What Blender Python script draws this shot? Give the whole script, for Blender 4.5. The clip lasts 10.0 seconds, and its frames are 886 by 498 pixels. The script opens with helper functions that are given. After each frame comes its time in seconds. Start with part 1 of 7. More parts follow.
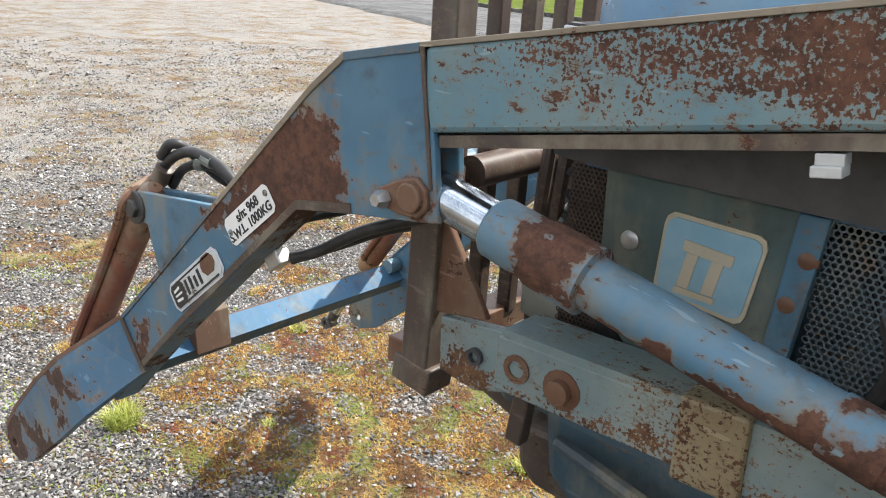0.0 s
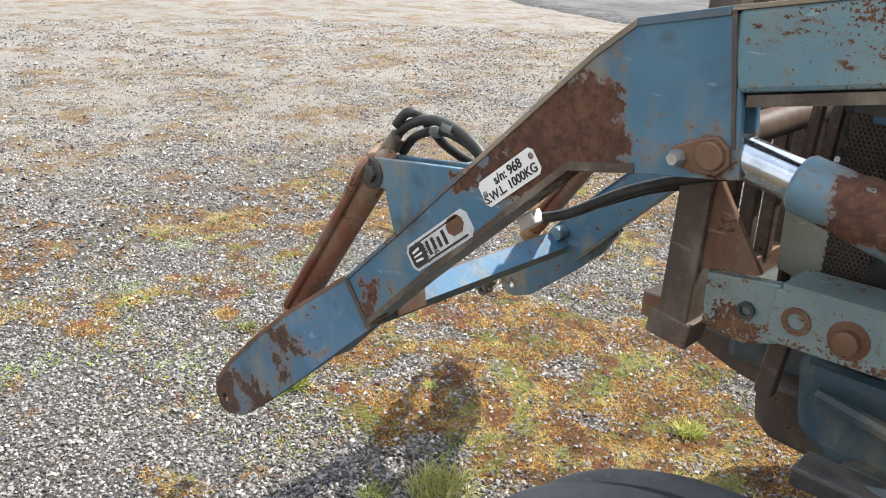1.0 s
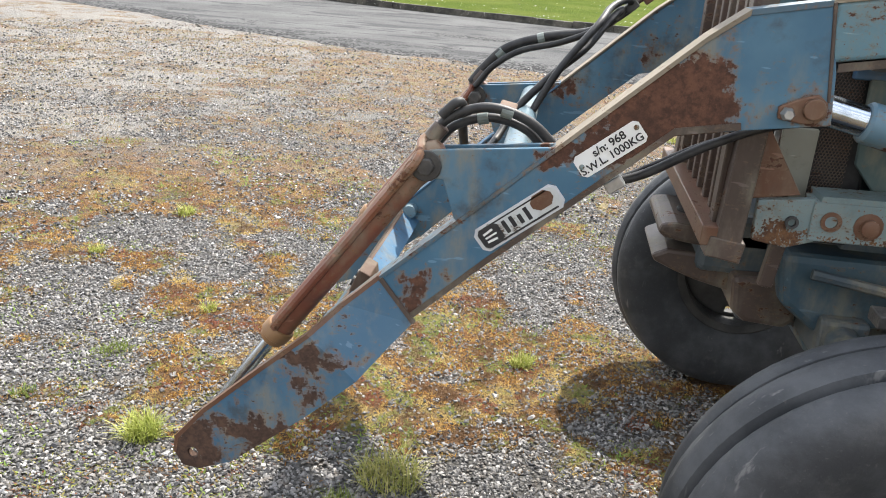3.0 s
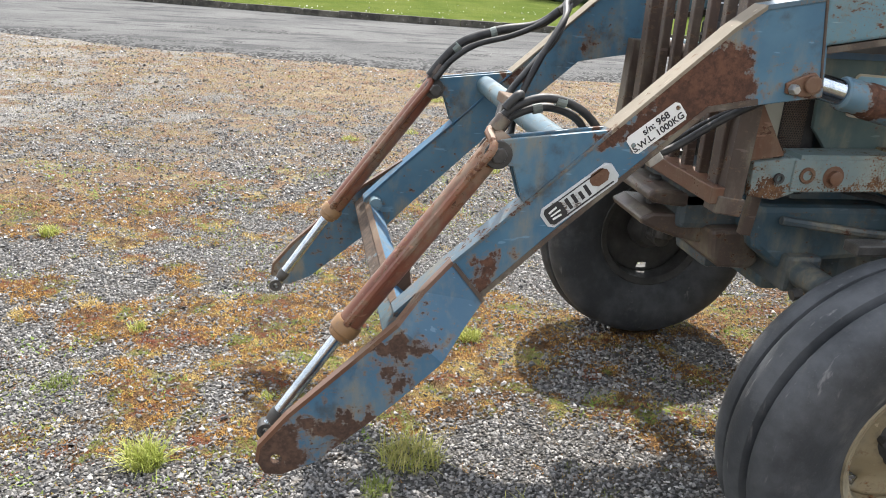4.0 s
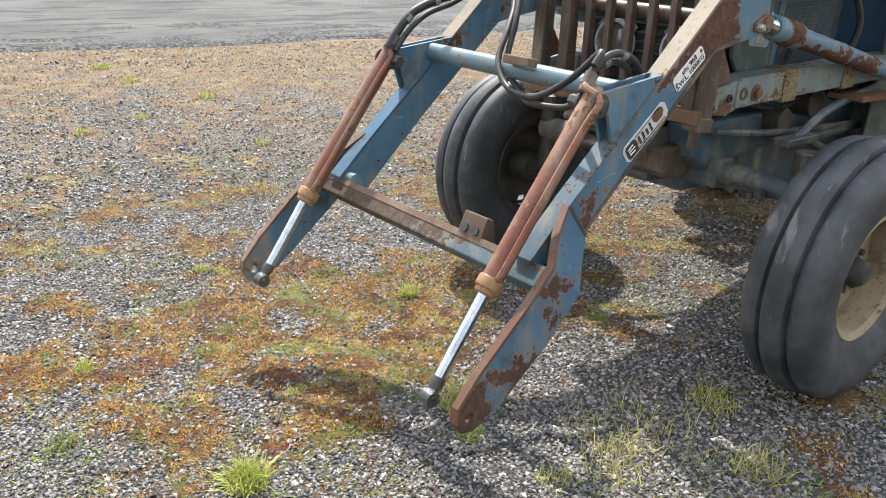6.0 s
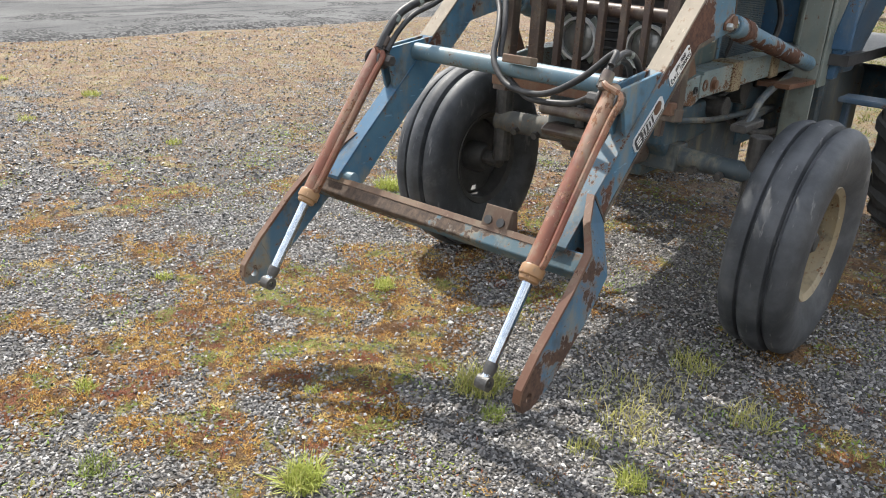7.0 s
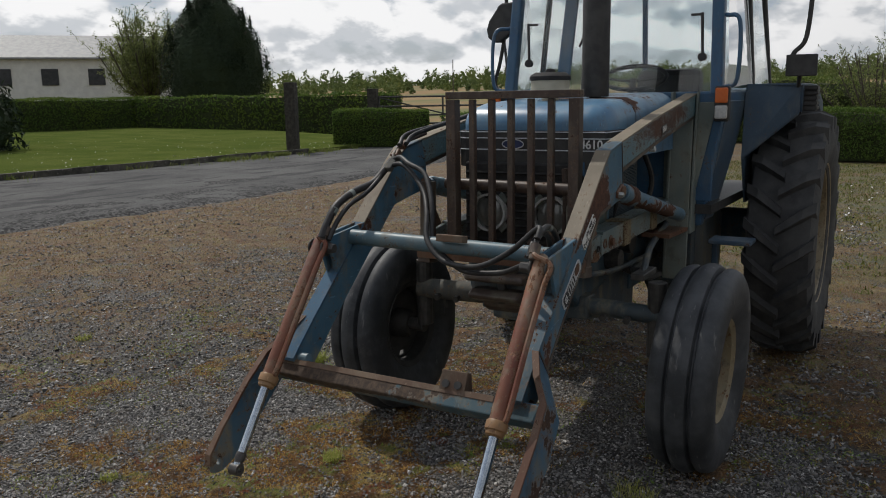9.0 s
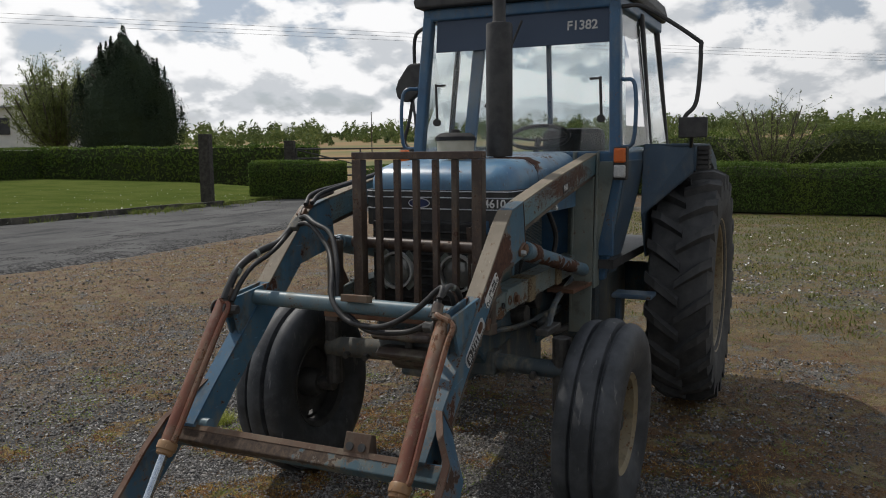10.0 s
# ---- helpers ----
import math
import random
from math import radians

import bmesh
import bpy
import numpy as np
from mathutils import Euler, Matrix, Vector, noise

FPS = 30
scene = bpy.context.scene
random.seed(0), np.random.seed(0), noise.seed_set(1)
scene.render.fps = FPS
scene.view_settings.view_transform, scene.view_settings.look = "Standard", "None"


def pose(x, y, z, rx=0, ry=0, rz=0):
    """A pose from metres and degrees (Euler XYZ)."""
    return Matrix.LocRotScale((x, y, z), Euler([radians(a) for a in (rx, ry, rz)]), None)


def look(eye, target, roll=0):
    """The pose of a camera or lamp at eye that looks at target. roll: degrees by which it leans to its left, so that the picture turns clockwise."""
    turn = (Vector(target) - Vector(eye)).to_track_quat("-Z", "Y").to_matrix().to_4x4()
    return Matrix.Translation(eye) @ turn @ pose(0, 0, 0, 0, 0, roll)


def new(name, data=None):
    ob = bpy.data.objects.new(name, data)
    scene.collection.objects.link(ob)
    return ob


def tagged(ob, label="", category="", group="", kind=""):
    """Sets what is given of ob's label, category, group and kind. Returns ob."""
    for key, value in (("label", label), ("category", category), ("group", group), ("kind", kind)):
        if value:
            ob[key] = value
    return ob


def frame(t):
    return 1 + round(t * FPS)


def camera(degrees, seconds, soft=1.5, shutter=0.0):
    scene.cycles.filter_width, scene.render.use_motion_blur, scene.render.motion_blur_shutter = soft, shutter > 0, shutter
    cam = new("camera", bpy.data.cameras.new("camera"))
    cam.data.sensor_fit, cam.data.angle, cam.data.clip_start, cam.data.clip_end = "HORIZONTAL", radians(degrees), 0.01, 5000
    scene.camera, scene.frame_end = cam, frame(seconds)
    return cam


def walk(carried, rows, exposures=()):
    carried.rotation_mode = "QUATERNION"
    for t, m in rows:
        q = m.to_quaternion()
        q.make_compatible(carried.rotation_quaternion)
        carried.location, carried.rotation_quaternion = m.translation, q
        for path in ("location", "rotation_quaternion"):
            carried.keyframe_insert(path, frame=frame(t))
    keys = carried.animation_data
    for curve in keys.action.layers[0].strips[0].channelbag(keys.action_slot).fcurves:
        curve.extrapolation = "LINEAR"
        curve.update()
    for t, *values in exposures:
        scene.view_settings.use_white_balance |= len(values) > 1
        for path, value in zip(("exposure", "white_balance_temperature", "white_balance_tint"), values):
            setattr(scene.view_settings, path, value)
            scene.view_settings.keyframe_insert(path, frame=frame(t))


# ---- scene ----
cam = camera(57.3, 10.0, soft=1.0)
PATH = [
    (0, (0.358, -1.273, 1.491), (-0.856, 0.175, 0.835), 3.6),
    (0.5, (0.308, -1.331, 1.466), (-0.97, 0.049, 0.787), 3.0),
    (1, (0.169, -1.551, 1.472), (-1.141, -0.221, 0.755), 1.9),
    (1.5, (-0.034, -1.689, 1.454), (-1.13, -0.181, 0.73), 3.1),
    (2, (-0.32, -1.801, 1.438), (-1.202, -0.128, 0.785), 3.7),
    (2.5, (-0.584, -1.999, 1.426), (-1.125, -0.193, 0.759), 3.2),
    (2.7, (-0.681, -2.064, 1.429), (-1.082, -0.223, 0.757), 3.7),
    (3.8, (-1.351, -2.247, 1.439), (-1.143, -0.392, 0.72), 4.1),
    (4, (-1.527, -2.262, 1.422), (-1.173, -0.411, 0.75), 4.0),
    (4.5, (-1.849, -2.239, 1.419), (-1.294, -0.42, 0.8), 4.2),
    (5, (-2.169, -2.11, 1.411), (-1.39, -0.414, 0.693), 3.3),
    (5.2, (-2.279, -2.069, 1.403), (-1.374, -0.436, 0.686), 4.0),
    (6.3, (-2.897, -1.808, 1.429), (-1.653, -0.417, 0.71), 1.2),
    (6.5, (-2.977, -1.733, 1.444), (-1.687, -0.384, 0.726), 1.3),
    (7, (-3.197, -1.604, 1.451), (-1.755, -0.426, 0.72), 2.8),
    (7.5, (-3.423, -1.551, 1.497), (-1.897, -0.463, 0.799), 1.6),
    (7.8, (-3.427, -1.558, 1.528), (-1.822, -0.513, 0.952), 0.7),
    (8, (-3.428, -1.526, 1.523), (-1.777, -0.51, 1.031), 0.3),
    (8.5, (-3.51, -1.539, 1.56), (-1.814, -0.552, 1.172), -0.3),
    (9, (-3.548, -1.547, 1.576), (-1.854, -0.549, 1.215), -0.9),
    (9.5, (-3.563, -1.54, 1.589), (-1.816, -0.613, 1.289), -0.4),
    (10, (-3.536, -1.608, 1.613), (-1.733, -0.776, 1.372), -0.6),
]
walk(cam, [(t, look(eye, target, roll)) for t, eye, target, roll in PATH],
     exposures=[(0.0, 0.95), (2.0, 0.92), (6.5, 0.88), (7.0, 0.78), (7.5, 0.55), (7.8, -0.5), (8.0, -0.87), (8.35, -1.5), (8.6, -1.44), (9.0, -1.05), (10.0, -0.96)])

# ---- world and sun ----
SUN_AZ, SUN_EL = radians(66), radians(53)      # azimuth counted from +x towards +y
world = bpy.data.worlds.new("world")
scene.world = world
world.use_nodes = True
wn, wl = world.node_tree.nodes, world.node_tree.links
wn.clear()


def wnode(kind, **props):
    n = wn.new(kind)
    for k, v in props.items():
        setattr(n, k, v)
    return n


sky = wnode("ShaderNodeTexSky", sky_type="NISHITA", sun_disc=False, sun_elevation=SUN_EL, sun_rotation=radians(90) - SUN_AZ)
sky.air_density, sky.dust_density = 1.0, 1.5
geo = wnode("ShaderNodeTexCoord")
sep = wnode("ShaderNodeSeparateXYZ")
wl.new(geo.outputs["Generated"], sep.inputs[0])
# clouds lie on a flat layer: the direction divided by its height
up = wnode("ShaderNodeMath", operation="MAXIMUM")
up.inputs[1].default_value = 0.0
wl.new(sep.outputs[2], up.inputs[0])


def cloud_layer(lift):
    """The clouds' density in the direction that lies a little higher than the one asked for."""
    raised = wnode("ShaderNodeVectorMath", operation="ADD")
    raised.inputs[1].default_value = (0, 0, lift)
    wl.new(geo.outputs["Generated"], raised.inputs[0])
    xyz = wnode("ShaderNodeSeparateXYZ")
    wl.new(raised.outputs[0], xyz.inputs[0])
    height = wnode("ShaderNodeMath", operation="MAXIMUM")
    wl.new(xyz.outputs[2], height.inputs[0])
    height.inputs[1].default_value = 0.0
    base = wnode("ShaderNodeMath", operation="ADD")
    base.inputs[1].default_value = 0.45
    wl.new(height.outputs[0], base.inputs[0])
    dv = wnode("ShaderNodeVectorMath", operation="DIVIDE")
    wl.new(raised.outputs[0], dv.inputs[0])
    wl.new(base.outputs[0], dv.inputs[1])
    flat = wnode("ShaderNodeVectorMath", operation="MULTIPLY")
    flat.inputs[1].default_value = (1, 1, 0.35)
    wl.new(dv.outputs[0], flat.inputs[0])
    n = wnode("ShaderNodeTexNoise")
    n.inputs["Scale"].default_value, n.inputs["Detail"].default_value = 6.5, 10
    n.inputs["Roughness"].default_value, n.inputs["Distortion"].default_value = 0.56, 0.1
    wl.new(flat.outputs[0], n.inputs["Vector"])
    return n


cn, above = cloud_layer(0.0), cloud_layer(0.028)
cover = wnode("ShaderNodeMapRange", interpolation_type="SMOOTHSTEP")
cover.inputs["From Min"].default_value, cover.inputs["From Max"].default_value = 0.36, 0.47
# fewer clouds overhead than towards the horizon
gap = wnode("ShaderNodeMath", operation="MULTIPLY_ADD")
gap.inputs[1].default_value, gap.inputs[2].default_value = -0.16, 0.0
wl.new(up.outputs[0], gap.inputs[0])
dens = wnode("ShaderNodeMath", operation="ADD")
wl.new(cn.outputs[0], dens.inputs[0])
wl.new(gap.outputs[0], dens.inputs[1])
wl.new(dens.outputs[0], cover.inputs[0])
# a cloud is bright where it ends upwards and grey at its base
base = wnode("ShaderNodeMath", operation="SUBTRACT")
wl.new(above.outputs[0], base.inputs[0])
wl.new(cn.outputs[0], base.inputs[1])
thick = wnode("ShaderNodeMapRange", interpolation_type="SMOOTHSTEP")
thick.inputs["From Min"].default_value, thick.inputs["From Max"].default_value = -0.07, 0.10
wl.new(base.outputs[0], thick.inputs[0])
ccol = wnode("ShaderNodeMix", data_type="RGBA")
ccol.inputs["A"].default_value, ccol.inputs["B"].default_value = (14.2, 14.2, 14.3, 1), (8.8, 9.2, 9.7, 1)
wl.new(thick.outputs[0], ccol.inputs["Factor"])
cmix = wnode("ShaderNodeMix", data_type="RGBA")
wl.new(cover.outputs[0], cmix.inputs["Factor"])
haze = wnode("ShaderNodeMix", data_type="RGBA")
haze.inputs["Factor"].default_value = 0.55
haze.inputs["B"].default_value = (7.2, 8.0, 9.4, 1)
wl.new(sky.outputs[0], haze.inputs["A"])
wl.new(haze.outputs["Result"], cmix.inputs["A"])
wl.new(ccol.outputs["Result"], cmix.inputs["B"])
# the cloud layer glows more towards the sun
sdot = wnode("ShaderNodeVectorMath", operation="DOT_PRODUCT")
sdot.inputs[1].default_value = (math.cos(SUN_AZ) * math.cos(SUN_EL), math.sin(SUN_AZ) * math.cos(SUN_EL), math.sin(SUN_EL))
wl.new(geo.outputs["Generated"], sdot.inputs[0])
glow = wnode("ShaderNodeMapRange", interpolation_type="SMOOTHSTEP")
for k, v in zip(("From Min", "From Max", "To Min", "To Max"), (-0.3, 0.7, 0.75, 1.35)):
    glow.inputs[k].default_value = v
wl.new(sdot.outputs["Value"], glow.inputs["Value"])
bright = wnode("ShaderNodeVectorMath", operation="SCALE")
wl.new(cmix.outputs["Result"], bright.inputs[0])
wl.new(glow.outputs[0], bright.inputs["Scale"])
bg = wnode("ShaderNodeBackground")
bg.inputs["Strength"].default_value = 0.10
wl.new(bright.outputs[0], bg.inputs["Color"])
wo = wnode("ShaderNodeOutputWorld")
wl.new(bg.outputs[0], wo.inputs["Surface"])

lamp = bpy.data.lights.new("sun", "SUN")
lamp.energy, lamp.angle, lamp.color = 5.0, radians(0.6), (1.0, 0.95, 0.87)
sun = new("sun", lamp)
sun_dir = Vector((math.cos(SUN_AZ) * math.cos(SUN_EL), math.sin(SUN_AZ) * math.cos(SUN_EL), math.sin(SUN_EL)))
sun.matrix_world = look(sun_dir * 60, (0, 0, 0))


# ---- materials ----
class Nodes:
    """A short hand for a node material."""

    def __init__(self, name):
        self.mat = bpy.data.materials.new(name)
        self.mat.use_nodes = True
        self.t = self.mat.node_tree
        self.bsdf = self.t.nodes["Principled BSDF"]
        self.co = self.t.nodes.new("ShaderNodeTexCoord").outputs["Object"]

    def put(self, socket, value):
        if isinstance(value, bpy.types.NodeSocket):
            self.t.links.new(value, socket)
        elif isinstance(value, (tuple, list)) and len(value) == 3 and socket.type == "RGBA":
            socket.default_value = (*value, 1)
        else:
            socket.default_value = value

    def noise(self, scale, detail=6.0, rough=0.55, vec=None, stretch=None, distortion=0.0):
        n = self.t.nodes.new("ShaderNodeTexNoise")
        v = vec or self.co
        if stretch:
            m = self.t.nodes.new("ShaderNodeMapping")
            m.inputs["Scale"].default_value = stretch
            self.t.links.new(v, m.inputs[0])
            v = m.outputs[0]
        self.t.links.new(v, n.inputs["Vector"])
        n.inputs["Scale"].default_value, n.inputs["Detail"].default_value = scale, detail
        n.inputs["Roughness"].default_value, n.inputs["Distortion"].default_value = rough, distortion
        return n.outputs[0]

    def cells(self, scale, feature="F1", out="Distance"):
        n = self.t.nodes.new("ShaderNodeTexVoronoi")
        n.feature = feature
        self.t.links.new(self.co, n.inputs["Vector"])
        n.inputs["Scale"].default_value = scale
        return n.outputs[out]

    def math(self, op, a, b=0.0, clamp=False):
        n = self.t.nodes.new("ShaderNodeMath")
        n.operation, n.use_clamp = op, clamp
        self.put(n.inputs[0], a), self.put(n.inputs[1], b)
        return n.outputs[0]

    def step(self, value, lo, hi, a=0.0, b=1.0):
        n = self.t.nodes.new("ShaderNodeMapRange")
        n.interpolation_type = "SMOOTHSTEP"
        for k, v in zip(("Value", "From Min", "From Max", "To Min", "To Max"), (value, lo, hi, a, b)):
            self.put(n.inputs[k], v)
        return n.outputs[0]

    def mix(self, f, a, b):
        n = self.t.nodes.new("ShaderNodeMix")
        n.data_type = "RGBA"
        self.put(n.inputs["Factor"], f), self.put(n.inputs["A"], a), self.put(n.inputs["B"], b)
        return n.outputs["Result"]

    def blob(self, centre, size):
        """1 at the centre of a patch, falling to 0 at its rim (size: half lengths)."""
        s = self.t.nodes.new("ShaderNodeVectorMath")
        s.operation = "SUBTRACT"
        self.put(s.inputs[0], self.co), self.put(s.inputs[1], centre)
        d = self.t.nodes.new("ShaderNodeVectorMath")
        d.operation = "DIVIDE"
        self.put(d.inputs[0], s.outputs[0]), self.put(d.inputs[1], size)
        ln = self.t.nodes.new("ShaderNodeVectorMath")
        ln.operation = "LENGTH"
        self.put(ln.inputs[0], d.outputs[0])
        return self.step(ln.outputs["Value"], 0.35, 1.25, 1.0, 0.0)

    def bump(self, height, strength=0.3, distance=0.003):
        n = self.t.nodes.new("ShaderNodeBump")
        n.inputs["Strength"].default_value, n.inputs["Distance"].default_value = strength, distance
        self.put(n.inputs["Height"], height)
        self.put(self.bsdf.inputs["Normal"], n.outputs[0])

    def rnd(self, island=False):
        n = self.t.nodes.new("ShaderNodeNewGeometry" if island else "ShaderNodeObjectInfo")
        return n.outputs["Random Per Island" if island else "Random"]

    def attr(self, name):
        n = self.t.nodes.new("ShaderNodeAttribute")
        n.attribute_name = name
        return n.outputs["Fac"]

    def end(self, colour, rough=0.5, metal=0.0, spec=0.5):
        self.put(self.bsdf.inputs["Base Color"], colour)
        self.put(self.bsdf.inputs["Roughness"], rough)
        self.put(self.bsdf.inputs["Metallic"], metal)
        self.put(self.bsdf.inputs["Specular IOR Level"], spec)
        return self.mat


RUST_A, RUST_B = (0.046, 0.023, 0.016), (0.125, 0.058, 0.035)


def paint(name, base, faded, rust=0.5, speck=0.5, patches=(), gloss=0.42, ra=RUST_A, rb=RUST_B, grain=0.0, soil=0.35, streak=0.5):
    """Old paint: faded in clouds, worn to rust in ragged streaks, with larger bare patches and fine specks."""
    m = Nodes(name)
    warp = m.t.nodes.new("ShaderNodeTexNoise")
    warp.inputs["Scale"].default_value, warp.inputs["Detail"].default_value = 22, 4
    m.t.links.new(m.co, warp.inputs["Vector"])
    off = m.t.nodes.new("ShaderNodeVectorMath")
    off.operation = "MULTIPLY_ADD"
    m.put(off.inputs[0], warp.outputs["Color"])
    off.inputs[1].default_value, off.inputs[2].default_value = (0.11, 0.11, 0.11), (-0.055, -0.055, -0.055)
    add = m.t.nodes.new("ShaderNodeVectorMath")
    m.put(add.inputs[0], m.co), m.put(add.inputs[1], off.outputs[0])
    plain_co = m.co
    big, mid, fine = m.noise(4.5, 5), m.noise(34, 9, 0.68), m.noise(170, 4, 0.65)
    flow, fall = m.noise(38, 6, 0.62, stretch=(0.22, 1, 1)), m.noise(38, 6, 0.62, stretch=(1, 1, 0.2))
    wear = m.math("MULTIPLY", big, 0.30)
    for n, w in ((mid, 0.34), (flow, 0.18), (fall, 0.18)):
        wear = m.math("ADD", wear, m.math("MULTIPLY", n, w))
    if grain:
        wear = m.math("ADD", wear, m.math("MULTIPLY", m.math("SUBTRACT", m.noise(165, 3, 0.6), 0.5), grain))
    m.co = add.outputs[0]
    for centre, size, amount in patches:
        wear = m.math("ADD", wear, m.math("MULTIPLY", m.blob(centre, size), amount))
    m.co = plain_co
    run = m.noise(60, 5, 0.6, stretch=(0.16, 1, 0.16))
    wear = m.math("ADD", wear, m.math("MULTIPLY", m.math("SUBTRACT", run, 0.5), 0.16 * streak))
    wear = m.math("ADD", wear, m.math("MULTIPLY", m.math("SUBTRACT", m.noise(210, 3, 0.6, stretch=(0.5, 1, 0.5)), 0.5), 0.10))
    t = 0.665 - 0.13 * rust
    rusty = m.step(wear, t - 0.006, t + 0.024)
    spots = m.math("ADD", m.math("MULTIPLY", m.noise(78, 5, 0.68, stretch=(0.5, 1, 1)), 0.58), m.math("MULTIPLY", m.noise(11, 5, 0.62), 0.42))
    chips = m.step(spots, 0.640 - 0.072 * speck, 0.656 - 0.072 * speck)
    halo = m.step(spots, 0.585 - 0.072 * speck, 0.640 - 0.072 * speck, 0.0, 0.45)
    rusty = m.math("MAXIMUM", rusty, chips)
    tone = m.mix(m.step(big, 0.32, 0.68), base, faded)
    tone = m.mix(m.step(m.noise(1.7, 5), 0.4, 0.75, 0, 0.3), tone, tuple(0.55 * c for c in base))
    grime = m.step(m.math("ADD", m.math("MULTIPLY", m.noise(13, 6, 0.6, stretch=(1, 1, 0.35)), 0.7), m.math("MULTIPLY", wear, 0.3)), 0.47, 0.68, 0, soil)
    tone = m.mix(grime, tone, (0.21, 0.19, 0.14))
    tone = m.mix(m.step(wear, t - 0.05, t, 0, 0.6), tone, (0.17, 0.105, 0.062))
    tone = m.mix(halo, tone, (0.16, 0.115, 0.07))
    # dark greasy grime and thin pale scratches
    tone = m.mix(m.step(m.noise(8, 7, 0.66), 0.52, 0.70, 0, 0.75 * soil), tone, (0.045, 0.043, 0.038))
    tone = m.mix(m.step(m.noise(150, 2, 0.4, stretch=(0.09, 1, 0.4)), 0.70, 0.73, 0, 0.55), tone, tuple(0.04 + 1.3 * c for c in faded))
    brown = m.mix(m.step(m.noise(55, 7, 0.72), 0.32, 0.68), ra, rb)
    brown = m.mix(m.step(fine, 0.5, 0.78, 0, 0.5), brown, tuple(1.25 * c for c in rb))
    brown = m.mix(m.step(run, 0.45, 0.65, 0, 0.5), brown, ra)
    m.bump(m.math("SUBTRACT", m.math("MULTIPLY", fine, 0.3), m.math("MULTIPLY", rusty, 0.55)), 0.5, 0.0012)
    return m.end(m.mix(rusty, tone, brown), m.mix(rusty, m.mix(grime, (gloss,) * 3, (0.75,) * 3), (0.88,) * 3), 0.0, 0.35)


def plain(name, a, b, scale=20, rough=0.6, metal=0.0, bump=0.15, dist=0.001, spec=0.4):
    m = Nodes(name)
    n, f = m.noise(scale, 6), m.noise(scale * 9, 3)
    m.bump(m.math("ADD", n, m.math("MULTIPLY", f, 0.4)), bump, dist)
    return m.end(m.mix(m.step(n, 0.3, 0.7), a, b), m.step(f, 0.2, 0.8, rough - 0.08, rough + 0.1), metal, spec)


BLUE, BLUE_F = (0.050, 0.125, 0.195), (0.082, 0.172, 0.240)
m_arm = paint("loader_arm_paint", BLUE, BLUE_F, 0.52, 0.40, soil=0.85, streak=1.7, patches=[
    ((-0.565, -0.5, 1.185), (0.10, 0.3, 0.10), 0.24), ((-0.64, -0.5, 1.16), (0.13, 0.3, 0.09), 0.13), ((-0.53, -0.5, 1.29), (0.05, 0.3, 0.06), 0.10),
    ((-0.72, -0.5, 1.07), (0.12, 0.2, 0.07), 0.10), ((-0.34, -0.5, 1.2), (0.06, 0.3, 0.06), 0.10),
    ((-1.10, -0.5, 0.70), (0.07, 0.3, 0.08), 0.10), ((-0.98, -0.5, 0.77), (0.3, 0.3, 0.03), 0.07), ((-1.25, -0.5, 0.57), (0.1, 0.3, 0.04), 0.12), ((-0.83, -0.5, 1.05), (0.04, 0.3, 0.03), 0.12),
    ((-0.82, 0.4, 1.06), (0.06, 0.2, 0.06), 0.13), ((-0.56, 0.5, 1.20), (0.1, 0.2, 0.1), 0.07), ((-1.07, 0.4, 1.0), (0.05, 0.2, 0.05), 0.12)])
m_tip = paint("arm_tip_paint", (0.045, 0.115, 0.190), (0.075, 0.145, 0.205), 0.52, 0.45, soil=1.0, ra=(0.040, 0.024, 0.018), rb=(0.098, 0.056, 0.038), streak=1.9, patches=[
    ((-1.50, -0.6, 0.34), (0.16, 0.3, 0.10), 0.10),
    ((-1.32, -0.6, 0.53), (0.08, 0.3, 0.09), 0.07), ((-1.25, -0.6, 0.58), (0.13, 0.3, 0.03), 0.10), ((-1.59, -0.6, 0.29), (0.10, 0.3, 0.09), 0.17), ((-1.42, -0.6, 0.37), (0.2, 0.3, 0.03), 0.09),
    ((-1.60, 0.6, 0.30), (0.05, 0.3, 0.05), 0.05)])
m_beam = paint("loader_beam_paint", (0.095, 0.190, 0.235), (0.150, 0.225, 0.235), 0.36, 0.55, patches=[
    ((0.10, -0.5, 1.425), (0.36, 0.3, 0.055), 0.16), ((0.45, -0.5, 1.49), (0.34, 0.3, 0.06), 0.17), ((-0.15, -0.5, 1.375), (0.14, 0.3, 0.03), 0.05)], grain=0.85)
m_top = paint("worn_top_paint", (0.18, 0.150, 0.110), (0.27, 0.230, 0.175), 0.48, 0.12, gloss=0.7, streak=1.6)
m_tube = paint("worn_tube_paint", (0.075, 0.138, 0.178), (0.120, 0.178, 0.200), 0.40, 0.5, soil=0.6)
m_ram = paint("boom_ram_paint", (0.080, 0.165, 0.235), (0.150, 0.220, 0.250), 0.42, 0.55, soil=0.7, patches=[*(((x, -0.468, 1.129 - 0.2228 * x - 0.034), (0.075, 0.2, 0.022), 0.22) for x in (-0.02, 0.09, 0.20, 0.31, 0.42)),
    ((-0.13, -0.45, 1.17), (0.08, 0.2, 0.08), 0.20), ((0.32, -0.45, 1.03), (0.28, 0.2, 0.025), 0.14), ((0.24, -0.45, 1.06), (0.07, 0.2, 0.1), 0.13), ((0.05, -0.45, 1.075), (0.3, 0.2, 0.02), 0.14), ((0.45, -0.45, 1.0), (0.1, 0.2, 0.1), 0.1)])
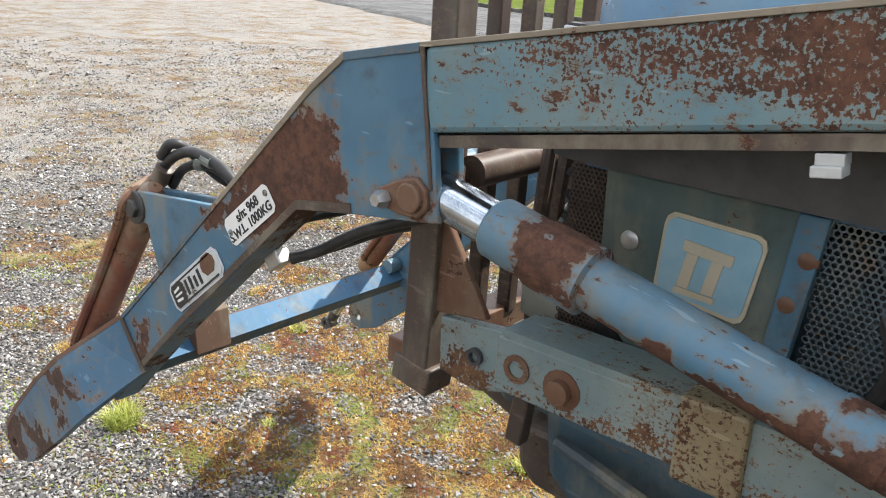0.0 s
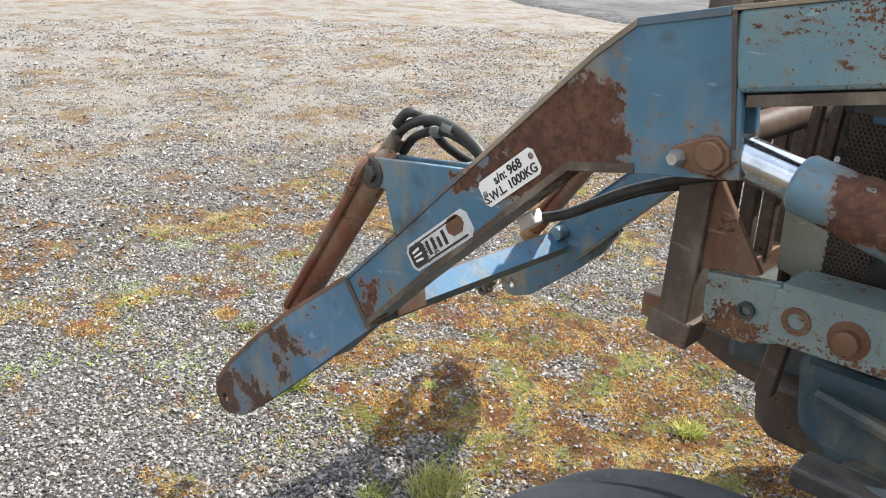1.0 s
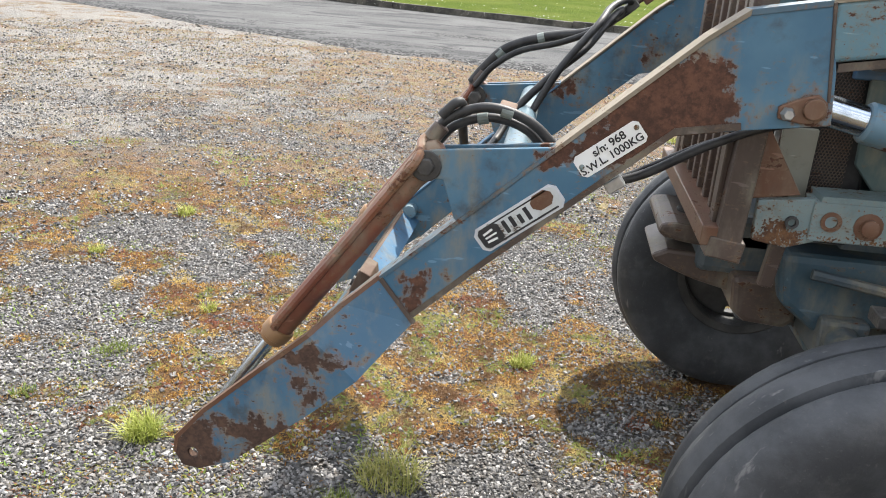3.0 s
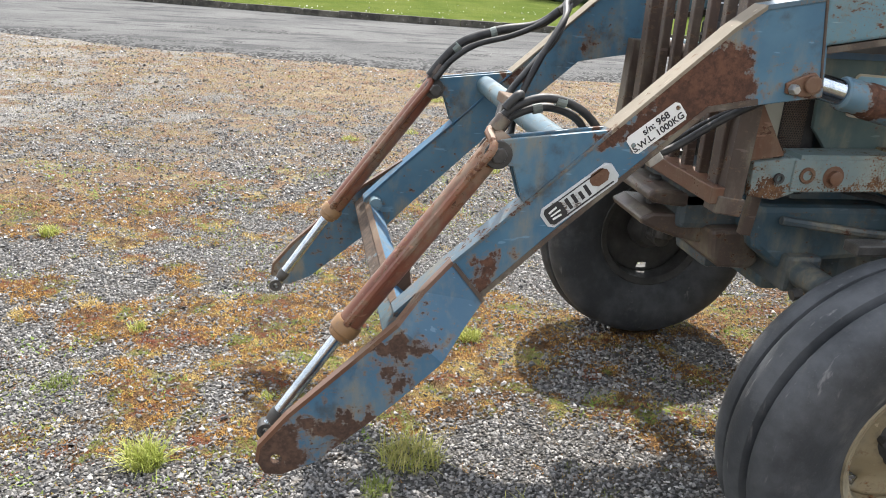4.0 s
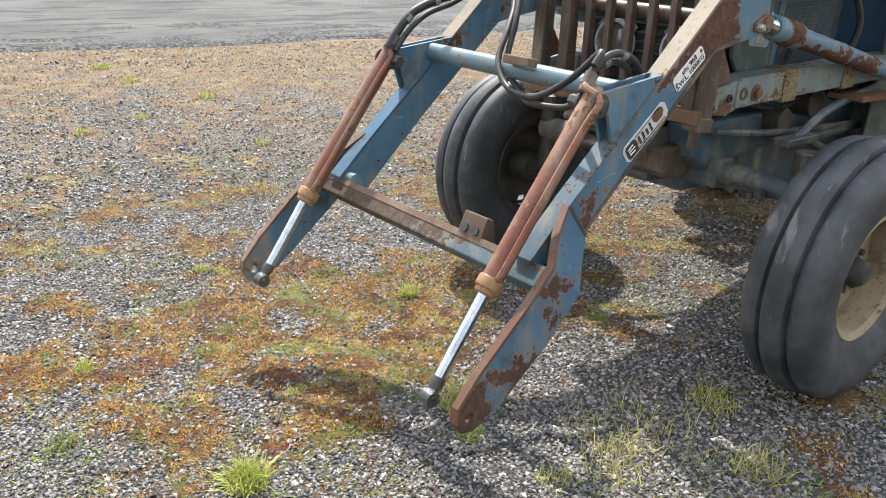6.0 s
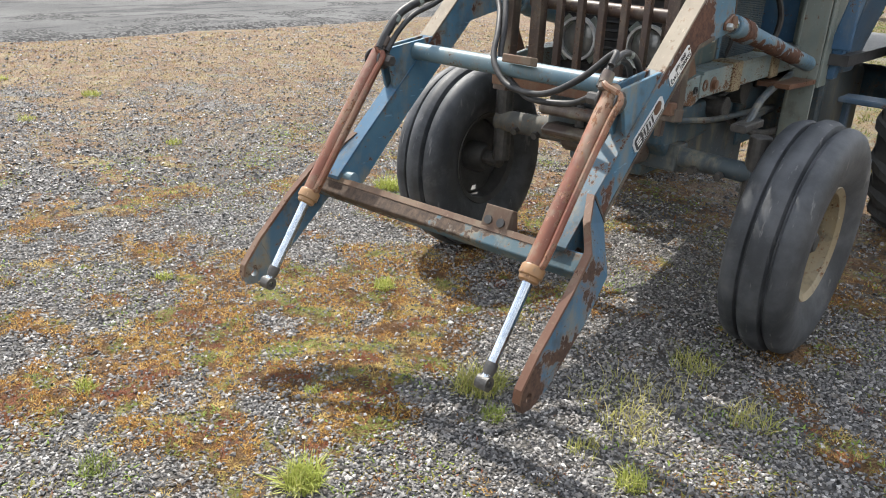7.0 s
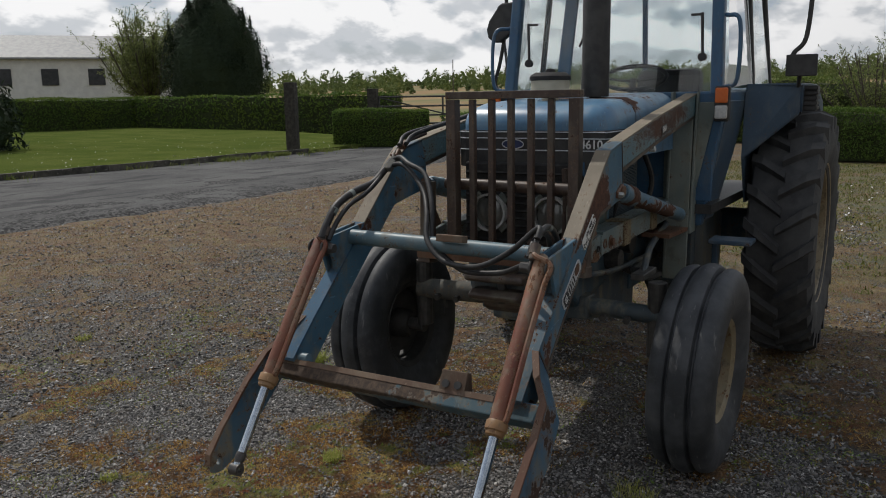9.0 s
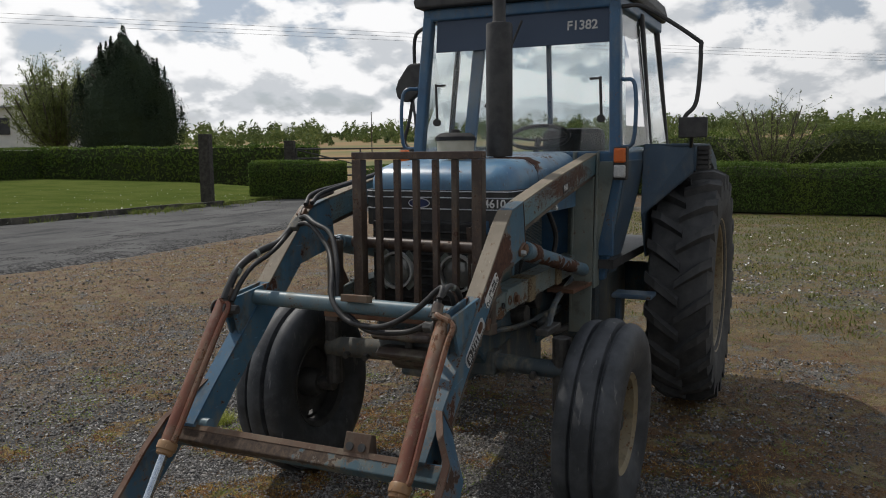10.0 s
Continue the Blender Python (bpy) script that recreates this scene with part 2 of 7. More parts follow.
m_rail = paint("subframe_paint", (0.135, 0.190, 0.200), (0.215, 0.250, 0.230), 0.46, 0.75, rb=(0.19, 0.095, 0.04), grain=0.7, soil=0.5, patches=[((-0.05, -0.4, 0.92), (0.4, 0.2, 0.025), 0.10), ((-0.33, -0.39, 0.90), (0.06, 0.2, 0.04), 0.2)])
m_rust = paint("brown_rust", (0.105, 0.048, 0.028), (0.15, 0.078, 0.047), 0.6, 0.8)
m_rustdark = paint("dark_rust", (0.055, 0.038, 0.031), (0.078, 0.052, 0.042), 0.5, 0.8, ra=(0.03, 0.018, 0.014), rb=(0.10, 0.048, 0.03))
m_bar = paint("rusty_cross_bar", (0.055, 0.105, 0.135), (0.080, 0.120, 0.135), 0.55, 0.5, gloss=0.8, soil=0.8, ra=(0.045, 0.033, 0.026), rb=(0.105, 0.072, 0.050), patches=[((-1.335, 0.30, 0.60), (0.055, 0.5, 0.2), 0.24), ((-1.28, 0.30, 0.61), (0.2, 0.9, 0.03), 0.20)])
m_block = paint("worn_brown_steel", (0.095, 0.055, 0.037), (0.145, 0.092, 0.060), 0.45, 0.25, soil=0.5, streak=1.5, gloss=0.75)
m_red = paint("faded_red_cylinder", (0.145, 0.046, 0.028), (0.225, 0.100, 0.055), 0.72, 0.9, gloss=0.45, ra=(0.060, 0.026, 0.018), rb=(0.25, 0.115, 0.050), streak=2.2, soil=0.7)
m_collar = paint("ochre_collar", (0.22, 0.115, 0.05), (0.29, 0.17, 0.08), 0.5, 0.5, ra=(0.14, 0.06, 0.03))
m_sleeve = paint("ochre_sleeve", (0.20, 0.155, 0.085), (0.25, 0.205, 0.12), 0.80, 1.0, soil=0.6, rb=(0.16, 0.075, 0.032), grain=0.7)
m_bonnet = paint("bonnet_paint", (0.075, 0.175, 0.300), (0.140, 0.260, 0.370), 0.26, 0.3, gloss=0.30, patches=[((0.22, -0.2, 1.55), (0.10, 0.3, 0.1), 0.10), ((0.50, -0.25, 1.6), (0.25, 0.25, 0.1), 0.13), ((0.26, -0.1, 1.57), (0.08, 0.5, 0.1), 0.12)])
m_cab = paint("cab_paint", (0.040, 0.100, 0.185), (0.060, 0.130, 0.215), 0.15, 0.3, gloss=0.4)
m_fender = paint("fender_paint", (0.045, 0.080, 0.125), (0.065, 0.105, 0.150), 0.18, 0.3, gloss=0.45)
m_cowl = paint("cowl_paint", (0.140, 0.170, 0.158), (0.205, 0.228, 0.205), 0.30, 0.05, soil=0.6, streak=1.2)
m_engine = paint("engine_paint", (0.040, 0.078, 0.105), (0.060, 0.098, 0.120), 0.30, 0.5, gloss=0.6, soil=0.7)
m_grey = paint("side_plate_paint", (0.060, 0.098, 0.098), (0.095, 0.130, 0.120), 0.22, 0.15, gloss=0.6, soil=0.8)
m_perf = paint("perforated_sheet", (0.050, 0.075, 0.090), (0.075, 0.100, 0.115), 0.3, 0.5, soil=0.6)
m_edge = paint("worn_plate_edge", (0.060, 0.110, 0.150), (0.090, 0.140, 0.175), 0.85, 0.9, soil=0.9, streak=1.0)
m_blue_edge = paint("blue_arm_edge", (0.045, 0.120, 0.215), (0.062, 0.150, 0.245), 0.38, 0.50, soil=0.5, gloss=0.7)
m_flap = paint("cream_flap_paint", (0.26, 0.26, 0.22), (0.34, 0.335, 0.285), 0.15, 0.0, soil=0.6)
m_greasy_blue = paint("oily_blue_casting", (0.048, 0.066, 0.078), (0.075, 0.092, 0.100), 0.30, 0.5, gloss=0.5, soil=1.0)
m_greasy_rust = paint("oily_rust", (0.062, 0.046, 0.038), (0.090, 0.064, 0.052), 0.4, 0.6, soil=0.8)
m_tan = paint("tan_axle_paint", (0.070, 0.072, 0.068), (0.100, 0.096, 0.084), 0.45, 0.6, soil=0.7, gloss=0.8, rb=(0.18, 0.11, 0.06))
m_dark = plain("dark_grille", (0.026, 0.026, 0.027), (0.046, 0.045, 0.044), 20, 0.8, spec=0.2)
m_black = plain("black_metal", (0.030, 0.030, 0.031), (0.055, 0.054, 0.052), 15, 0.55)
m_grease = plain("greasy_black", (0.034, 0.033, 0.032), (0.075, 0.070, 0.064), 30, 0.45, bump=0.5, dist=0.003)
m_hose = plain("hose_rubber", (0.012, 0.012, 0.013), (0.035, 0.034, 0.033), 25, 0.5)
m_chrome = plain("chrome_rod", (0.38, 0.43, 0.49), (0.50, 0.55, 0.60), 30, 0.16, 1.0, 0.03)
m_zinc = plain("zinc_fitting", (0.38, 0.38, 0.37), (0.5, 0.5, 0.49), 60, 0.4, 0.8)
m_white = plain("white_plate", (0.66, 0.66, 0.64), (0.74, 0.74, 0.72), 12, 0.4, 0.0, 0.05)
m_dullwhite = plain("dull_white_plastic", (0.40, 0.41, 0.40), (0.52, 0.52, 0.50), 25, 0.5)
m_wornface = paint("worn_white_strip", (0.48, 0.50, 0.50), (0.62, 0.63, 0.62), 0.34, 0.8, ra=(0.06, 0.05, 0.045), rb=(0.14, 0.10, 0.075), soil=0.5)
m_ink = plain("black_ink", (0.015, 0.015, 0.018), (0.03, 0.03, 0.03), 40, 0.5, 0.0, 0.05)
m_navy = plain("navy_ink", (0.02, 0.03, 0.09), (0.03, 0.045, 0.12), 40, 0.5, 0.0, 0.05)
m_silver = plain("silver_line", (0.45, 0.47, 0.5), (0.55, 0.56, 0.58), 40, 0.4, 0.0, 0.05)
m = Nodes("tyre_rubber")
dust, fine = m.noise(7, 6, 0.6), m.noise(140, 4, 0.6)
col = m.mix(m.step(dust, 0.36, 0.68), (0.028, 0.031, 0.035), (0.068, 0.072, 0.078))
col = m.mix(m.step(m.noise(42, 4, 0.6, stretch=(0.4, 1, 0.10)), 0.63, 0.70, 0, 0.45), col, (0.22, 0.215, 0.21))
col = m.mix(m.step(m.noise(5, 6, 0.7), 0.55, 0.7, 0, 0.5), col, (0.11, 0.108, 0.105))
m.bump(m.math("ADD", fine, m.noise(30, 6)), 0.35, 0.002)
m_tyre = m.end(m.mix(m.step(fine, 0.6, 0.75, 0, 0.4), col, (0.11, 0.105, 0.10)), 0.6, 0.0, 0.4)
m_tyre_r = plain("rear_tyre_rubber", (0.038, 0.039, 0.041), (0.074, 0.074, 0.073), 9, 0.8, 0.0, 0.5, 0.003)
m_rim = paint("cream_rim", (0.22, 0.175, 0.105), (0.29, 0.24, 0.155), 0.62, 0.5, soil=0.9, rb=(0.30, 0.15, 0.06))
# hub grey; on the far rim and disc its dark tone paints shade
m_hub_and_shaded_rim = plain("grey_hub_and_shaded_rim", (0.030, 0.029, 0.028), (0.058, 0.056, 0.053), 12, 0.7)
m_seat = plain("black_vinyl", (0.014, 0.014, 0.015), (0.025, 0.025, 0.026), 20, 0.5)
m_orange = plain("orange_lens", (0.55, 0.11, 0.02), (0.62, 0.15, 0.03), 80, 0.25, 0.0, 0.1)
m_clear = plain("grey_white_lens", (0.42, 0.43, 0.42), (0.55, 0.55, 0.53), 80, 0.25, 0.0, 0.1)
m_cream = plain("cream_plastic", (0.42, 0.38, 0.29), (0.5, 0.46, 0.36), 15, 0.5)
m_decal_b = plain("sky_blue_decal", (0.20, 0.36, 0.46), (0.26, 0.42, 0.50), 25, 0.5, 0.0, 0.06)
m_decal_c = plain("beige_decal", (0.42, 0.37, 0.27), (0.48, 0.43, 0.32), 25, 0.5, 0.0, 0.06)

g = Nodes("cab_glass")
g.put(g.bsdf.inputs["Transmission Weight"], 1.0)
g.put(g.bsdf.inputs["IOR"], 1.45)
m_glass = g.end((0.86, 0.90, 0.90), 0.02, 0.0, 0.5)
g = Nodes("lamp_glass")
g.put(g.bsdf.inputs["Coat Weight"], 0.6)
m_lampglass = g.end(g.mix(g.noise(60), (0.09, 0.095, 0.09), (0.20, 0.20, 0.19)), 0.18, 0.3)


# ---- building helpers ----
def part(name, bm, material, parent=None, label="", smooth=False, bevel=0.0, category="", kind="", group=""):
    """Links a bmesh as one mesh object under a thing or a part; meshes are built in place."""
    bmesh.ops.recalc_face_normals(bm, faces=bm.faces)
    me = bpy.data.meshes.new(name)
    bm.to_mesh(me)
    bm.free()
    ob = new(name, me)
    me.materials.append(material)
    if smooth:
        me.polygons.foreach_set("use_smooth", [True] * len(me.polygons))
        me.set_sharp_from_angle(angle=radians(38))
    if bevel:
        b = ob.modifiers.new("bevel", "BEVEL")
        b.width, b.segments, b.limit_method, b.angle_limit = bevel, 2, "ANGLE", radians(35)
    if parent:
        ob.parent = parent
        ob.matrix_parent_inverse = anchor(parent).inverted()
    return tagged(ob, label, category, group, kind)


def anchor(ob):
    m = ob.matrix_basis.copy()
    return anchor(ob.parent) @ ob.matrix_parent_inverse @ m if ob.parent else m


def thing(name, x, y, z, label, category, group="", kind=""):
    ob = new(name)
    ob.location = (x, y, z)
    ob.empty_display_size = 0.1
    return tagged(ob, label, category, group, kind)


def box(bm, c, s, rot=None):
    m = Matrix.Translation(c)
    if rot:
        m = m @ Euler([radians(a) for a in rot]).to_matrix().to_4x4()
    return bmesh.ops.create_cube(bm, size=1, matrix=m @ Matrix.Diagonal((*s, 1)))["verts"]


def plate(bm, pts, y0, y1):
    """An outline in x and z, made solid from y0 to y1."""
    a = [bm.verts.new((x, y0, z)) for x, z in pts]
    b = [bm.verts.new((x, y1, z)) for x, z in pts]
    bm.faces.new(a), bm.faces.new(b[::-1])
    for i in range(len(pts)):
        j = (i + 1) % len(pts)
        bm.faces.new((a[i], b[i], b[j], a[j]))


def loft(bm, rings, closed=True, caps=True):
    vs = [[bm.verts.new(p) for p in r] for r in rings]
    n = len(vs[0])
    for a, b in zip(vs, vs[1:]):
        for i in range(n if closed else n - 1):
            j = (i + 1) % n
            bm.faces.new((a[i], a[j], b[j], b[i]))
    if caps and closed:
        bm.faces.new(vs[0][::-1]), bm.faces.new(vs[-1])
    return vs


def ring(p, d, r, n, up=Vector((0, 0, 1))):
    d = Vector(d).normalized()
    u = d.cross(up if abs(d.dot(up)) < 0.95 else Vector((1, 0, 0))).normalized()
    v = d.cross(u)
    return [Vector(p) + r * (math.cos(2 * math.pi * i / n) * u + math.sin(2 * math.pi * i / n) * v) for i in range(n)]


def cyl(bm, p0, p1, r, n=20, r2=None):
    p0, p1 = Vector(p0), Vector(p1)
    loft(bm, [ring(p0, p1 - p0, r, n), ring(p1, p1 - p0, r if r2 is None else r2, n)])


def spun(bm, p0, p1, profile, n=28):
    """A turned piece along p0 to p1: profile of (distance along, radius)."""
    p0, d = Vector(p0), (Vector(p1) - Vector(p0)).normalized()
    loft(bm, [ring(p0 + d * a, d, r, n) for a, r in profile])


def hollow(bm, p0, p1, r, ri, n=24):
    p0, p1 = Vector(p0), Vector(p1)
    d = p1 - p0
    rs = [ring(p0, d, ri, n), ring(p0, d, r, n), ring(p1, d, r, n), ring(p1, d, ri, n)]
    vs = loft(bm, rs, caps=False)
    for i in range(n):
        j = (i + 1) % n
        bm.faces.new((vs[3][i], vs[3][j], vs[0][j], vs[0][i]))


def smooth_line(pts, steps=8):
    """A line through all the points (Catmull-Rom)."""
    p = [Vector(q) for q in pts]
    p = [2 * p[0] - p[1]] + p + [2 * p[-1] - p[-2]]
    out = []
    for a, b, c, d in zip(p, p[1:], p[2:], p[3:]):
        for i in range(steps):
            t = i / steps
            out.append(0.5 * (2 * b + (c - a) * t + (2 * a - 5 * b + 4 * c - d) * t * t + (3 * b - a - 3 * c + d) * t ** 3))
    return out + [p[-2]]


def tube(bm, pts, r, n=10, steps=8):
    line = smooth_line(pts, steps) if steps else [Vector(q) for q in pts]
    rings, u = [], None
    for i, q in enumerate(line):
        d = (line[min(i + 1, len(line) - 1)] - line[max(i - 1, 0)]).normalized()
        if u is None:
            u = d.cross(Vector((0.3, 0.2, 1))).normalized()
        u = (u - d * u.dot(d)).normalized()
        v = d.cross(u)
        rings.append([q + r * (math.cos(2 * math.pi * k / n) * u + math.sin(2 * math.pi * k / n) * v) for k in range(n)])
    loft(bm, rings)


def lathe(bm, profile, n=64):
    """Turned about the y axis through the origin: profile of (radius, y), closed."""
    vs = [[bm.verts.new((r * math.cos(2 * math.pi * i / n), y, r * math.sin(2 * math.pi * i / n))) for r, y in profile] for i in range(n)]
    k = len(profile)
    for i in range(n):
        a, b = vs[i], vs[(i + 1) % n]
        for j in range(k):
            h = (j + 1) % k
            bm.faces.new((a[j], b[j], b[h], a[h]))


def text(name, words, size, material, matrix, parent=None, depth=0.0004, bold=0.02):
    """Lettering as a mesh, from the built-in font."""
    cu = bpy.data.curves.new(name, "FONT")
    cu.body, cu.size, cu.extrude, cu.align_x, cu.align_y = words, size, depth, "CENTER", "CENTER"
    cu.offset = size * bold
    tmp = bpy.data.objects.new(name, cu)
    me = bpy.data.meshes.new_from_object(tmp)
    bpy.data.objects.remove(tmp)
    me.transform(matrix)
    ob = new(name, me)
    me.materials.clear()
    me.materials.append(material)
    if parent:
        ob.parent = parent
        ob.matrix_parent_inverse = anchor(parent).inverted()
    return ob


# ---- ground, road, lawn ----
def value_noise(x, y, seed):
    """Smooth noise from 0 to 1 on arrays."""
    def lattice(i, j):
        h = np.sin(i * 127.1 + j * 311.7 + seed * 74.7) * 43758.5453
        return h - np.floor(h)
    i, j = np.floor(x), np.floor(y)
    u, v = x - i, y - j
    u, v = u * u * (3 - 2 * u), v * v * (3 - 2 * v)
    a = lattice(i, j) * (1 - u) + lattice(i + 1, j) * u
    b = lattice(i, j + 1) * (1 - u) + lattice(i + 1, j + 1) * u
    return a * (1 - v) + b * v


def fbm(x, y, scale, octaves, seed):
    total, amp, norm = np.zeros_like(x), 1.0, 0.0
    for k in range(octaves):
        total += amp * value_noise(x * scale * 2 ** k, y * scale * 2 ** k, seed + k * 3)
        norm += amp
        amp *= 0.55
    return total / norm


def moss_amount(x, y):
    """How far the dry moss covers the gravel, 0 to 1."""
    n = 0.30 * fbm(x + 3.1, y - 1.7, 1.25, 4, 5) + 0.46 * fbm(x - 2.0, y, 4.2, 4, 15) + 0.24 * fbm(x, y, 0.33, 2, 11)
    for cx, cy, rx, ry, a in MOSS_SPOTS:
        n = n + a * np.exp(-(((x - cx) / rx) ** 2 + ((y - cy) / ry) ** 2))
    return np.clip((n - 0.452) / 0.11, 0, 1)


# the patches of moss under and before the loader, and the bare gravel towards the walk
MOSS_SPOTS = ((-1.40, 0.20, 0.40, 0.3, 0.10), (-0.75, 0.30, 0.5, 0.4, 0.10), (-1.1, 0.75, 0.4, 0.25, 0.07), (-0.1, 0.4, 0.5, 0.4, 0.06),
              (-1.9, 0.5, 0.5, 0.4, 0.05), (-2.0, -1.05, 1.3, 0.70, -0.11), (-1.5, -0.42, 0.45, 0.25, -0.16), (-3.0, 3.0, 1.5, 0.8, 0.05),
              (-0.9, -0.75, 0.8, 0.35, -0.09), (-1.1, -0.05, 0.2, 0.15, -0.07), (-1.6, 2.2, 3.0, 1.6, 0.02))


KERB = [(-60, 46), (-30, 31), (-20, 25.6), (-11, 21.8), (-5, 18.7), (0, 16.9), (5, 15.8), (10, 15.3), (16.2, 15.1)]
EDGE = [(-60, 34), (-30, 22.5), (-20, 18.0), (-11, 13.6), (-6, 10.9), (-2, 9.2), (2, 8.5), (6, 8.1), (10, 8.4), (15, 9.3), (24, 12.0)]


def along(line, x):
    px, py = zip(*line)
    return np.interp(x, px, py)


def graded(lo, hi, fine, grow):
    out = list(np.arange(lo, hi + fine / 2, fine))
    d, a, b = fine, lo, hi
    while b < 1500:
        d *= grow
        a, b = a - d, b + d
        out = [a] + out + [b]
    return np.array(out)


def sheet(name, xs, ys, zfun, material, label, category, attribute=None):
    X, Y = np.meshgrid(xs, ys, indexing="ij")
    Z = zfun(X, Y)
    co = np.stack((X, Y, Z), -1).reshape(-1, 3)
    n, k = len(xs), len(ys)
    idx = np.arange(n * k).reshape(n, k)
    f = np.stack((idx[:-1, :-1], idx[1:, :-1], idx[1:, 1:], idx[:-1, 1:]), -1).reshape(-1, 4)
    me = bpy.data.meshes.new(name)
    me.from_pydata(co.tolist(), [], f.tolist())
    me.polygons.foreach_set("use_smooth", [True] * len(me.polygons))
    me.materials.append(material)
    if attribute is not None:
        at = me.attributes.new("moss", "FLOAT", "POINT")
        at.data.foreach_set("value", attribute(X, Y).reshape(-1).astype(np.float32))
        far = np.clip((np.hypot(X + 1.4, Y - 0.5) - 2.6) / 1.6, 0, 1)
        # thin turf takes over towards the hedge beyond the tractor
        turf = np.clip((X - 2.8) / 3.2, 0, 1) * np.clip((3.6 - Y) / 3.0, 0, 1)
        # more moss along the edge of the drive
        verge = np.exp(-((along(EDGE, X) - Y - 1.3) / 1.6) ** 2) * np.clip((X + 5.0) / 4.0, 0, 1)
        # gravel in front of the loader, coloured paler to lift its brightness
        at = me.attributes.new("pale", "FLOAT", "POINT")
        at.data.foreach_set("value", np.clip((-X - 1.5) / 3.5, 0, 1).reshape(-1).astype(np.float32))
        at = me.attributes.new("verge", "FLOAT", "POINT")
        at.data.foreach_set("value", verge.reshape(-1).astype(np.float32))
        at = me.attributes.new("grassy", "FLOAT", "POINT")
        at.data.foreach_set("value", turf.reshape(-1).astype(np.float32))
        at = me.attributes.new("far", "FLOAT", "POINT")
        at.data.foreach_set("value", far.reshape(-1).astype(np.float32))
    return tagged(new(name, me), label, category, kind="structure")


m = Nodes("gravel_and_moss")
moss = m.attr("moss")
far = m.attr("far")
c1, cr = m.cells(66), m.cells(66, out="Color")
stone = m.mix(m.step(cr, 0.05, 0.95), (0.034, 0.034, 0.035), (0.270, 0.262, 0.250))
# each stone darkens towards its rim: shade of the crevices put into colour
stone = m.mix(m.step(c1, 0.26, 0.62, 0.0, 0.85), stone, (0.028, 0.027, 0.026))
stone = m.mix(m.step(m.noise(0.9, 5), 0.35, 0.65, 0.05, 0.30), stone, (0.26, 0.225, 0.165))
dry = m.mix(m.step(m.noise(9, 8, 0.78), 0.36, 0.62), (0.052, 0.030, 0.015), (0.19, 0.095, 0.030))
dry = m.mix(m.step(m.noise(3.4, 8, 0.8), 0.52, 0.60), dry, (0.26, 0.205, 0.085))
dry = m.mix(m.step(m.noise(5.3, 7, 0.75), 0.59, 0.65), dry, (0.115, 0.150, 0.042))
dry = m.mix(m.step(m.noise(130, 4, 0.7), 0.35, 0.75, 0.0, 0.6), dry, (0.06, 0.034, 0.02))
ragged = m.math("ADD", m.math("MULTIPLY", m.math("SUBTRACT", m.noise(30, 6, 0.75), 0.5), 1.5), m.math("MULTIPLY", m.math("SUBTRACT", m.noise(4.2, 6, 0.7), 0.5), 2.0))
tan = m.mix(m.step(m.noise(2.6, 7, 0.75), 0.44, 0.58), (0.170, 0.125, 0.058), (0.115, 0.060, 0.027))
dry = m.mix(m.math("MULTIPLY", far, 0.45), dry, tan)
# the bed between the loose stones is coloured dark, for the shade in their gaps
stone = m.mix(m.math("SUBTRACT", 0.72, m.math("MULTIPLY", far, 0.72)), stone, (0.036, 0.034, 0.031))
# far stone: paler in front of the loader, darker elsewhere, to balance brightness
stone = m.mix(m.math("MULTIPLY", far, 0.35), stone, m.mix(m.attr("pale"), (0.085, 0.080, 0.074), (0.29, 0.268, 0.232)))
# far from the loader the moss is broken into small flecks everywhere
flecks = m.math("ADD", m.math("MULTIPLY", m.noise(1.5, 7, 0.72), 0.75), m.math("MULTIPLY", m.noise(13, 7, 0.8), 0.45))
near_edge = m.step(m.math("ADD", m.math("ADD", m.math("MULTIPLY", moss, 0.6), m.math("MULTIPLY", flecks, 0.9)), m.math("MULTIPLY", ragged, 0.5)), 0.64, 0.92)
far_edge = m.step(m.math("ADD", flecks, m.math("SUBTRACT", m.math("ADD", m.math("MULTIPLY", m.attr("verge"), 0.05), 0.012), m.math("MULTIPLY", m.attr("pale"), 0.075))), 0.535, 0.610)
grassy = m.math("MULTIPLY", m.attr("grassy"), m.step(m.noise(1.3, 7, 0.75), 0.40, 0.60))
edge = m.math("ADD", m.math("MULTIPLY", near_edge, m.math("SUBTRACT", 1.0, far)), m.math("MULTIPLY", far_edge, far))
h = m.math("ADD", m.math("MULTIPLY", c1, -1.0), m.math("MULTIPLY", edge, m.noise(110, 5, 0.7)))
m.bump(h, 1.0, 0.014)
turf = m.mix(m.step(m.noise(30, 6, 0.75), 0.35, 0.65), (0.050, 0.058, 0.020), (0.150, 0.150, 0.058))
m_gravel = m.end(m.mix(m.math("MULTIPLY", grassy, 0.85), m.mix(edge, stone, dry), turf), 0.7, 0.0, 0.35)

xs, ys = graded(-4.6, 1.6, 0.05, 1.14), graded(-2.6, 3.6, 0.05, 1.12)


def ground_height(X, Y):
    near = np.clip(1.2 - np.hypot(X + 1, Y) / 14, 0, 1)
    return 0.022 * near * (fbm(X, Y, 0.9, 4, 21) - 0.5) + 0.010 * near * moss_amount(X, Y) - 0.032


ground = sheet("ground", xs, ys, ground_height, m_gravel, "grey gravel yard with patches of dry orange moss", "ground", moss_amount)

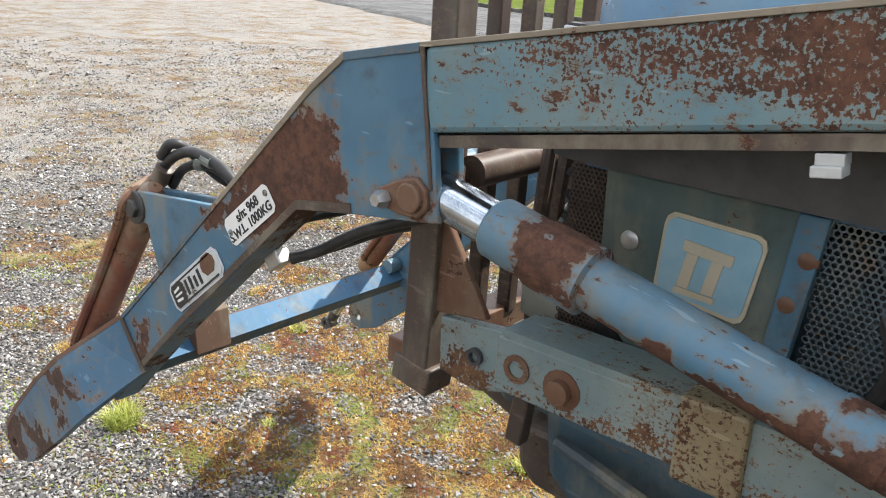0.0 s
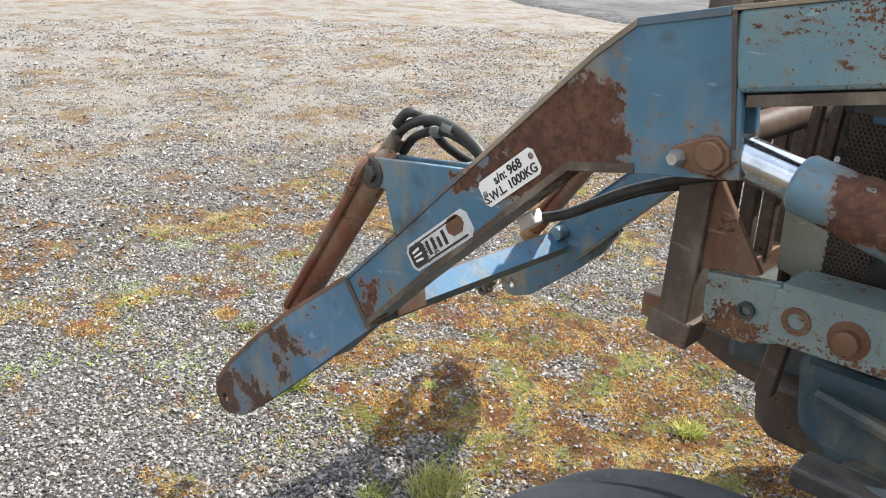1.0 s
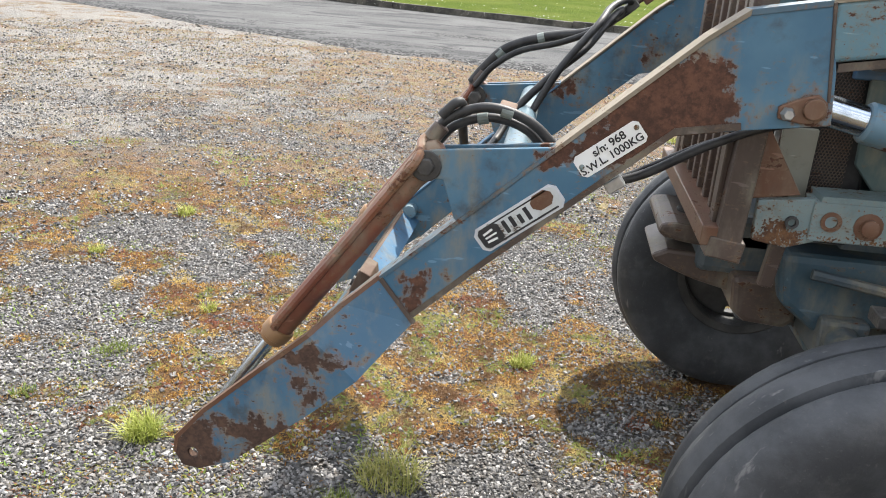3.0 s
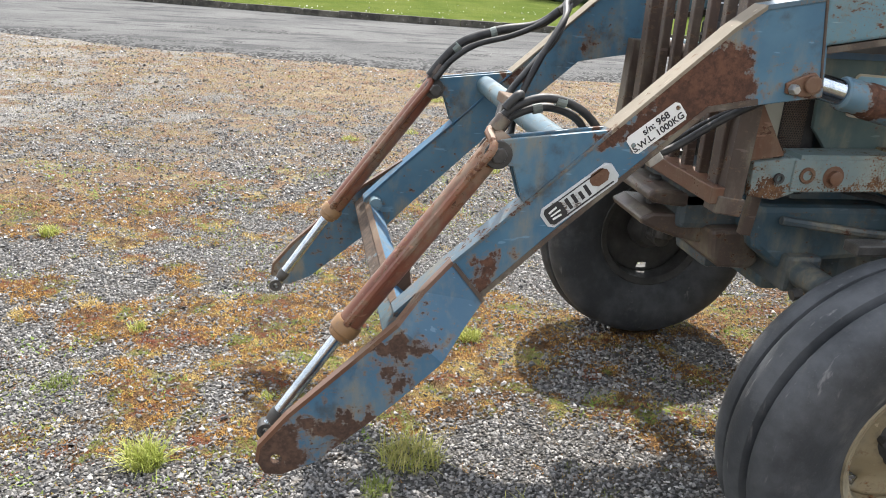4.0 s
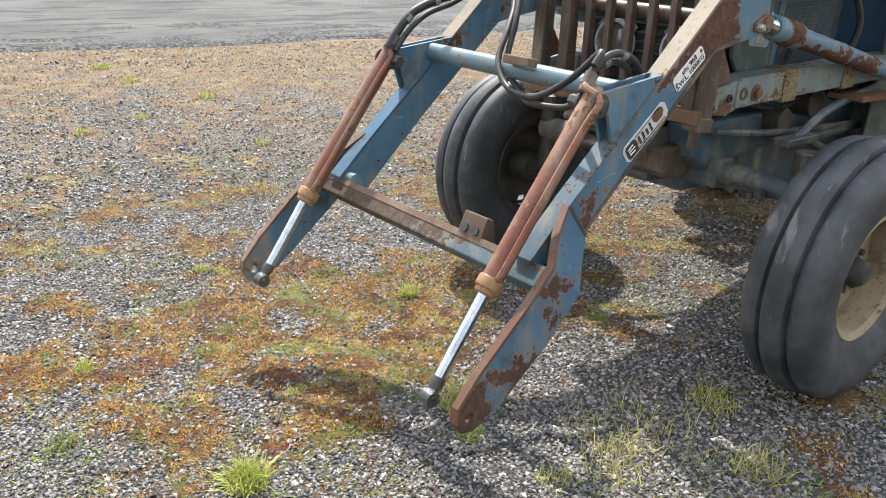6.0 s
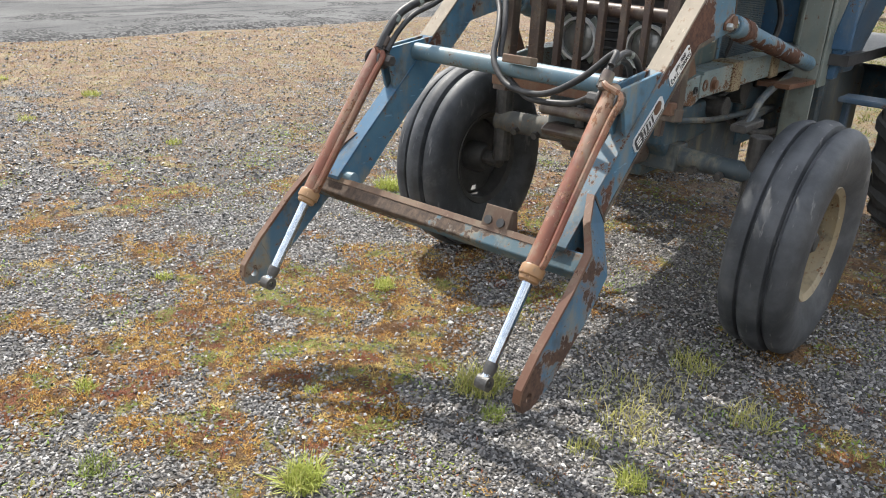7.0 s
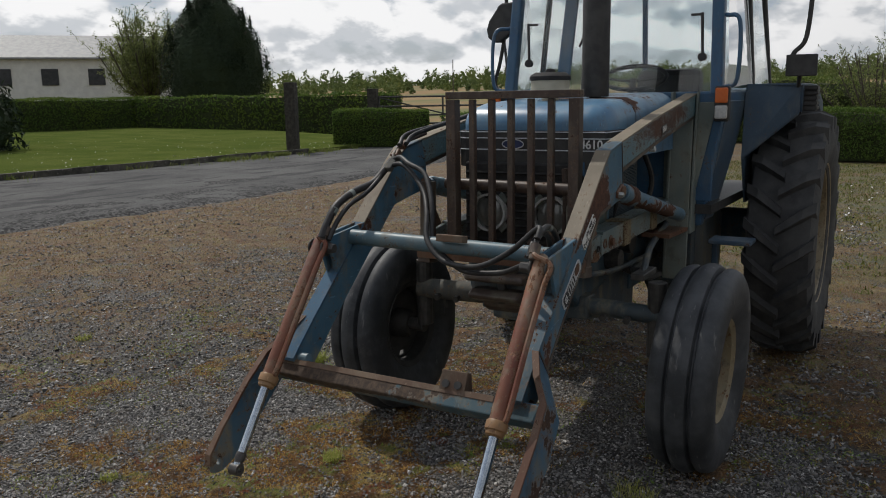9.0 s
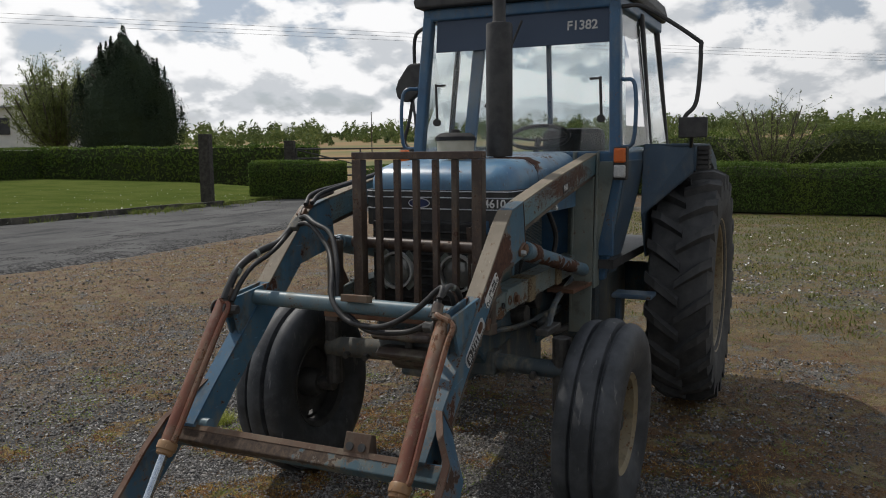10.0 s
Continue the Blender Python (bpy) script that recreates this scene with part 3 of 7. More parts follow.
m = Nodes("old_asphalt")
big, fine = m.noise(0.5, 6, 0.6), m.noise(60, 5, 0.7)
col = m.mix(m.step(big, 0.35, 0.65), (0.078, 0.078, 0.078), (0.125, 0.124, 0.122))
col = m.mix(m.step(m.noise(1.1, 7, 0.62, stretch=(0.5, 1.6, 1)), 0.53, 0.59, 0, 0.8), col, (0.042, 0.042, 0.044))
broken = m.math("ADD", m.math("MULTIPLY", m.attr("worn"), 0.33), m.noise(1.6, 8, 0.74))
col = m.mix(m.step(broken, 0.635, 0.675, 0, 0.95), col, m.mix(m.step(m.cells(30, out="Color"), 0.3, 0.95), (0.014, 0.014, 0.015), (0.150, 0.148, 0.145)))
col = m.mix(m.step(fine, 0.35, 0.75, 0, 0.45), col, (0.09, 0.09, 0.09))
col = m.mix(m.step(m.noise(9, 7, 0.8, stretch=(0.6, 1.5, 1)), 0.58, 0.66, 0, 0.7), col, (0.045, 0.044, 0.043))
col = m.mix(m.step(m.noise(14, 6, 0.8), 0.64, 0.70, 0, 0.6), col, (0.21, 0.20, 0.185))
m.bump(m.math("ADD", fine, m.math("MULTIPLY", broken, 2.0)), 0.8, 0.014)
m_road = m.end(col, 0.9, 0.0, 0.12)
xr = np.concatenate((np.linspace(-60, -12, 40), np.linspace(-11.5, 25, 240)))
rows = 28
bm = bmesh.new()
last = None
for x in xr:
    y0, y1 = along(EDGE, x), along(KERB, min(x, 17.0)) + (0.06 if x < 16.4 else 1.2)
    y0 += 0.45 * (float(fbm(np.array([x]), np.array([3.3]), 0.8, 4, 31)[0]) - 0.5) * 2
    y0 = min(y0, y1 - 0.5)
    row = [bm.verts.new((x, y0 + (y1 - y0) * k / rows, 0.006 if k else -0.06)) for k in range(rows + 1)]
    if last:
        for k in range(rows):
            bm.faces.new((last[k], row[k], row[k + 1], last[k + 1]))
    last = row
road = part("road", bm, m_road, None, "worn grey tarmac drive with dark patched strips", smooth=True, category="road", kind="structure")
worn = road.data.attributes.new("worn", "FLOAT", "POINT")
WORN_SPOTS = ((2.7, 10.7, 0.9, 0.45), (0.9, 10.8, 0.8, 0.3), (4.4, 9.9, 1.1, 0.35), (8.4, 10.7, 1.0, 0.35), (12.1, 12.0, 0.8, 0.3), (6.5, 9.8, 0.9, 0.3), (-2.5, 13.0, 1.2, 0.4))
worn.data.foreach_set("value", [max(0.0, 0.8 - (i % (rows + 1)) / rows / 0.30) + 0.85 * max(math.exp(-((v.co.x - cx) / rx) ** 2 - ((v.co.y - cy) / ry) ** 2) for cx, cy, rx, ry in WORN_SPOTS) for i, v in enumerate(road.data.vertices)])

m = Nodes("lawn_grass")
n1, n2 = m.noise(0.7, 5), m.noise(45, 6, 0.75, stretch=(1, 1, 0.3))
col = m.mix(m.step(n1, 0.35, 0.65), (0.088, 0.118, 0.030), (0.135, 0.156, 0.046))
col = m.mix(m.step(m.noise(3.5, 6, 0.7), 0.4, 0.7, 0, 0.5), col, (0.105, 0.135, 0.020))
col = m.mix(m.step(n2, 0.3, 0.7, 0, 0.7), col, (0.038, 0.058, 0.016))
m.bump(n2, 0.8, 0.03)
m_lawn = m.end(col, 1.0, 0.0, 0.0)
bm = bmesh.new()
last = None
for x in np.concatenate((np.linspace(-60, -12, 20), np.linspace(-11, 23.4, 76))):
    y0 = along(KERB, x) + 0.14
    row = [bm.verts.new((x + k * k * 0.10 * (x + 20) / 36, y0 + k * k * 0.42 + k * 0.5, 0.10 + 0.0105 * k * k + 0.02 * math.sin(x * 0.7 + k))) for k in range(9)]
    row = [bm.verts.new((x, y0, -0.02))] + row
    if last:
        for a, b, c, d in zip(last, row, row[1:], last[1:]):
            bm.faces.new((a, b, c, d))
    last = row
lawn = part("lawn", bm, m_lawn, None, "mown green lawn behind a low dark kerb", smooth=True, category="lawn", kind="structure")

m = Nodes("kerb_concrete")
col = m.mix(m.step(m.noise(3, 6), 0.35, 0.7), (0.045, 0.043, 0.038), (0.13, 0.12, 0.10))
col = m.mix(m.step(m.noise(20, 5), 0.6, 0.72), col, (0.30, 0.29, 0.26))
m.bump(m.noise(30, 6), 0.6, 0.01)
m_kerb = m.end(col, 0.9, 0.0, 0.2)
kerb = thing("kerb", 0, 16.9, 0, "low dark weathered concrete kerb along the lawn", "kerb", kind="structure")
kx = -24.0
while kx < 15.9:
    nx = kx + 0.9
    a, b = Vector((kx, float(along(KERB, kx)) + 0.06, 0)), Vector((nx, float(along(KERB, nx)) + 0.06, 0))
    mid, ang = (a + b) / 2, math.degrees(math.atan2(b.y - a.y, b.x - a.x))
    bm = bmesh.new()
    box(bm, (mid.x, mid.y, 0.065 + random.uniform(-0.012, 0.012)), ((b - a).length - 0.012, 0.13, 0.17), (random.uniform(-3, 3), random.uniform(-0.6, 0.6), ang))
    part("kerb_stone", bm, m_kerb, kerb)
    kx = nx

# ---- hedges, trees, distance ----
def leaf_stuff(name, centres, normals, size, material, label, category, parent=None, kind="", seed=1, aspect=1.6, loose=0.8):
    """Many small bent leaves, joined into one mesh."""
    rng = np.random.RandomState(seed)
    n = len(centres)
    d = rng.normal(size=(n, 3)) * loose + normals
    d /= np.linalg.norm(d, axis=1)[:, None]
    s = np.cross(d, rng.normal(size=(n, 3)))
    s /= np.linalg.norm(s, axis=1)[:, None]
    u = np.cross(s, d)
    k = (size * rng.uniform(0.6, 1.3, n)).reshape(n, 1)
    p = np.stack((centres - u * k * aspect, centres + s * k * 0.6 + d * k * 0.2, centres + u * k * aspect, centres - s * k * 0.6 + d * k * 0.2), 1)
    me = bpy.data.meshes.new(name)
    f = np.arange(n * 4).reshape(n, 4)
    me.from_pydata(p.reshape(-1, 3).tolist(), [], f.tolist())
    me.materials.append(material)
    ob = new(name, me)
    if parent:
        ob.parent = parent
        ob.matrix_parent_inverse = anchor(parent).inverted()
    return tagged(ob, label, category, kind=kind)


def thin(m, col, rough, spec, share):
    """Ends a material of thin leaves, which pass a share of the light through them."""
    mat = m.end(col, rough, 0.0, spec)
    leaf, mixed = m.t.nodes.new("ShaderNodeBsdfTranslucent"), m.t.nodes.new("ShaderNodeMixShader")
    m.put(leaf.inputs["Color"], col)
    mixed.inputs[0].default_value = share
    m.t.links.new(m.bsdf.outputs[0], mixed.inputs[1])
    m.t.links.new(leaf.outputs[0], mixed.inputs[2])
    m.t.links.new(mixed.outputs[0], m.t.nodes["Material Output"].inputs["Surface"])
    return mat


def foliage(name, a, b, c, scale=0.6, through_leaf=0.35):
    m = Nodes(name)
    r = m.rnd(island=True)
    col = m.mix(m.step(r, 0.1, 0.9), a, b)
    col = m.mix(m.step(m.noise(scale, 4), 0.45, 0.7), col, c)
    return thin(m, col, 0.7, 0.15, through_leaf)


m_hedge = foliage("hedge_leaves", (0.060, 0.110, 0.022), (0.115, 0.175, 0.040), (0.14, 0.19, 0.03))
# dark green of the hedge cores, painted for the shade behind the leaves
m_hedge_shade = plain("hedge_inner_shade", (0.022, 0.032, 0.010), (0.050, 0.066, 0.020), 14, 0.9, bump=0.8, dist=0.04)
m_cypress = foliage("cypress_leaves", (0.020, 0.034, 0.020), (0.038, 0.058, 0.030), (0.032, 0.048, 0.022), 0.6, 0.05)
m_willow = foliage("pale_new_leaves", (0.16, 0.20, 0.065), (0.26, 0.30, 0.115), (0.19, 0.22, 0.09), 0.6, 0.5)
m_scrub = foliage("scrub_leaves", (0.085, 0.125, 0.030), (0.150, 0.195, 0.050), (0.12, 0.12, 0.045), 0.15)
# lighter green than the near scrub: distance haze put into the colour
m_hazy_scrub = foliage("hazy_scrub_leaves", (0.115, 0.160, 0.050), (0.205, 0.245, 0.085), (0.085, 0.120, 0.050), 0.10, 0.2)
m_post = plain("dark_timber", (0.030, 0.027, 0.023), (0.070, 0.063, 0.054), 10, 0.9, bump=0.6, dist=0.01)
m_bark = plain("bark", (0.06, 0.05, 0.04), (0.13, 0.115, 0.095), 12, 0.9, bump=0.6, dist=0.01)


def hedge(a, b, width, height, label, seed, leaves=5200, size=0.035, leaf=None, wild=0.0):
    """A hedge from a to b on the ground: a core coloured dark for inner shade, and a coat of leaves. wild: how far its
    outline swells and sinks.
    """
    a, b = Vector((*a, 0)), Vector((*b, 0))
    d = (b - a).normalized()
    s = Vector((-d.y, d.x, 0))
    long = (b - a).length
    root = thing("hedge" if not wild else "thicket", *((a + b) / 2), label, "hedge" if not wild else "thicket")
    rng = np.random.RandomState(seed)

    def swell(t):
        return 1 + wild * (2 * fbm(t * long, t * 0 + seed, 0.45, 4, seed) - 1)

    bm = bmesh.new()
    n = max(4, int(long / 0.6))
    rings = []
    for i in range(n + 1):
        k = float(swell(np.array([i / n]))[0])
        q, w, h = a + (b - a) * i / n, width / 2 - 0.05 + random.uniform(-0.03, 0.03), (height - 0.06) * k + random.uniform(-0.04, 0.03)
        rings.append([q - s * w * 0.9, q - s * w + Vector((0, 0, h * 0.8)), q - s * w * 0.8 + Vector((0, 0, h)),
                      q + s * w * 0.8 + Vector((0, 0, h)), q + s * w + Vector((0, 0, h * 0.8)), q + s * w * 0.9])
    loft(bm, rings)
    part("hedge_core", bm, m_hedge_shade, root)
    # leaves on both sides, on the top and on the two ends
    area = np.array([2 * long * height, long * width, 2 * width * height])
    side = rng.choice(3, leaves, p=area / area.sum())
    t, k, j = rng.uniform(0, 1, leaves), rng.uniform(0, 1, leaves), rng.uniform(0, 1, leaves)
    t = np.where(side == 2, np.round(t) + rng.normal(0, 0.02 / long, leaves), t)
    sg = np.where(rng.uniform(0, 1, leaves) < 0.5, -1.0, 1.0)
    off = np.where(side == 0, sg * width / 2, (j - 0.5) * width) + rng.normal(0, 0.025 + 0.2 * wild, leaves)
    top = height * swell(t)
    hz = np.where(side == 1, top + rng.normal(0, 0.025 + 0.12 * wild, leaves), k * top) + 0.04 * np.sin(t * long * 1.7 + off)
    base = np.array(a)[None] + t[:, None] * np.array(b - a)[None] + off[:, None] * np.array(s)[None]
    base[:, 2] = hz + 0.02
    ends = np.where(t > 0.5, 1.0, -1.0)[:, None] * np.array(d)[None]
    nrm = np.where(side[:, None] == 0, sg[:, None] * np.array(s)[None], np.where(side[:, None] == 1, np.array([[0, 0, 1.0]]), ends))
    leaf_stuff("hedge_leaves", base, nrm, size, leaf or m_hedge, "", "", root, seed=seed, loose=0.55 + wild)
    return root


def twiggy(name, x, y, height, radius, label, leaf, seed, limbs=16, twigs=16, leaves=14, size=0.03, category="tree"):
    """A thinly leaved tree: a short trunk, limbs that rise and spread, thin twigs on them and young leaves along the twigs."""
    rng = np.random.RandomState(seed)
    root = thing(name, x, y, 0, label, category)
    bm = bmesh.new()
    tube(bm, [(x, y, -0.1), (x + 0.04, y, height * 0.14), (x, y, height * 0.30)], 0.022 * height, 8, 3)
    part("trunk", bm, m_bark, root, smooth=True)
    wood, spots = bmesh.new(), []
    for i in range(limbs):
        a, r = 2 * math.pi * (i + rng.uniform(-0.4, 0.4)) / limbs, radius * rng.uniform(0.35, 1.0)
        top = height * (1.0 - 0.42 * (r / radius) ** 2) * rng.uniform(0.86, 1.0)
        p = [Vector((x, y, height * rng.uniform(0.10, 0.26))), Vector((x + math.cos(a) * r * 0.55, y + math.sin(a) * r * 0.55, top * 0.55)), Vector((x + math.cos(a) * r, y + math.sin(a) * r, top))]
        line = smooth_line(p, 6)
        bm = bmesh.new()
        tube(bm, line, 0.006 * height, 5, 0)
        part("limb", bm, m_bark, root, smooth=True)
        for j in range(twigs):
            q = line[int(rng.uniform(3, len(line) - 1))]
            tip = q + Vector((rng.normal(0, 0.10), rng.normal(0, 0.10), abs(rng.normal(0.13, 0.05)))) * height * rng.uniform(0.6, 1.3)
            tube(wood, [q, tip], 0.0016 * height, 3, 0)
            for f in rng.uniform(0.1, 1.05, leaves):
                spots.append(q.lerp(tip, f) + Vector(rng.normal(0, 0.012 * height, 3)))
    part("twig_mass", wood, m_bark, root, kind="stuff")
    c = np.array([tuple(v) for v in spots])
    leaf_stuff("leaves", c, rng.normal(size=c.shape) * 0.3 + np.array([[0, 0, 0.4]]), size, leaf, "", "", root, seed=seed)
    return root


def tree(name, x, y, height, shape, label, leaf, count, size, seed, trunk=0.12, limbs=9, category="tree", spread=0.25, aspect=1.6, core=False, spires=0):
    """A tapered trunk with limbs and a ragged crown of leaves. shape(h): the crown's radius at the height h, both from 0 to 1. spires: upright shoots that stand out of the crown."""
    rng = np.random.RandomState(seed)
    root = thing(name, x, y, 0, label, category)
    bm = bmesh.new()
    tube(bm, [(x, y, -0.05), (x + 0.05, y, height * 0.4), (x, y, height * 0.9)], trunk, 8, 4)
    for i in range(limbs):
        a, h0 = rng.uniform(0, 6.28), height * rng.uniform(0.08, 0.55)
        r = shape(min(0.95, h0 / height + 0.2)) * height * 0.8
        tube(bm, [(x, y, h0), (x + math.cos(a) * r * 0.5, y + math.sin(a) * r * 0.5, h0 + height * 0.14), (x + math.cos(a) * r, y + math.sin(a) * r, h0 + height * 0.3)], trunk * (0.3 if limbs < 30 else 0.10), 5, 3)
    part("trunk", bm, m_bark, root, smooth=True)
    if core:
        bm = bmesh.new()
        loft(bm, [[(x + 0.80 * height * shape(f) * math.cos(a) * (1 + 0.10 * math.sin(3 * a + 9 * f)), y + 0.80 * height * shape(f) * math.sin(a) * (1 + 0.10 * math.sin(3 * a + 9 * f)), height * f) for a in np.linspace(0, 6.283, 20, endpoint=False)] for f in np.linspace(0.03, 0.93, 14)])
        part("inner_crown", bm, leaf, root)
    h = rng.uniform(0.0, 1, count * 3)
    rad = np.array([shape(v) for v in h])
    keep = rng.uniform(0, rad.max(), len(h)) < rad
    h, rad = h[keep][:count], rad[keep][:count]
    a = rng.uniform(0, 6.283, len(h))
    # uneven outline: clumps that stand out
    lump = 1 + spread * (np.sin(a * 5 + h * 17 + seed) * 0.5 + np.sin(a * 9 - h * 31) * 0.3 + rng.normal(0, 0.25, len(h)))
    rr = rad * height * lump * np.sqrt(rng.uniform(0.25, 1, len(h)))
    c = np.stack((x + np.cos(a) * rr, y + np.sin(a) * rr, h * height + rng.normal(0, 0.03 * height * spread, len(h))), -1)
    c[:, 2] = np.maximum(c[:, 2], 0.05)
    nrm = np.stack((np.cos(a), np.sin(a), np.full(len(h), 0.5)), -1)
    for k in range(spires):
        f, b = rng.uniform(0.40, 0.86), rng.uniform(0, 6.283)
        r0, tall, wide = shape(f) * height * rng.uniform(0.80, 0.98), height * rng.uniform(0.06, 0.12), height * rng.uniform(0.018, 0.030)
        u = rng.uniform(0, 1, 260)
        q = rng.normal(0, 0.5, (260, 2)) * (wide * (1 - 0.85 * u))[:, None]
        c = np.concatenate((c, np.stack((x + math.cos(b) * r0 + q[:, 0], y + math.sin(b) * r0 + q[:, 1], height * f + tall * (u - 0.25)), -1)))
        nrm = np.concatenate((nrm, rng.normal(size=(260, 3))))
    leaf_stuff("crown", c, nrm, size, leaf, "", "", root, seed=seed, aspect=aspect)
    return root


hedge((-6, 38), (24.5, 33.0), 1.2, 1.88, "long clipped dark green hedge behind the lawn", 1, 42000, 0.040)
hedge((24.5, 33.0), (27.5, 19.0), 1.1, 1.90, "clipped dark green hedge beside the gateway", 2, 6000, 0.06)
hedge((19.4, 16.3), (21.1, 13.5), 1.2, 1.25, "short clipped hedge block beside the gate", 3, 12000, 0.026)
hedge((18.6, 1.3), (18.4, -14.0), 1.2, 1.16, "long clipped hedge with a sunlit yellow-green top", 4, 46000, 0.024)
hedge((27.2, 6.0), (24.6, -15.0), 2.4, 1.98, "wild olive-green thicket behind the clipped hedge", 7, 30000, 0.040, m_scrub, 0.22)
hedge((21.2, 12.6), (18.7, 3.5), 1.1, 1.05, "low clipped hedge behind the tractor", 6, 15000, 0.026)
CYPRESS = (0, 0.06, 0.13, 0.21, 0.34, 0.49, 0.60, 0.68, 0.76, 0.82, 0.86, 0.89, 0.95, 1.0), (0.22, 0.25, 0.300, 0.345, 0.372, 0.350, 0.310, 0.262, 0.205, 0.150, 0.095, 0.040, 0.022, 0.008)
tree("cypress_tree", 36.0, 38.9, 9.75, lambda h: float(np.interp(h, *CYPRESS)), "broad dark dense conifer with a small ragged spike", m_cypress, 62000, 0.042, 5, 0.25, 6, spread=0.10, aspect=1.7, core=True, spires=46)
twiggy("willow_tree", 37.2, 46.8, 8.2, 3.6, "pale green thinly leaved garden tree with upright twigs", m_willow, 6, 30, 26, 52, 0.050)
for k, (x, y, hh) in enumerate(((10.6, 24.3, 3.0), (8.3, 27.3, 3.4), (6.4, 31.0, 3.6), (4.6, 35.5, 4.2))):
    tree("garden_shrub", x, y, hh, lambda h: 0.62 * math.sqrt(max(0.02, 1 - (h * 1.5 - 0.5) ** 2)), "dark rounded evergreen shrub on the lawn", m_cypress, 5000, 0.08, 9 + k, 0.08, 4, "shrub", core=True)
for x, y, hh in ((16.5, 15.75, 2.20), (20.9, 15.7, 2.02)):
    post = thing("gate_post", x, y, 0, "thick dark weathered timber gate post", "gate post", "gate posts")
    b2 = bmesh.new()
    box(b2, (x, y, hh / 2 - 0.05), (0.34, 0.34, hh + 0.1), (0, 0, 20))
    part("post", b2, m_post, post, bevel=0.02)
m_gate = plain("weathered_gate_steel", (0.050, 0.050, 0.048), (0.105, 0.100, 0.094), 12, 0.7, 0.3)
gate = thing("field_gate", 22.6, 13.9, 0, "dark weathered tubular field gate", "gate")
G0, G1 = Vector((21.0, 15.5, 0)), Vector((24.3, 12.1, 0))
for zz in (0.45, 0.75, 1.05, 1.38, 1.72):
    bm = bmesh.new()
    tube(bm, [G0 + Vector((0, 0, zz)), G1 + Vector((0, 0, zz))], 0.034, 8, 1)
    part("rail", bm, m_gate, gate)
for f in (0.0, 0.5, 1.0):
    bm = bmesh.new()
    tube(bm, [G0.lerp(G1, f) + Vector((0, 0, 0.2)), G0.lerp(G1, f) + Vector((0, 0, 1.75))], 0.034, 8, 1)
    part("upright", bm, m_gate, gate)
bm = bmesh.new()
tube(bm, [G0 + Vector((0, 0, 1.70)), G1 + Vector((0, 0, 0.5))], 0.026, 8, 1)
part("brace", bm, m_gate, gate)

m = Nodes("rough_field")
col = m.mix(m.step(m.noise(0.05, 5), 0.4, 0.6), (0.255, 0.165, 0.075), (0.130, 0.145, 0.050))
col = m.mix(m.step(m.noise(2, 6), 0.4, 0.8, 0, 0.6), col, (0.20, 0.16, 0.08))
m_field = m.end(col, 0.9, 0.0, 0.2)
# far field and scrub
bm = bmesh.new()
FIELD = ((29, 0.1), (80, 1.9), (150, 3.9), (300, 8.0), (600, 14.5), (1000, 20.0), (1400, 20.0))
loft(bm, [[(fx, fy, fz) for fy in (-1400, -700, -300, -100, 0, 100, 300, 700, 1400)] for fx, fz in FIELD], closed=False)
part("field", bm, m_field, None, "rough yellow-brown field beyond the hedges", category="field", kind="structure")
rng = np.random.RandomState(12)
cs, ns, sz = [], [], []
for k in range(1900):
    d = 120 + 300 * rng.uniform(0, 1)
    a = rng.uniform(-0.75, 1.0)
    cx, cy = -3.5 + d * math.cos(a), -1.6 + d * math.sin(a)
    if cx < 60:
        continue
    hh = (1.0 + 4.2 * rng.uniform(0, 1) ** 2.2) * (0.45 + d / 330)
    w = hh * rng.uniform(0.22, 0.55) * (1.6 if hh < 1.8 else 1.0)
    q = rng.normal(size=(64, 3))
    q /= np.linalg.norm(q, axis=1)[:, None]
    r = rng.uniform(0.05, 1, 64)[:, None] ** 0.45
    rise = 1 - 0.35 * np.clip(q[:, 2:3], -1, 1)
    cs.append(np.array([[cx, cy, hh * 0.48 + float(np.interp(cx, *zip(*FIELD)))]]) + q * r * np.hstack((w * rise, w * rise, hh * 0.55 + 0 * rise)))
    ns.append(q)
    sz.append(np.full(len(q), 0.05 + 0.0007 * d + 0.03 * hh))
leaf_stuff("scrub", np.concatenate(cs), np.concatenate(ns), np.concatenate(sz), m_hazy_scrub, "far scattered bushes and low trees across the field", "scrub", kind="stuff", seed=13)
for k, (x, y, hh, r) in enumerate(((23.9, -0.3, 3.25, 1.75), (26.3, -3.6, 2.55, 1.3), (24.6, -6.6, 2.6, 1.2), (29.0, 5.0, 2.7, 1.4))):
    twiggy("hedgerow_bush", x, y, hh, r, "leafy green bush with bare upright twigs behind the hedge", m_willow, 30 + k, 20, 18, 12, 0.026, "bush")

# the white house behind the trees
m_render = plain("white_render", (0.62, 0.62, 0.61), (0.72, 0.72, 0.70), 2, 0.85)
m_slate = plain("grey_roof", (0.20, 0.21, 0.225), (0.28, 0.29, 0.30), 3, 0.6)
m_pane = plain("dark_window", (0.02, 0.022, 0.025), (0.04, 0.042, 0.045), 3, 0.15)
house = thing("bungalow", 43, 63, 0.4, "long low white bungalow with a pale grey roof", "house")
hm = Matrix.Translation((43, 63, 2.2)) @ Matrix.Rotation(radians(-42), 4, "Z")


def placed(bm, m):
    bmesh.ops.transform(bm, matrix=m, verts=bm.verts)
    return bm


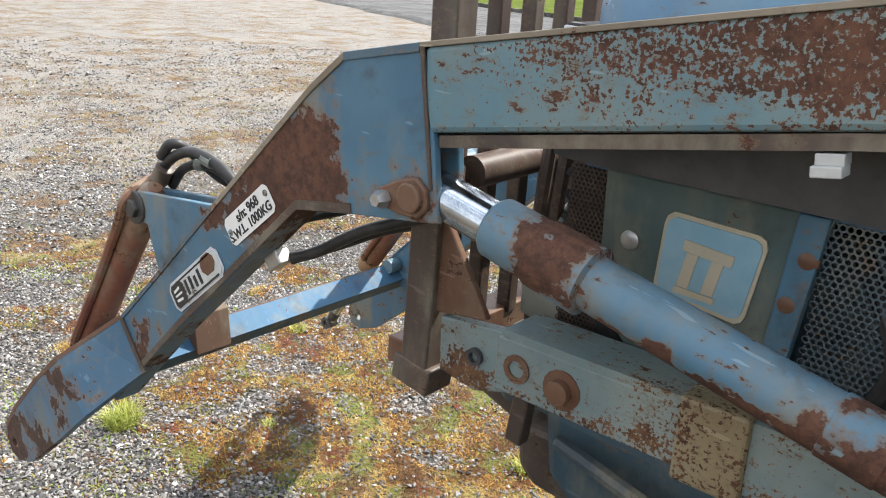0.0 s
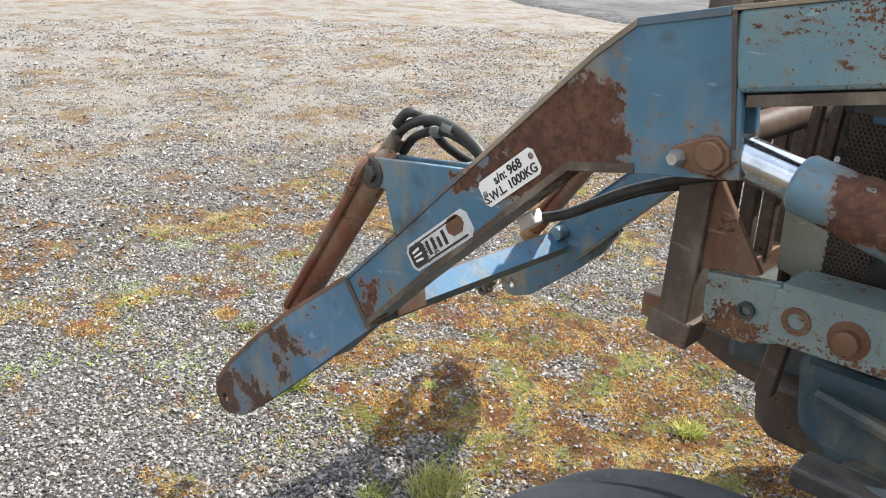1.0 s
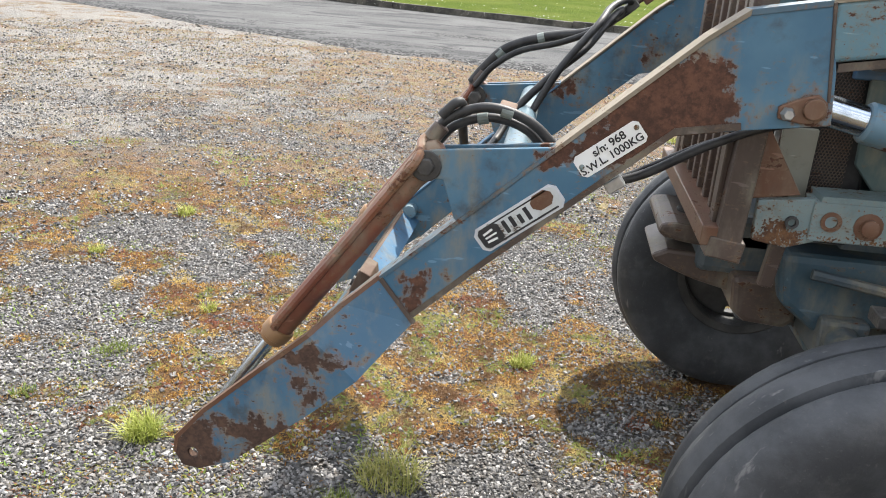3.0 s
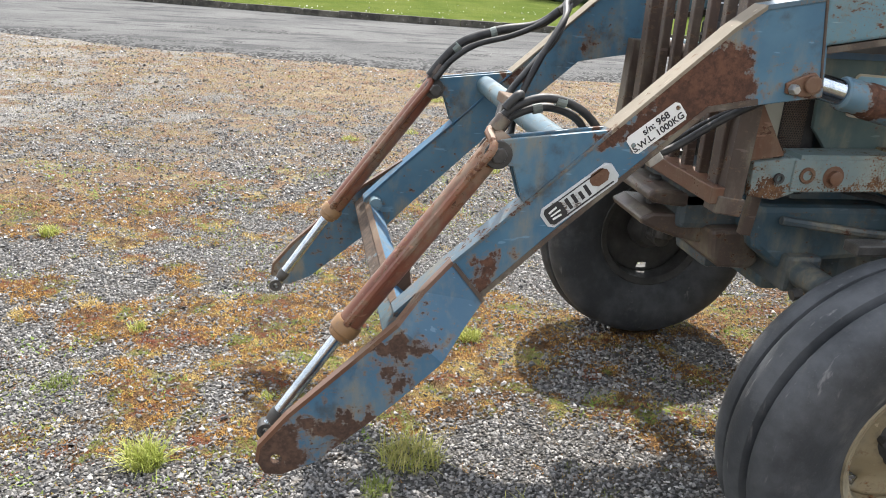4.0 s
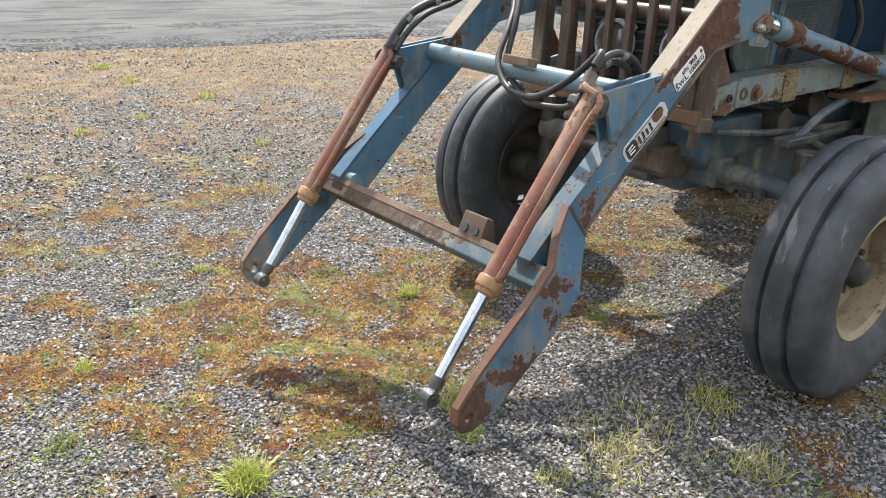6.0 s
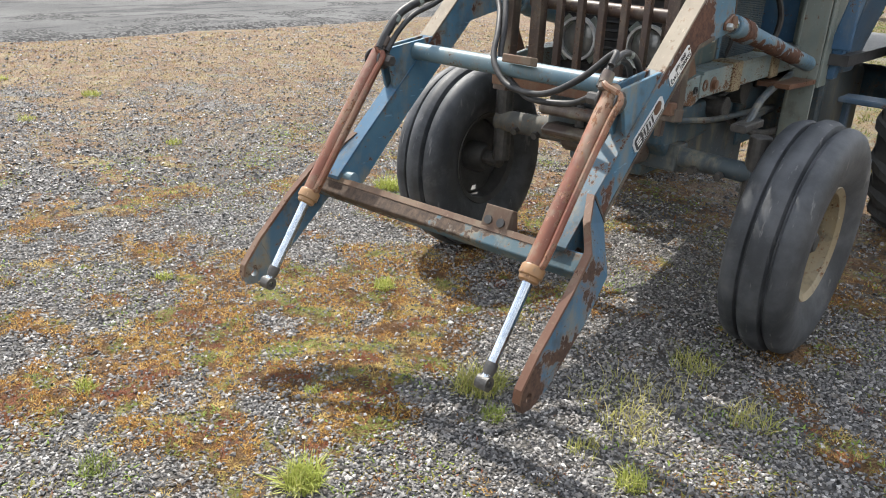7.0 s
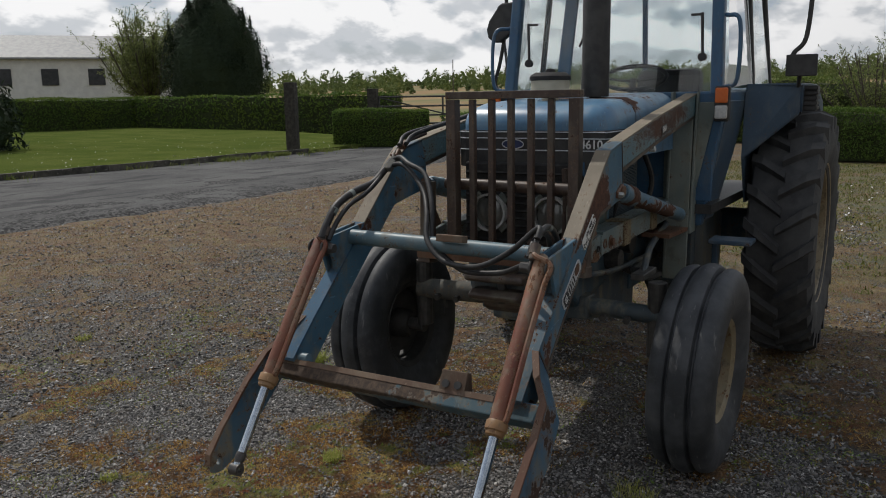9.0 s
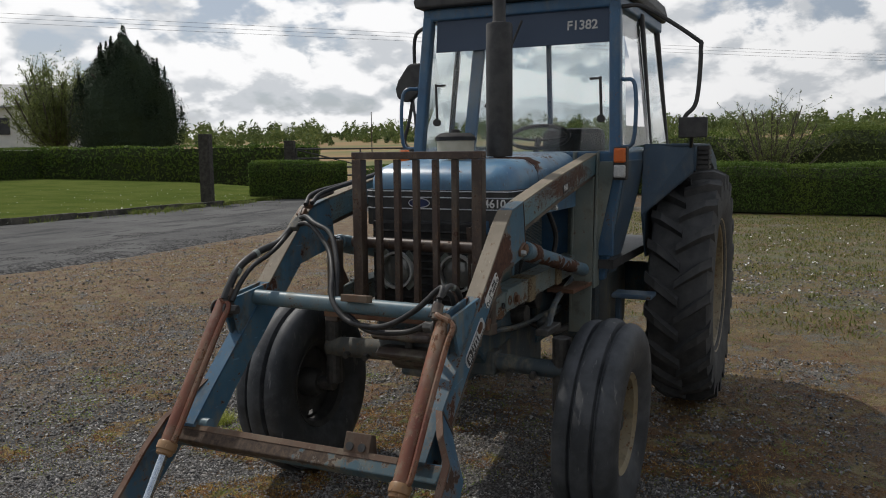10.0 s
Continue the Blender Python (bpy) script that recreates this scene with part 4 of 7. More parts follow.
bm = bmesh.new()
box(bm, (0, 0, 0.4), (19, 7, 6.0))
part("wall", placed(bm, hm), m_render, house)
bm = bmesh.new()
loft(bm, [[(s * 9.7, -3.9, 3.35), (s * 9.7, 0, 5.4), (s * 9.7, 3.9, 3.35), (s * 9.7, 3.9, 3.2), (s * 9.7, -3.9, 3.2)] for s in (-1, 1)])
part("roof", placed(bm, hm), m_slate, house)
for x, w in ((-7.6, 0.9), (-5.0, 1.0), (-1.6, 1.3), (2.0, 1.3), (5.5, 1.3)):
    bm = bmesh.new()
    box(bm, (x, -3.52, 1.75), (w, 0.1, 1.35))
    part("window", placed(bm, hm), m_pane, house)

W0, W1 = Vector((34.1, 47.66, 10.78)), Vector((91.3, -7.4, 10.72))
for f in (-0.75, 1.95):
    p = W0.lerp(W1, f)
    pole = thing("line_pole", p.x, p.y, 0, "tall bare timber pole carrying the wires", "pole", "line poles")
    bm = bmesh.new()
    cyl(bm, (p.x, p.y, -0.2), (p.x, p.y, 11.6), 0.16, 10, 0.11)
    part("shaft", bm, m_bark, pole)
lines = thing("power_lines", 60, 20, 10, "three thin overhead wires across the sky", "cable")
for k in range(3):
    bm = bmesh.new()
    tube(bm, [W0.lerp(W1, f) + Vector((0, 0, 0.32 * (f - 0.6) ** 2 - 0.30 * k)) for f in np.linspace(-0.75, 1.95, 15)], 0.011, 5, 2)
    part("wire", bm, m_black, lines)
bm = bmesh.new()
cyl(bm, (66, 38, 0), (66, 38, 5.4), 0.06, 8, 0.04)
part("pole", bm, m_bark, thing("thin_pole", 66, 38, 0, "thin bare pole standing in the far field", "pole"))


# ---- the tractor (its front looks towards -x) ----
tractor = thing("tractor", 0.9, 0, 0, "old blue farm tractor with a glazed cab, rusted and faded", "tractor")


def front_wheel(side):
    c, wm = Vector((-0.095, 0.775 if side > 0 else -0.800, 0.424)), None
    wm = Matrix.Translation(c) @ Matrix.Rotation(radians(-2.0 * side), 4, "X") @ Matrix.Rotation(0 if side > 0 else math.pi, 4, "Z")
    bm = bmesh.new()
    half = [(0.215, 0.088), (0.245, 0.105), (0.305, 0.129), (0.362, 0.132), (0.402, 0.125), (0.424, 0.111), (0.435, 0.090), (0.438, 0.068), (0.432, 0.056),
            (0.417, 0.050), (0.417, 0.043), (0.440, 0.036), (0.451, 0.018), (0.453, 0.0)]
    prof = [(r, -y) for r, y in half] + [(r, y) for r, y in half[-2::-1]]
    lathe(bm, prof, 72)
    wheel = part("front_wheel", placed(bm, wm), m_tyre, tractor, "worn three-rib black front tyre on a rusty cream rim", smooth=True)
    bm = bmesh.new()
    lathe(bm, [(0.222, 0.098), (0.228, 0.092), (0.206, 0.080), (0.196, 0.03), (0.196, -0.03), (0.206, -0.080), (0.228, -0.092), (0.222, -0.098),
               (0.198, -0.084), (0.188, -0.03), (0.188, 0.03), (0.198, 0.084)], 48)
    # the far wheel shows its inner side: rim and disc coloured dark for shade
    part("rim", placed(bm, wm), m_rim if side < 0 else m_hub_and_shaded_rim, wheel, "rusty cream steel rim" if side < 0 else "steel rim coloured dark for its shaded inner side", smooth=True)
    bm = bmesh.new()
    bands = [(0.035, 0.01), (0.09, 0.01), (0.125, -0.012), (0.15, -0.015), (0.175, -0.010), (0.19, -0.012)]
    n = 48
    vs = [[bm.verts.new((r * math.cos(2 * math.pi * i / n), y, r * math.sin(2 * math.pi * i / n))) for r, y in bands] for i in range(n)]
    for i in range(n):
        for k in range(len(bands) - 1):
            if k == 3 and ((i + 8) % 12 < 2 if side < 0 else i in (35, 36)):
                continue
            bm.faces.new((vs[i][k], vs[(i + 1) % n][k], vs[(i + 1) % n][k + 1], vs[i][k + 1]))
    disc = part("disc", placed(bm, wm), m_rim if side < 0 else m_hub_and_shaded_rim, wheel, smooth=True)
    so = disc.modifiers.new("solid", "SOLIDIFY")
    so.thickness = 0.007
    bm = bmesh.new()
    spun(bm, (0, -0.09, 0), (0, 0.2, 0), [(0, 0.055), (0.03, 0.075), (0.10, 0.075), (0.115, 0.05), (0.15, 0.045), (0.165, 0.03)], 20)
    for i in range(6):
        a = i * math.pi / 3
        cyl(bm, (0.07 * math.cos(a), 0.005, 0.07 * math.sin(a)), (0.07 * math.cos(a), 0.033, 0.07 * math.sin(a)), 0.011, 6)
    part("hub", placed(bm, wm), m_hub_and_shaded_rim, wheel, smooth=True)


def rear_wheel(side):
    c = Vector((1.97, 0.890 * side, 0.722))
    wm = Matrix.Translation(c) @ Matrix.Rotation(0 if side > 0 else math.pi, 4, "Z") @ Matrix.Diagonal((1.025, 1.0, 1.025, 1))
    bm = bmesh.new()
    lathe(bm, [(0.395, -0.15), (0.45, -0.175), (0.55, -0.19), (0.63, -0.185), (0.685, -0.165), (0.70, -0.08), (0.705, 0.0), (0.70, 0.08),
               (0.685, 0.165), (0.63, 0.185), (0.55, 0.19), (0.45, 0.175), (0.395, 0.15)], 72)
    wheel = part("rear_wheel", placed(bm, wm), m_tyre_r, tractor, "large black rear tyre with chevron lugs", smooth=True)
    n = 22
    for h in (-1, 1):
        bm = bmesh.new()
        rings = []
        for f in np.linspace(0, 1, 4):
            y, a = h * (-0.012 + 0.20 * f), 0.20 * f
            base = 0.70 - 0.02 * f - (0.07 if f == 1 else 0.0)
            top = 0.745 - 0.012 * f - (0.03 if f == 1 else 0.0)
            w = 0.026 + 0.012 * f
            rings.append([(r * math.cos(a + k * w / r), y, r * math.sin(a + k * w / r)) for r, k in ((base, -1.2), (top, -0.75), (top, 0.75), (base, 1.2))])
        loft(bm, rings)
        first = part("lug", bm, m_tyre_r, wheel)
        for i in range(n):
            ob = first if i == 0 else first.copy()
            if i:
                scene.collection.objects.link(ob)
            ob.matrix_basis = wm @ Matrix.Rotation(2 * math.pi * (i + (0.5 if h > 0 else 0)) / n, 4, "Y")
    bm = bmesh.new()
    lathe(bm, [(0.425, 0.165), (0.43, 0.155), (0.395, 0.135), (0.375, 0.05), (0.375, -0.05), (0.395, -0.135), (0.43, -0.155), (0.425, -0.165),
               (0.385, -0.14), (0.365, -0.05), (0.365, 0.05), (0.385, 0.14)], 56)
    part("rim", placed(bm, wm), m_rim, wheel, "pale rusted steel rim", smooth=True)
    bm = bmesh.new()
    lathe(bm, [(0.37, 0.03), (0.30, 0.0), (0.16, -0.03), (0.06, -0.03), (0.06, -0.04), (0.16, -0.04), (0.30, -0.01), (0.37, 0.02)], 40)
    spun(bm, (0, -0.12, 0), (0, 0.2, 0), [(0, 0.09), (0.12, 0.1), (0.17, 0.08), (0.2, 0.05)], 20)
    part("disc", placed(bm, wm), m_rim, wheel, smooth=True)


for s in (-1, 1):
    front_wheel(s)
    rear_wheel(s)


def rounded(x, hw, z0, z1, r, n=5):
    """A hood-shaped section at x: square below, round above."""
    pts = [(x, -hw, z0)]
    for k in range(n + 1):
        a = math.pi - k * math.pi / 2 / n
        pts.append((x, -hw + r + r * math.cos(a), z1 - r + r * math.sin(a)))
    for k in range(n + 1):
        a = math.pi / 2 - k * math.pi / 2 / n
        pts.append((x, hw - r + r * math.cos(a), z1 - r + r * math.sin(a)))
    return pts + [(x, hw, z0)]


bm = bmesh.new()
loft(bm, [rounded(-0.205, 0.26, 1.437, 1.472, 0.02), rounded(-0.185, 0.305, 1.430, 1.505, 0.05), rounded(-0.14, 0.330, 1.425, 1.540, 0.075), rounded(-0.04, 0.342, 1.425, 1.560, 0.09),
          rounded(0.20, 0.345, 1.425, 1.572, 0.095)])
bmesh.ops.transform(bm, matrix=Matrix.Translation((0, -0.024, 0)) @ Matrix.Diagonal((1, 1.06, 1, 1)), verts=bm.verts)
part("bonnet", bm, m_bonnet, tractor, "faded blue bonnet with rust along its edges", smooth=True)
bm = bmesh.new()
loft(bm, [rounded(0.21, 0.345, 1.30, 1.573, 0.095), rounded(0.86, 0.355, 1.30, 1.60, 0.10)])
bmesh.ops.transform(bm, matrix=Matrix.Translation((0, -0.024, 0)) @ Matrix.Diagonal((1, 1.06, 1, 1)), verts=bm.verts)
part("tank_cover", bm, m_bonnet, tractor, "faded blue rear bonnet cover stained with rust", smooth=True)
bm = bmesh.new()
loft(bm, [[(-0.208, -0.385, z), (-0.18, -0.395, z), (-0.13, -0.398, z), (0.20, -0.398, z), (0.20, 0.343, z), (-0.13, 0.341, z), (-0.18, 0.330, z), (-0.208, 0.290, z)] for z in (1.27, 1.436)])
nose = part("nose_panel", bm, m_black, tractor, "black nose band with silver pinstripes")
for z in (1.430, 1.402, 1.350):
    bm = bmesh.new()
    tube(bm, [(0.19, -0.3995, z), (-0.13, -0.3995, z), (-0.181, -0.3965, z), (-0.2095, -0.386, z), (-0.2095, 0.291, z), (-0.181, 0.3315, z), (-0.13, 0.3425, z)], 0.0028, 6, 0)
    part("pinstripe", bm, m_silver, nose)
bm = bmesh.new()
bmesh.ops.create_circle(bm, cap_ends=True, segments=32, radius=1, matrix=Matrix.Translation((-0.2105, 0.045, 1.376)) @ Euler((0, radians(-90), 0)).to_matrix().to_4x4() @ Matrix.Diagonal((0.021, 0.054, 1, 1)))
part("oval_badge", bm, m_navy, nose, "small oval badge")
bm = bmesh.new()
tube(bm, [(-0.211, 0.045 + 0.053 * math.cos(a), 1.376 + 0.0205 * math.sin(a)) for a in np.linspace(0, 2 * math.pi, 33)], 0.0024, 6, 0)
part("badge_rim", bm, m_silver, nose)
text("model_number", "4610", 0.052, m_white, Matrix.Translation((-0.2112, -0.326, 1.376)) @ Matrix.Rotation(radians(-90), 4, "Z") @ Matrix.Rotation(radians(90), 4, "X"), nose)

# grille, radiator and engine
bm = bmesh.new()
box(bm, (-0.19, 0, 1.08), (0.12, 0.54, 0.43))
grille = part("grille", bm, m_dark, tractor, "dark recessed radiator grille", bevel=0.01)
for k in range(11):
    bm = bmesh.new()
    box(bm, (-0.256, 0, 0.91 + k * 0.034), (0.012, 0.52, 0.010), (0, 25, 0))
    part("slat", bm, m_dark, grille)
for s in (-1, 1):
    y = 0.152 * s - 0.020
    bm = bmesh.new()
    hollow(bm, (-0.262, y, 1.070), (-0.292, y, 1.070), 0.086, 0.076, 28)
    light = part("headlight", bm, m_clear, tractor, "round headlight in a pale dull bezel", smooth=True)
    bm = bmesh.new()
    spun(bm, (-0.262, y, 1.070), (-0.3, y, 1.070), [(0, 0.07), (0.012, 0.068), (0.020, 0.05), (0.024, 0.02)], 28)
    part("lens", bm, m_lampglass, light, smooth=True)
    for a in (45, 135, 225, 315):
        bm = bmesh.new()
        box(bm, (-0.266, y + 0.083 * math.cos(radians(a)), 1.070 + 0.083 * math.sin(radians(a))), (0.012, 0.05, 0.05), (a, 0, 0))
        part("bezel_corner", bm, m_cowl, light, bevel=0.004)
bm = bmesh.new()
box(bm, (0.32, 0, 0.92), (0.86, 0.36, 0.56))
box(bm, (0.30, 0, 1.24), (0.70, 0.22, 0.14))
for k in range(4):
    cyl(bm, (0.05 + k * 0.17, -0.16, 1.02), (0.05 + k * 0.17, -0.24, 1.0), 0.03, 10)
part("engine", bm, m_engine, tractor, "oily blue engine block", bevel=0.02)
bm = bmesh.new()
box(bm, (1.35, 0, 0.78), (1.3, 0.46, 0.5))
box(bm, (0.30, 0, 0.60), (0.85, 0.30, 0.16))
part("gearbox", bm, m_engine, tractor, bevel=0.03)
bm = bmesh.new()
cyl(bm, (1.97, -0.75, 0.745), (1.97, 0.75, 0.745), 0.11, 20)
part("rear_axle", bm, m_engine, tractor, smooth=True)
bm = bmesh.new()
box(bm, (-0.20, 0, 0.80), (0.46, 0.30, 0.16))
box(bm, (-0.20, 0, 0.66), (0.20, 0.22, 0.16))
part("axle_support", bm, m_greasy_blue, tractor, "grimy blue cast front support", bevel=0.02)
bm = bmesh.new()
loft(bm, [[(-0.26, y, 0.83), (0.22, y, 0.83), (0.24, y, 0.68), (-0.03, y, 0.66), (-0.10, y, 0.60), (-0.24, y, 0.70)] for y in (-0.26, 0.26)])
part("front_casting", bm, m_engine, tractor, "dull blue cast engine front", bevel=0.02)
# hitch jaw under the radiator: two hooked plates on a cast lug
for outline, y0, y1, words in (([(-0.535, 0.812), (-0.528, 0.836), (-0.49, 0.842), (-0.40, 0.832), (-0.26, 0.835), (-0.26, 0.790), (-0.40, 0.785), (-0.47, 0.792), (-0.515, 0.800)], -0.15, 0.13, "worn upper jaw of the front hitch"),
                               ([(-0.540, 0.745), (-0.528, 0.728), (-0.48, 0.708), (-0.42, 0.688), (-0.33, 0.668), (-0.27, 0.660), (-0.25, 0.72), (-0.34, 0.745), (-0.43, 0.762), (-0.50, 0.765)], -0.13, 0.11, "worn lower jaw of the front hitch")):
    bm = bmesh.new()
    plate(bm, outline, y0, y1)
    part("hitch_jaw", bm, m_greasy_rust, tractor, words, bevel=0.010)
bm = bmesh.new()
plate(bm, [(-0.345, 0.735), (-0.22, 0.74), (-0.175, 0.64), (-0.20, 0.612), (-0.30, 0.618), (-0.335, 0.645)], -0.20, 0.14)
part("cast_lug", bm, m_greasy_rust, tractor, "grimy cast lug below the jaw", bevel=0.014)
bm = bmesh.new()
cyl(bm, (-0.46, -0.02, 0.70), (-0.46, -0.02, 0.85), 0.018, 14)
part("hitch_pin", bm, m_grease, tractor, bevel=0.003)
bm = bmesh.new()
box(bm, (-0.285, -0.275, 0.825), (0.032, 0.028, 0.15), (0, 6, 0))
part("hanger", bm, m_greasy_rust, tractor, "brown hanging strap", bevel=0.004)
bm = bmesh.new()
loft(bm, [[(-0.095 + a * 0.055, y, 0.635 + b * 0.055) for a, b in ((-1, -1), (1, -1), (1, 1), (-1, 1))] for y in (-0.30, 0.24)])
axle = part("front_axle", bm, m_greasy_blue, tractor, "grimy front axle beam", bevel=0.012)
for y0, y1, mm, words in ((0.22, 0.62, m_tan, "round tan axle tube with rust"), (-0.28, -0.62, m_greasy_blue, "greasy dark axle tube")):
    bm = bmesh.new()
    cyl(bm, (-0.10, y0, 0.640), (-0.10, y1, 0.630), 0.050 if y0 > 0 else 0.040, 24)
    part("axle_tube", bm, mm, axle, words, smooth=True)
for s in (-1, 1):
    bm = bmesh.new()
    cyl(bm, (-0.095, 0.60 * s, 0.44), (-0.095, 0.60 * s, 0.78), 0.042, 16)
    cyl(bm, (-0.095, 0.60 * s, 0.43), (-0.095, 0.70 * s, 0.43), 0.035, 16)
    box(bm, (-0.04, 0.52 * s, 0.80), (0.20, 0.06, 0.03))
    part("stub_axle", bm, m_grease, axle, "greasy black stub axle", bevel=0.005)
    for yy in (0.376, 0.486):
        bm = bmesh.new()
        cyl(bm, (-0.145, yy * s, 0.612), (-0.172, yy * s, 0.606), 0.017, 6)
        part("axle_bolt", bm, m_grease, axle)
    bm = bmesh.new()
    tube(bm, [(0.02, 0.5 * s, 0.80), (0.4, 0.34 * s, 0.72), (0.95, 0.28 * s, 0.70)], 0.018, 8, 4)
    part("drag_link", bm, m_greasy_blue, axle, smooth=True)

# sump, lower pipes and steering links
bm = bmesh.new()
loft(bm, [[(x, -w, z0), (x, -w, z1), (x, w, z1), (x, w, z0)] for x, w, z0, z1 in ((-0.03, 0.16, 0.60, 0.70), (0.08, 0.21, 0.52, 0.70), (0.60, 0.22, 0.41, 0.70), (0.86, 0.20, 0.37, 0.70))])
part("oil_sump", bm, m_greasy_blue, tractor, "oily dark blue sump", bevel=0.02)
bm = bmesh.new()
cyl(bm, (0.38, -0.205, 0.52), (0.38, -0.238, 0.52), 0.024, 8)
part("drain_plug", bm, m_rail, tractor, bevel=0.003)
for pts, r, mm in (([(-0.20, -0.30, 0.80), (0.10, -0.33, 0.77), (0.55, -0.31, 0.74), (0.9, -0.30, 0.72)], 0.013, m_greasy_blue), ([(-0.05, -0.52, 0.80), (0.30, -0.45, 0.86), (0.85, -0.38, 0.90)], 0.016, m_greasy_blue),
                   ([(0.0, -0.26, 0.88), (0.25, -0.28, 0.84), (0.5, -0.27, 0.88), (0.8, -0.29, 0.84)], 0.010, m_hose), ([(0.15, -0.25, 1.20), (0.22, -0.30, 1.10), (0.20, -0.28, 0.98), (0.30, -0.26, 0.86)], 0.012, m_hose),
                   ([(0.55, -0.33, 1.30), (0.60, -0.36, 1.15), (0.58, -0.33, 0.98), (0.62, -0.30, 0.85)], 0.014, m_hose), ([(0.45, -0.25, 0.72), (0.60, -0.34, 0.64), (0.85, -0.36, 0.62)], 0.018, m_grease)):
    bm = bmesh.new()
    tube(bm, pts, r, 8, 6)
    part("pipe", bm, mm, tractor, smooth=True)
bm = bmesh.new()
cyl(bm, (0.22, -0.20, 0.80), (0.22, -0.33, 0.80), 0.050, 18)
part("oil_filter", bm, m_grease, tractor, "greasy black oil filter", bevel=0.004)
bm = bmesh.new()
cyl(bm, (0.50, -0.20, 0.84), (0.50, -0.30, 0.84), 0.060, 18)
part("fuel_filter", bm, m_grease, tractor, "greasy black filter bowl", bevel=0.004)

# added boxes with no seen counterpart, filling the dark gap beside the gearbox
for s in (-1, 1):
    bm = bmesh.new()
    loft(bm, [[(x, 0.22 * s, z0), (x, 0.50 * s, z0 + 0.03), (x, 0.50 * s, z1), (x, 0.22 * s, z1)] for x, z0, z1 in ((0.98, 0.52, 0.86), (1.10, 0.42, 0.90), (1.62, 0.42, 0.90), (1.70, 0.52, 0.86))])
    part("gap_filler", bm, m_greasy_blue, tractor, "dark box filling the gap beside the gearbox", bevel=0.02)

# side panels that show beneath the loader beam
bm = bmesh.new()
plate(bm, [(-0.322, 1.125), (-0.240, 1.125), (-0.234, 0.956), (-0.316, 0.976)], -0.268, -0.258)
part("front_flap", bm, m_flap, tractor, "pale cream flap beside the radiator", bevel=0.003)
bm = bmesh.new()
box(bm, (0.10, -0.288, 1.272), (0.62, 0.02, 0.062))
part("bonnet_side", bm, m_cab, tractor, "dark blue lower bonnet edge", bevel=0.004)
bm = bmesh.new()
plate(bm, [(-0.175, 1.245), (-0.165, 1.06), (-0.10, 0.985), (0.075, 0.985), (0.125, 1.245)], -0.30, -0.285)
side = part("side_plate", bm, m_grey, tractor, "grey-green side plate with a faded square decal", bevel=0.003)
bm = bmesh.new()
q = [(-0.081, 1.108), (-0.078, 1.192), (-0.075, 1.203), (-0.066, 1.210), (0.046, 1.206), (0.055, 1.201), (0.058, 1.190), (0.046, 1.097), (0.042, 1.089), (0.034, 1.085), (-0.068, 1.095), (-0.078, 1.099)]
plate(bm, q, -0.3042, -0.3003)
part("decal_border", bm, m_decal_c, side)
bm = bmesh.new()
cx = sum(a for a, b in q) / len(q)
cz = sum(b for a, b in q) / len(q)
plate(bm, [(cx + (a - cx) * 0.93, cz + (b - cz) * 0.90) for a, b in q], -0.3062, -0.3044)
part("decal", bm, m_decal_b, side)
bm = bmesh.new()
plate(bm, [(-0.045, 1.178), (0.022, 1.172), (0.020, 1.157), (-0.047, 1.163)], -0.3080, -0.3064)
plate(bm, [(-0.040, 1.1618), (-0.024, 1.1608), (-0.032, 1.113), (-0.048, 1.114)], -0.3080, -0.3064)
plate(bm, [(-0.006, 1.159), (0.010, 1.158), (0.002, 1.112), (-0.014, 1.113)], -0.3080, -0.3064)
plate(bm, [(-0.050, 1.1125), (0.006, 1.1105), (0.004, 1.102), (-0.052, 1.104)], -0.3080, -0.3064)
part("decal_emblem", bm, m_decal_c, side)
for x, z in ((-0.125, 1.155), (0.105, 1.19), (0.092, 1.13)):
    bm = bmesh.new()
    spun(bm, (x, -0.298, z), (x, -0.32, z), [(0, 0.014), (0.006, 0.014), (0.010, 0.008)], 12)
    part("bolt", bm, m_zinc if x < 0 else m_rust, side, smooth=True)


def mesh_panel(name, x0, x1, z0, z1, y, pitch, hole, material, parent, label):
    """A sheet with rows of real six-sided holes."""
    bm = bmesh.new()
    nx, nz = int((x1 - x0) / pitch), int((z1 - z0) / (pitch * 0.866))
    seen = {}

    def v(x, z):
        k = (round(x, 5), round(z, 5))
        if k not in seen:
            seen[k] = bm.verts.new((x, y, z))
        return seen[k]

    R = pitch / math.sqrt(3)
    for j in range(nz):
        for i in range(nx):
            cx, cz = x0 + pitch * (i + 0.5 * (j % 2) + 0.5), z0 + pitch * 0.866 * (j + 0.5)
            o = [v(cx + R * math.sin(k * math.pi / 3), cz + R * math.cos(k * math.pi / 3)) for k in range(6)]
            h = [bm.verts.new((cx + hole * math.sin(k * math.pi / 3), y, cz + hole * math.cos(k * math.pi / 3))) for k in range(6)]
            for k in range(6):
                n = (k + 1) % 6
                bm.faces.new((o[k], o[n], h[n], h[k]))
    ob = part(name, bm, material, parent, label)
    so = ob.modifiers.new("solid", "SOLIDIFY")
    so.thickness = 0.0015
    return ob


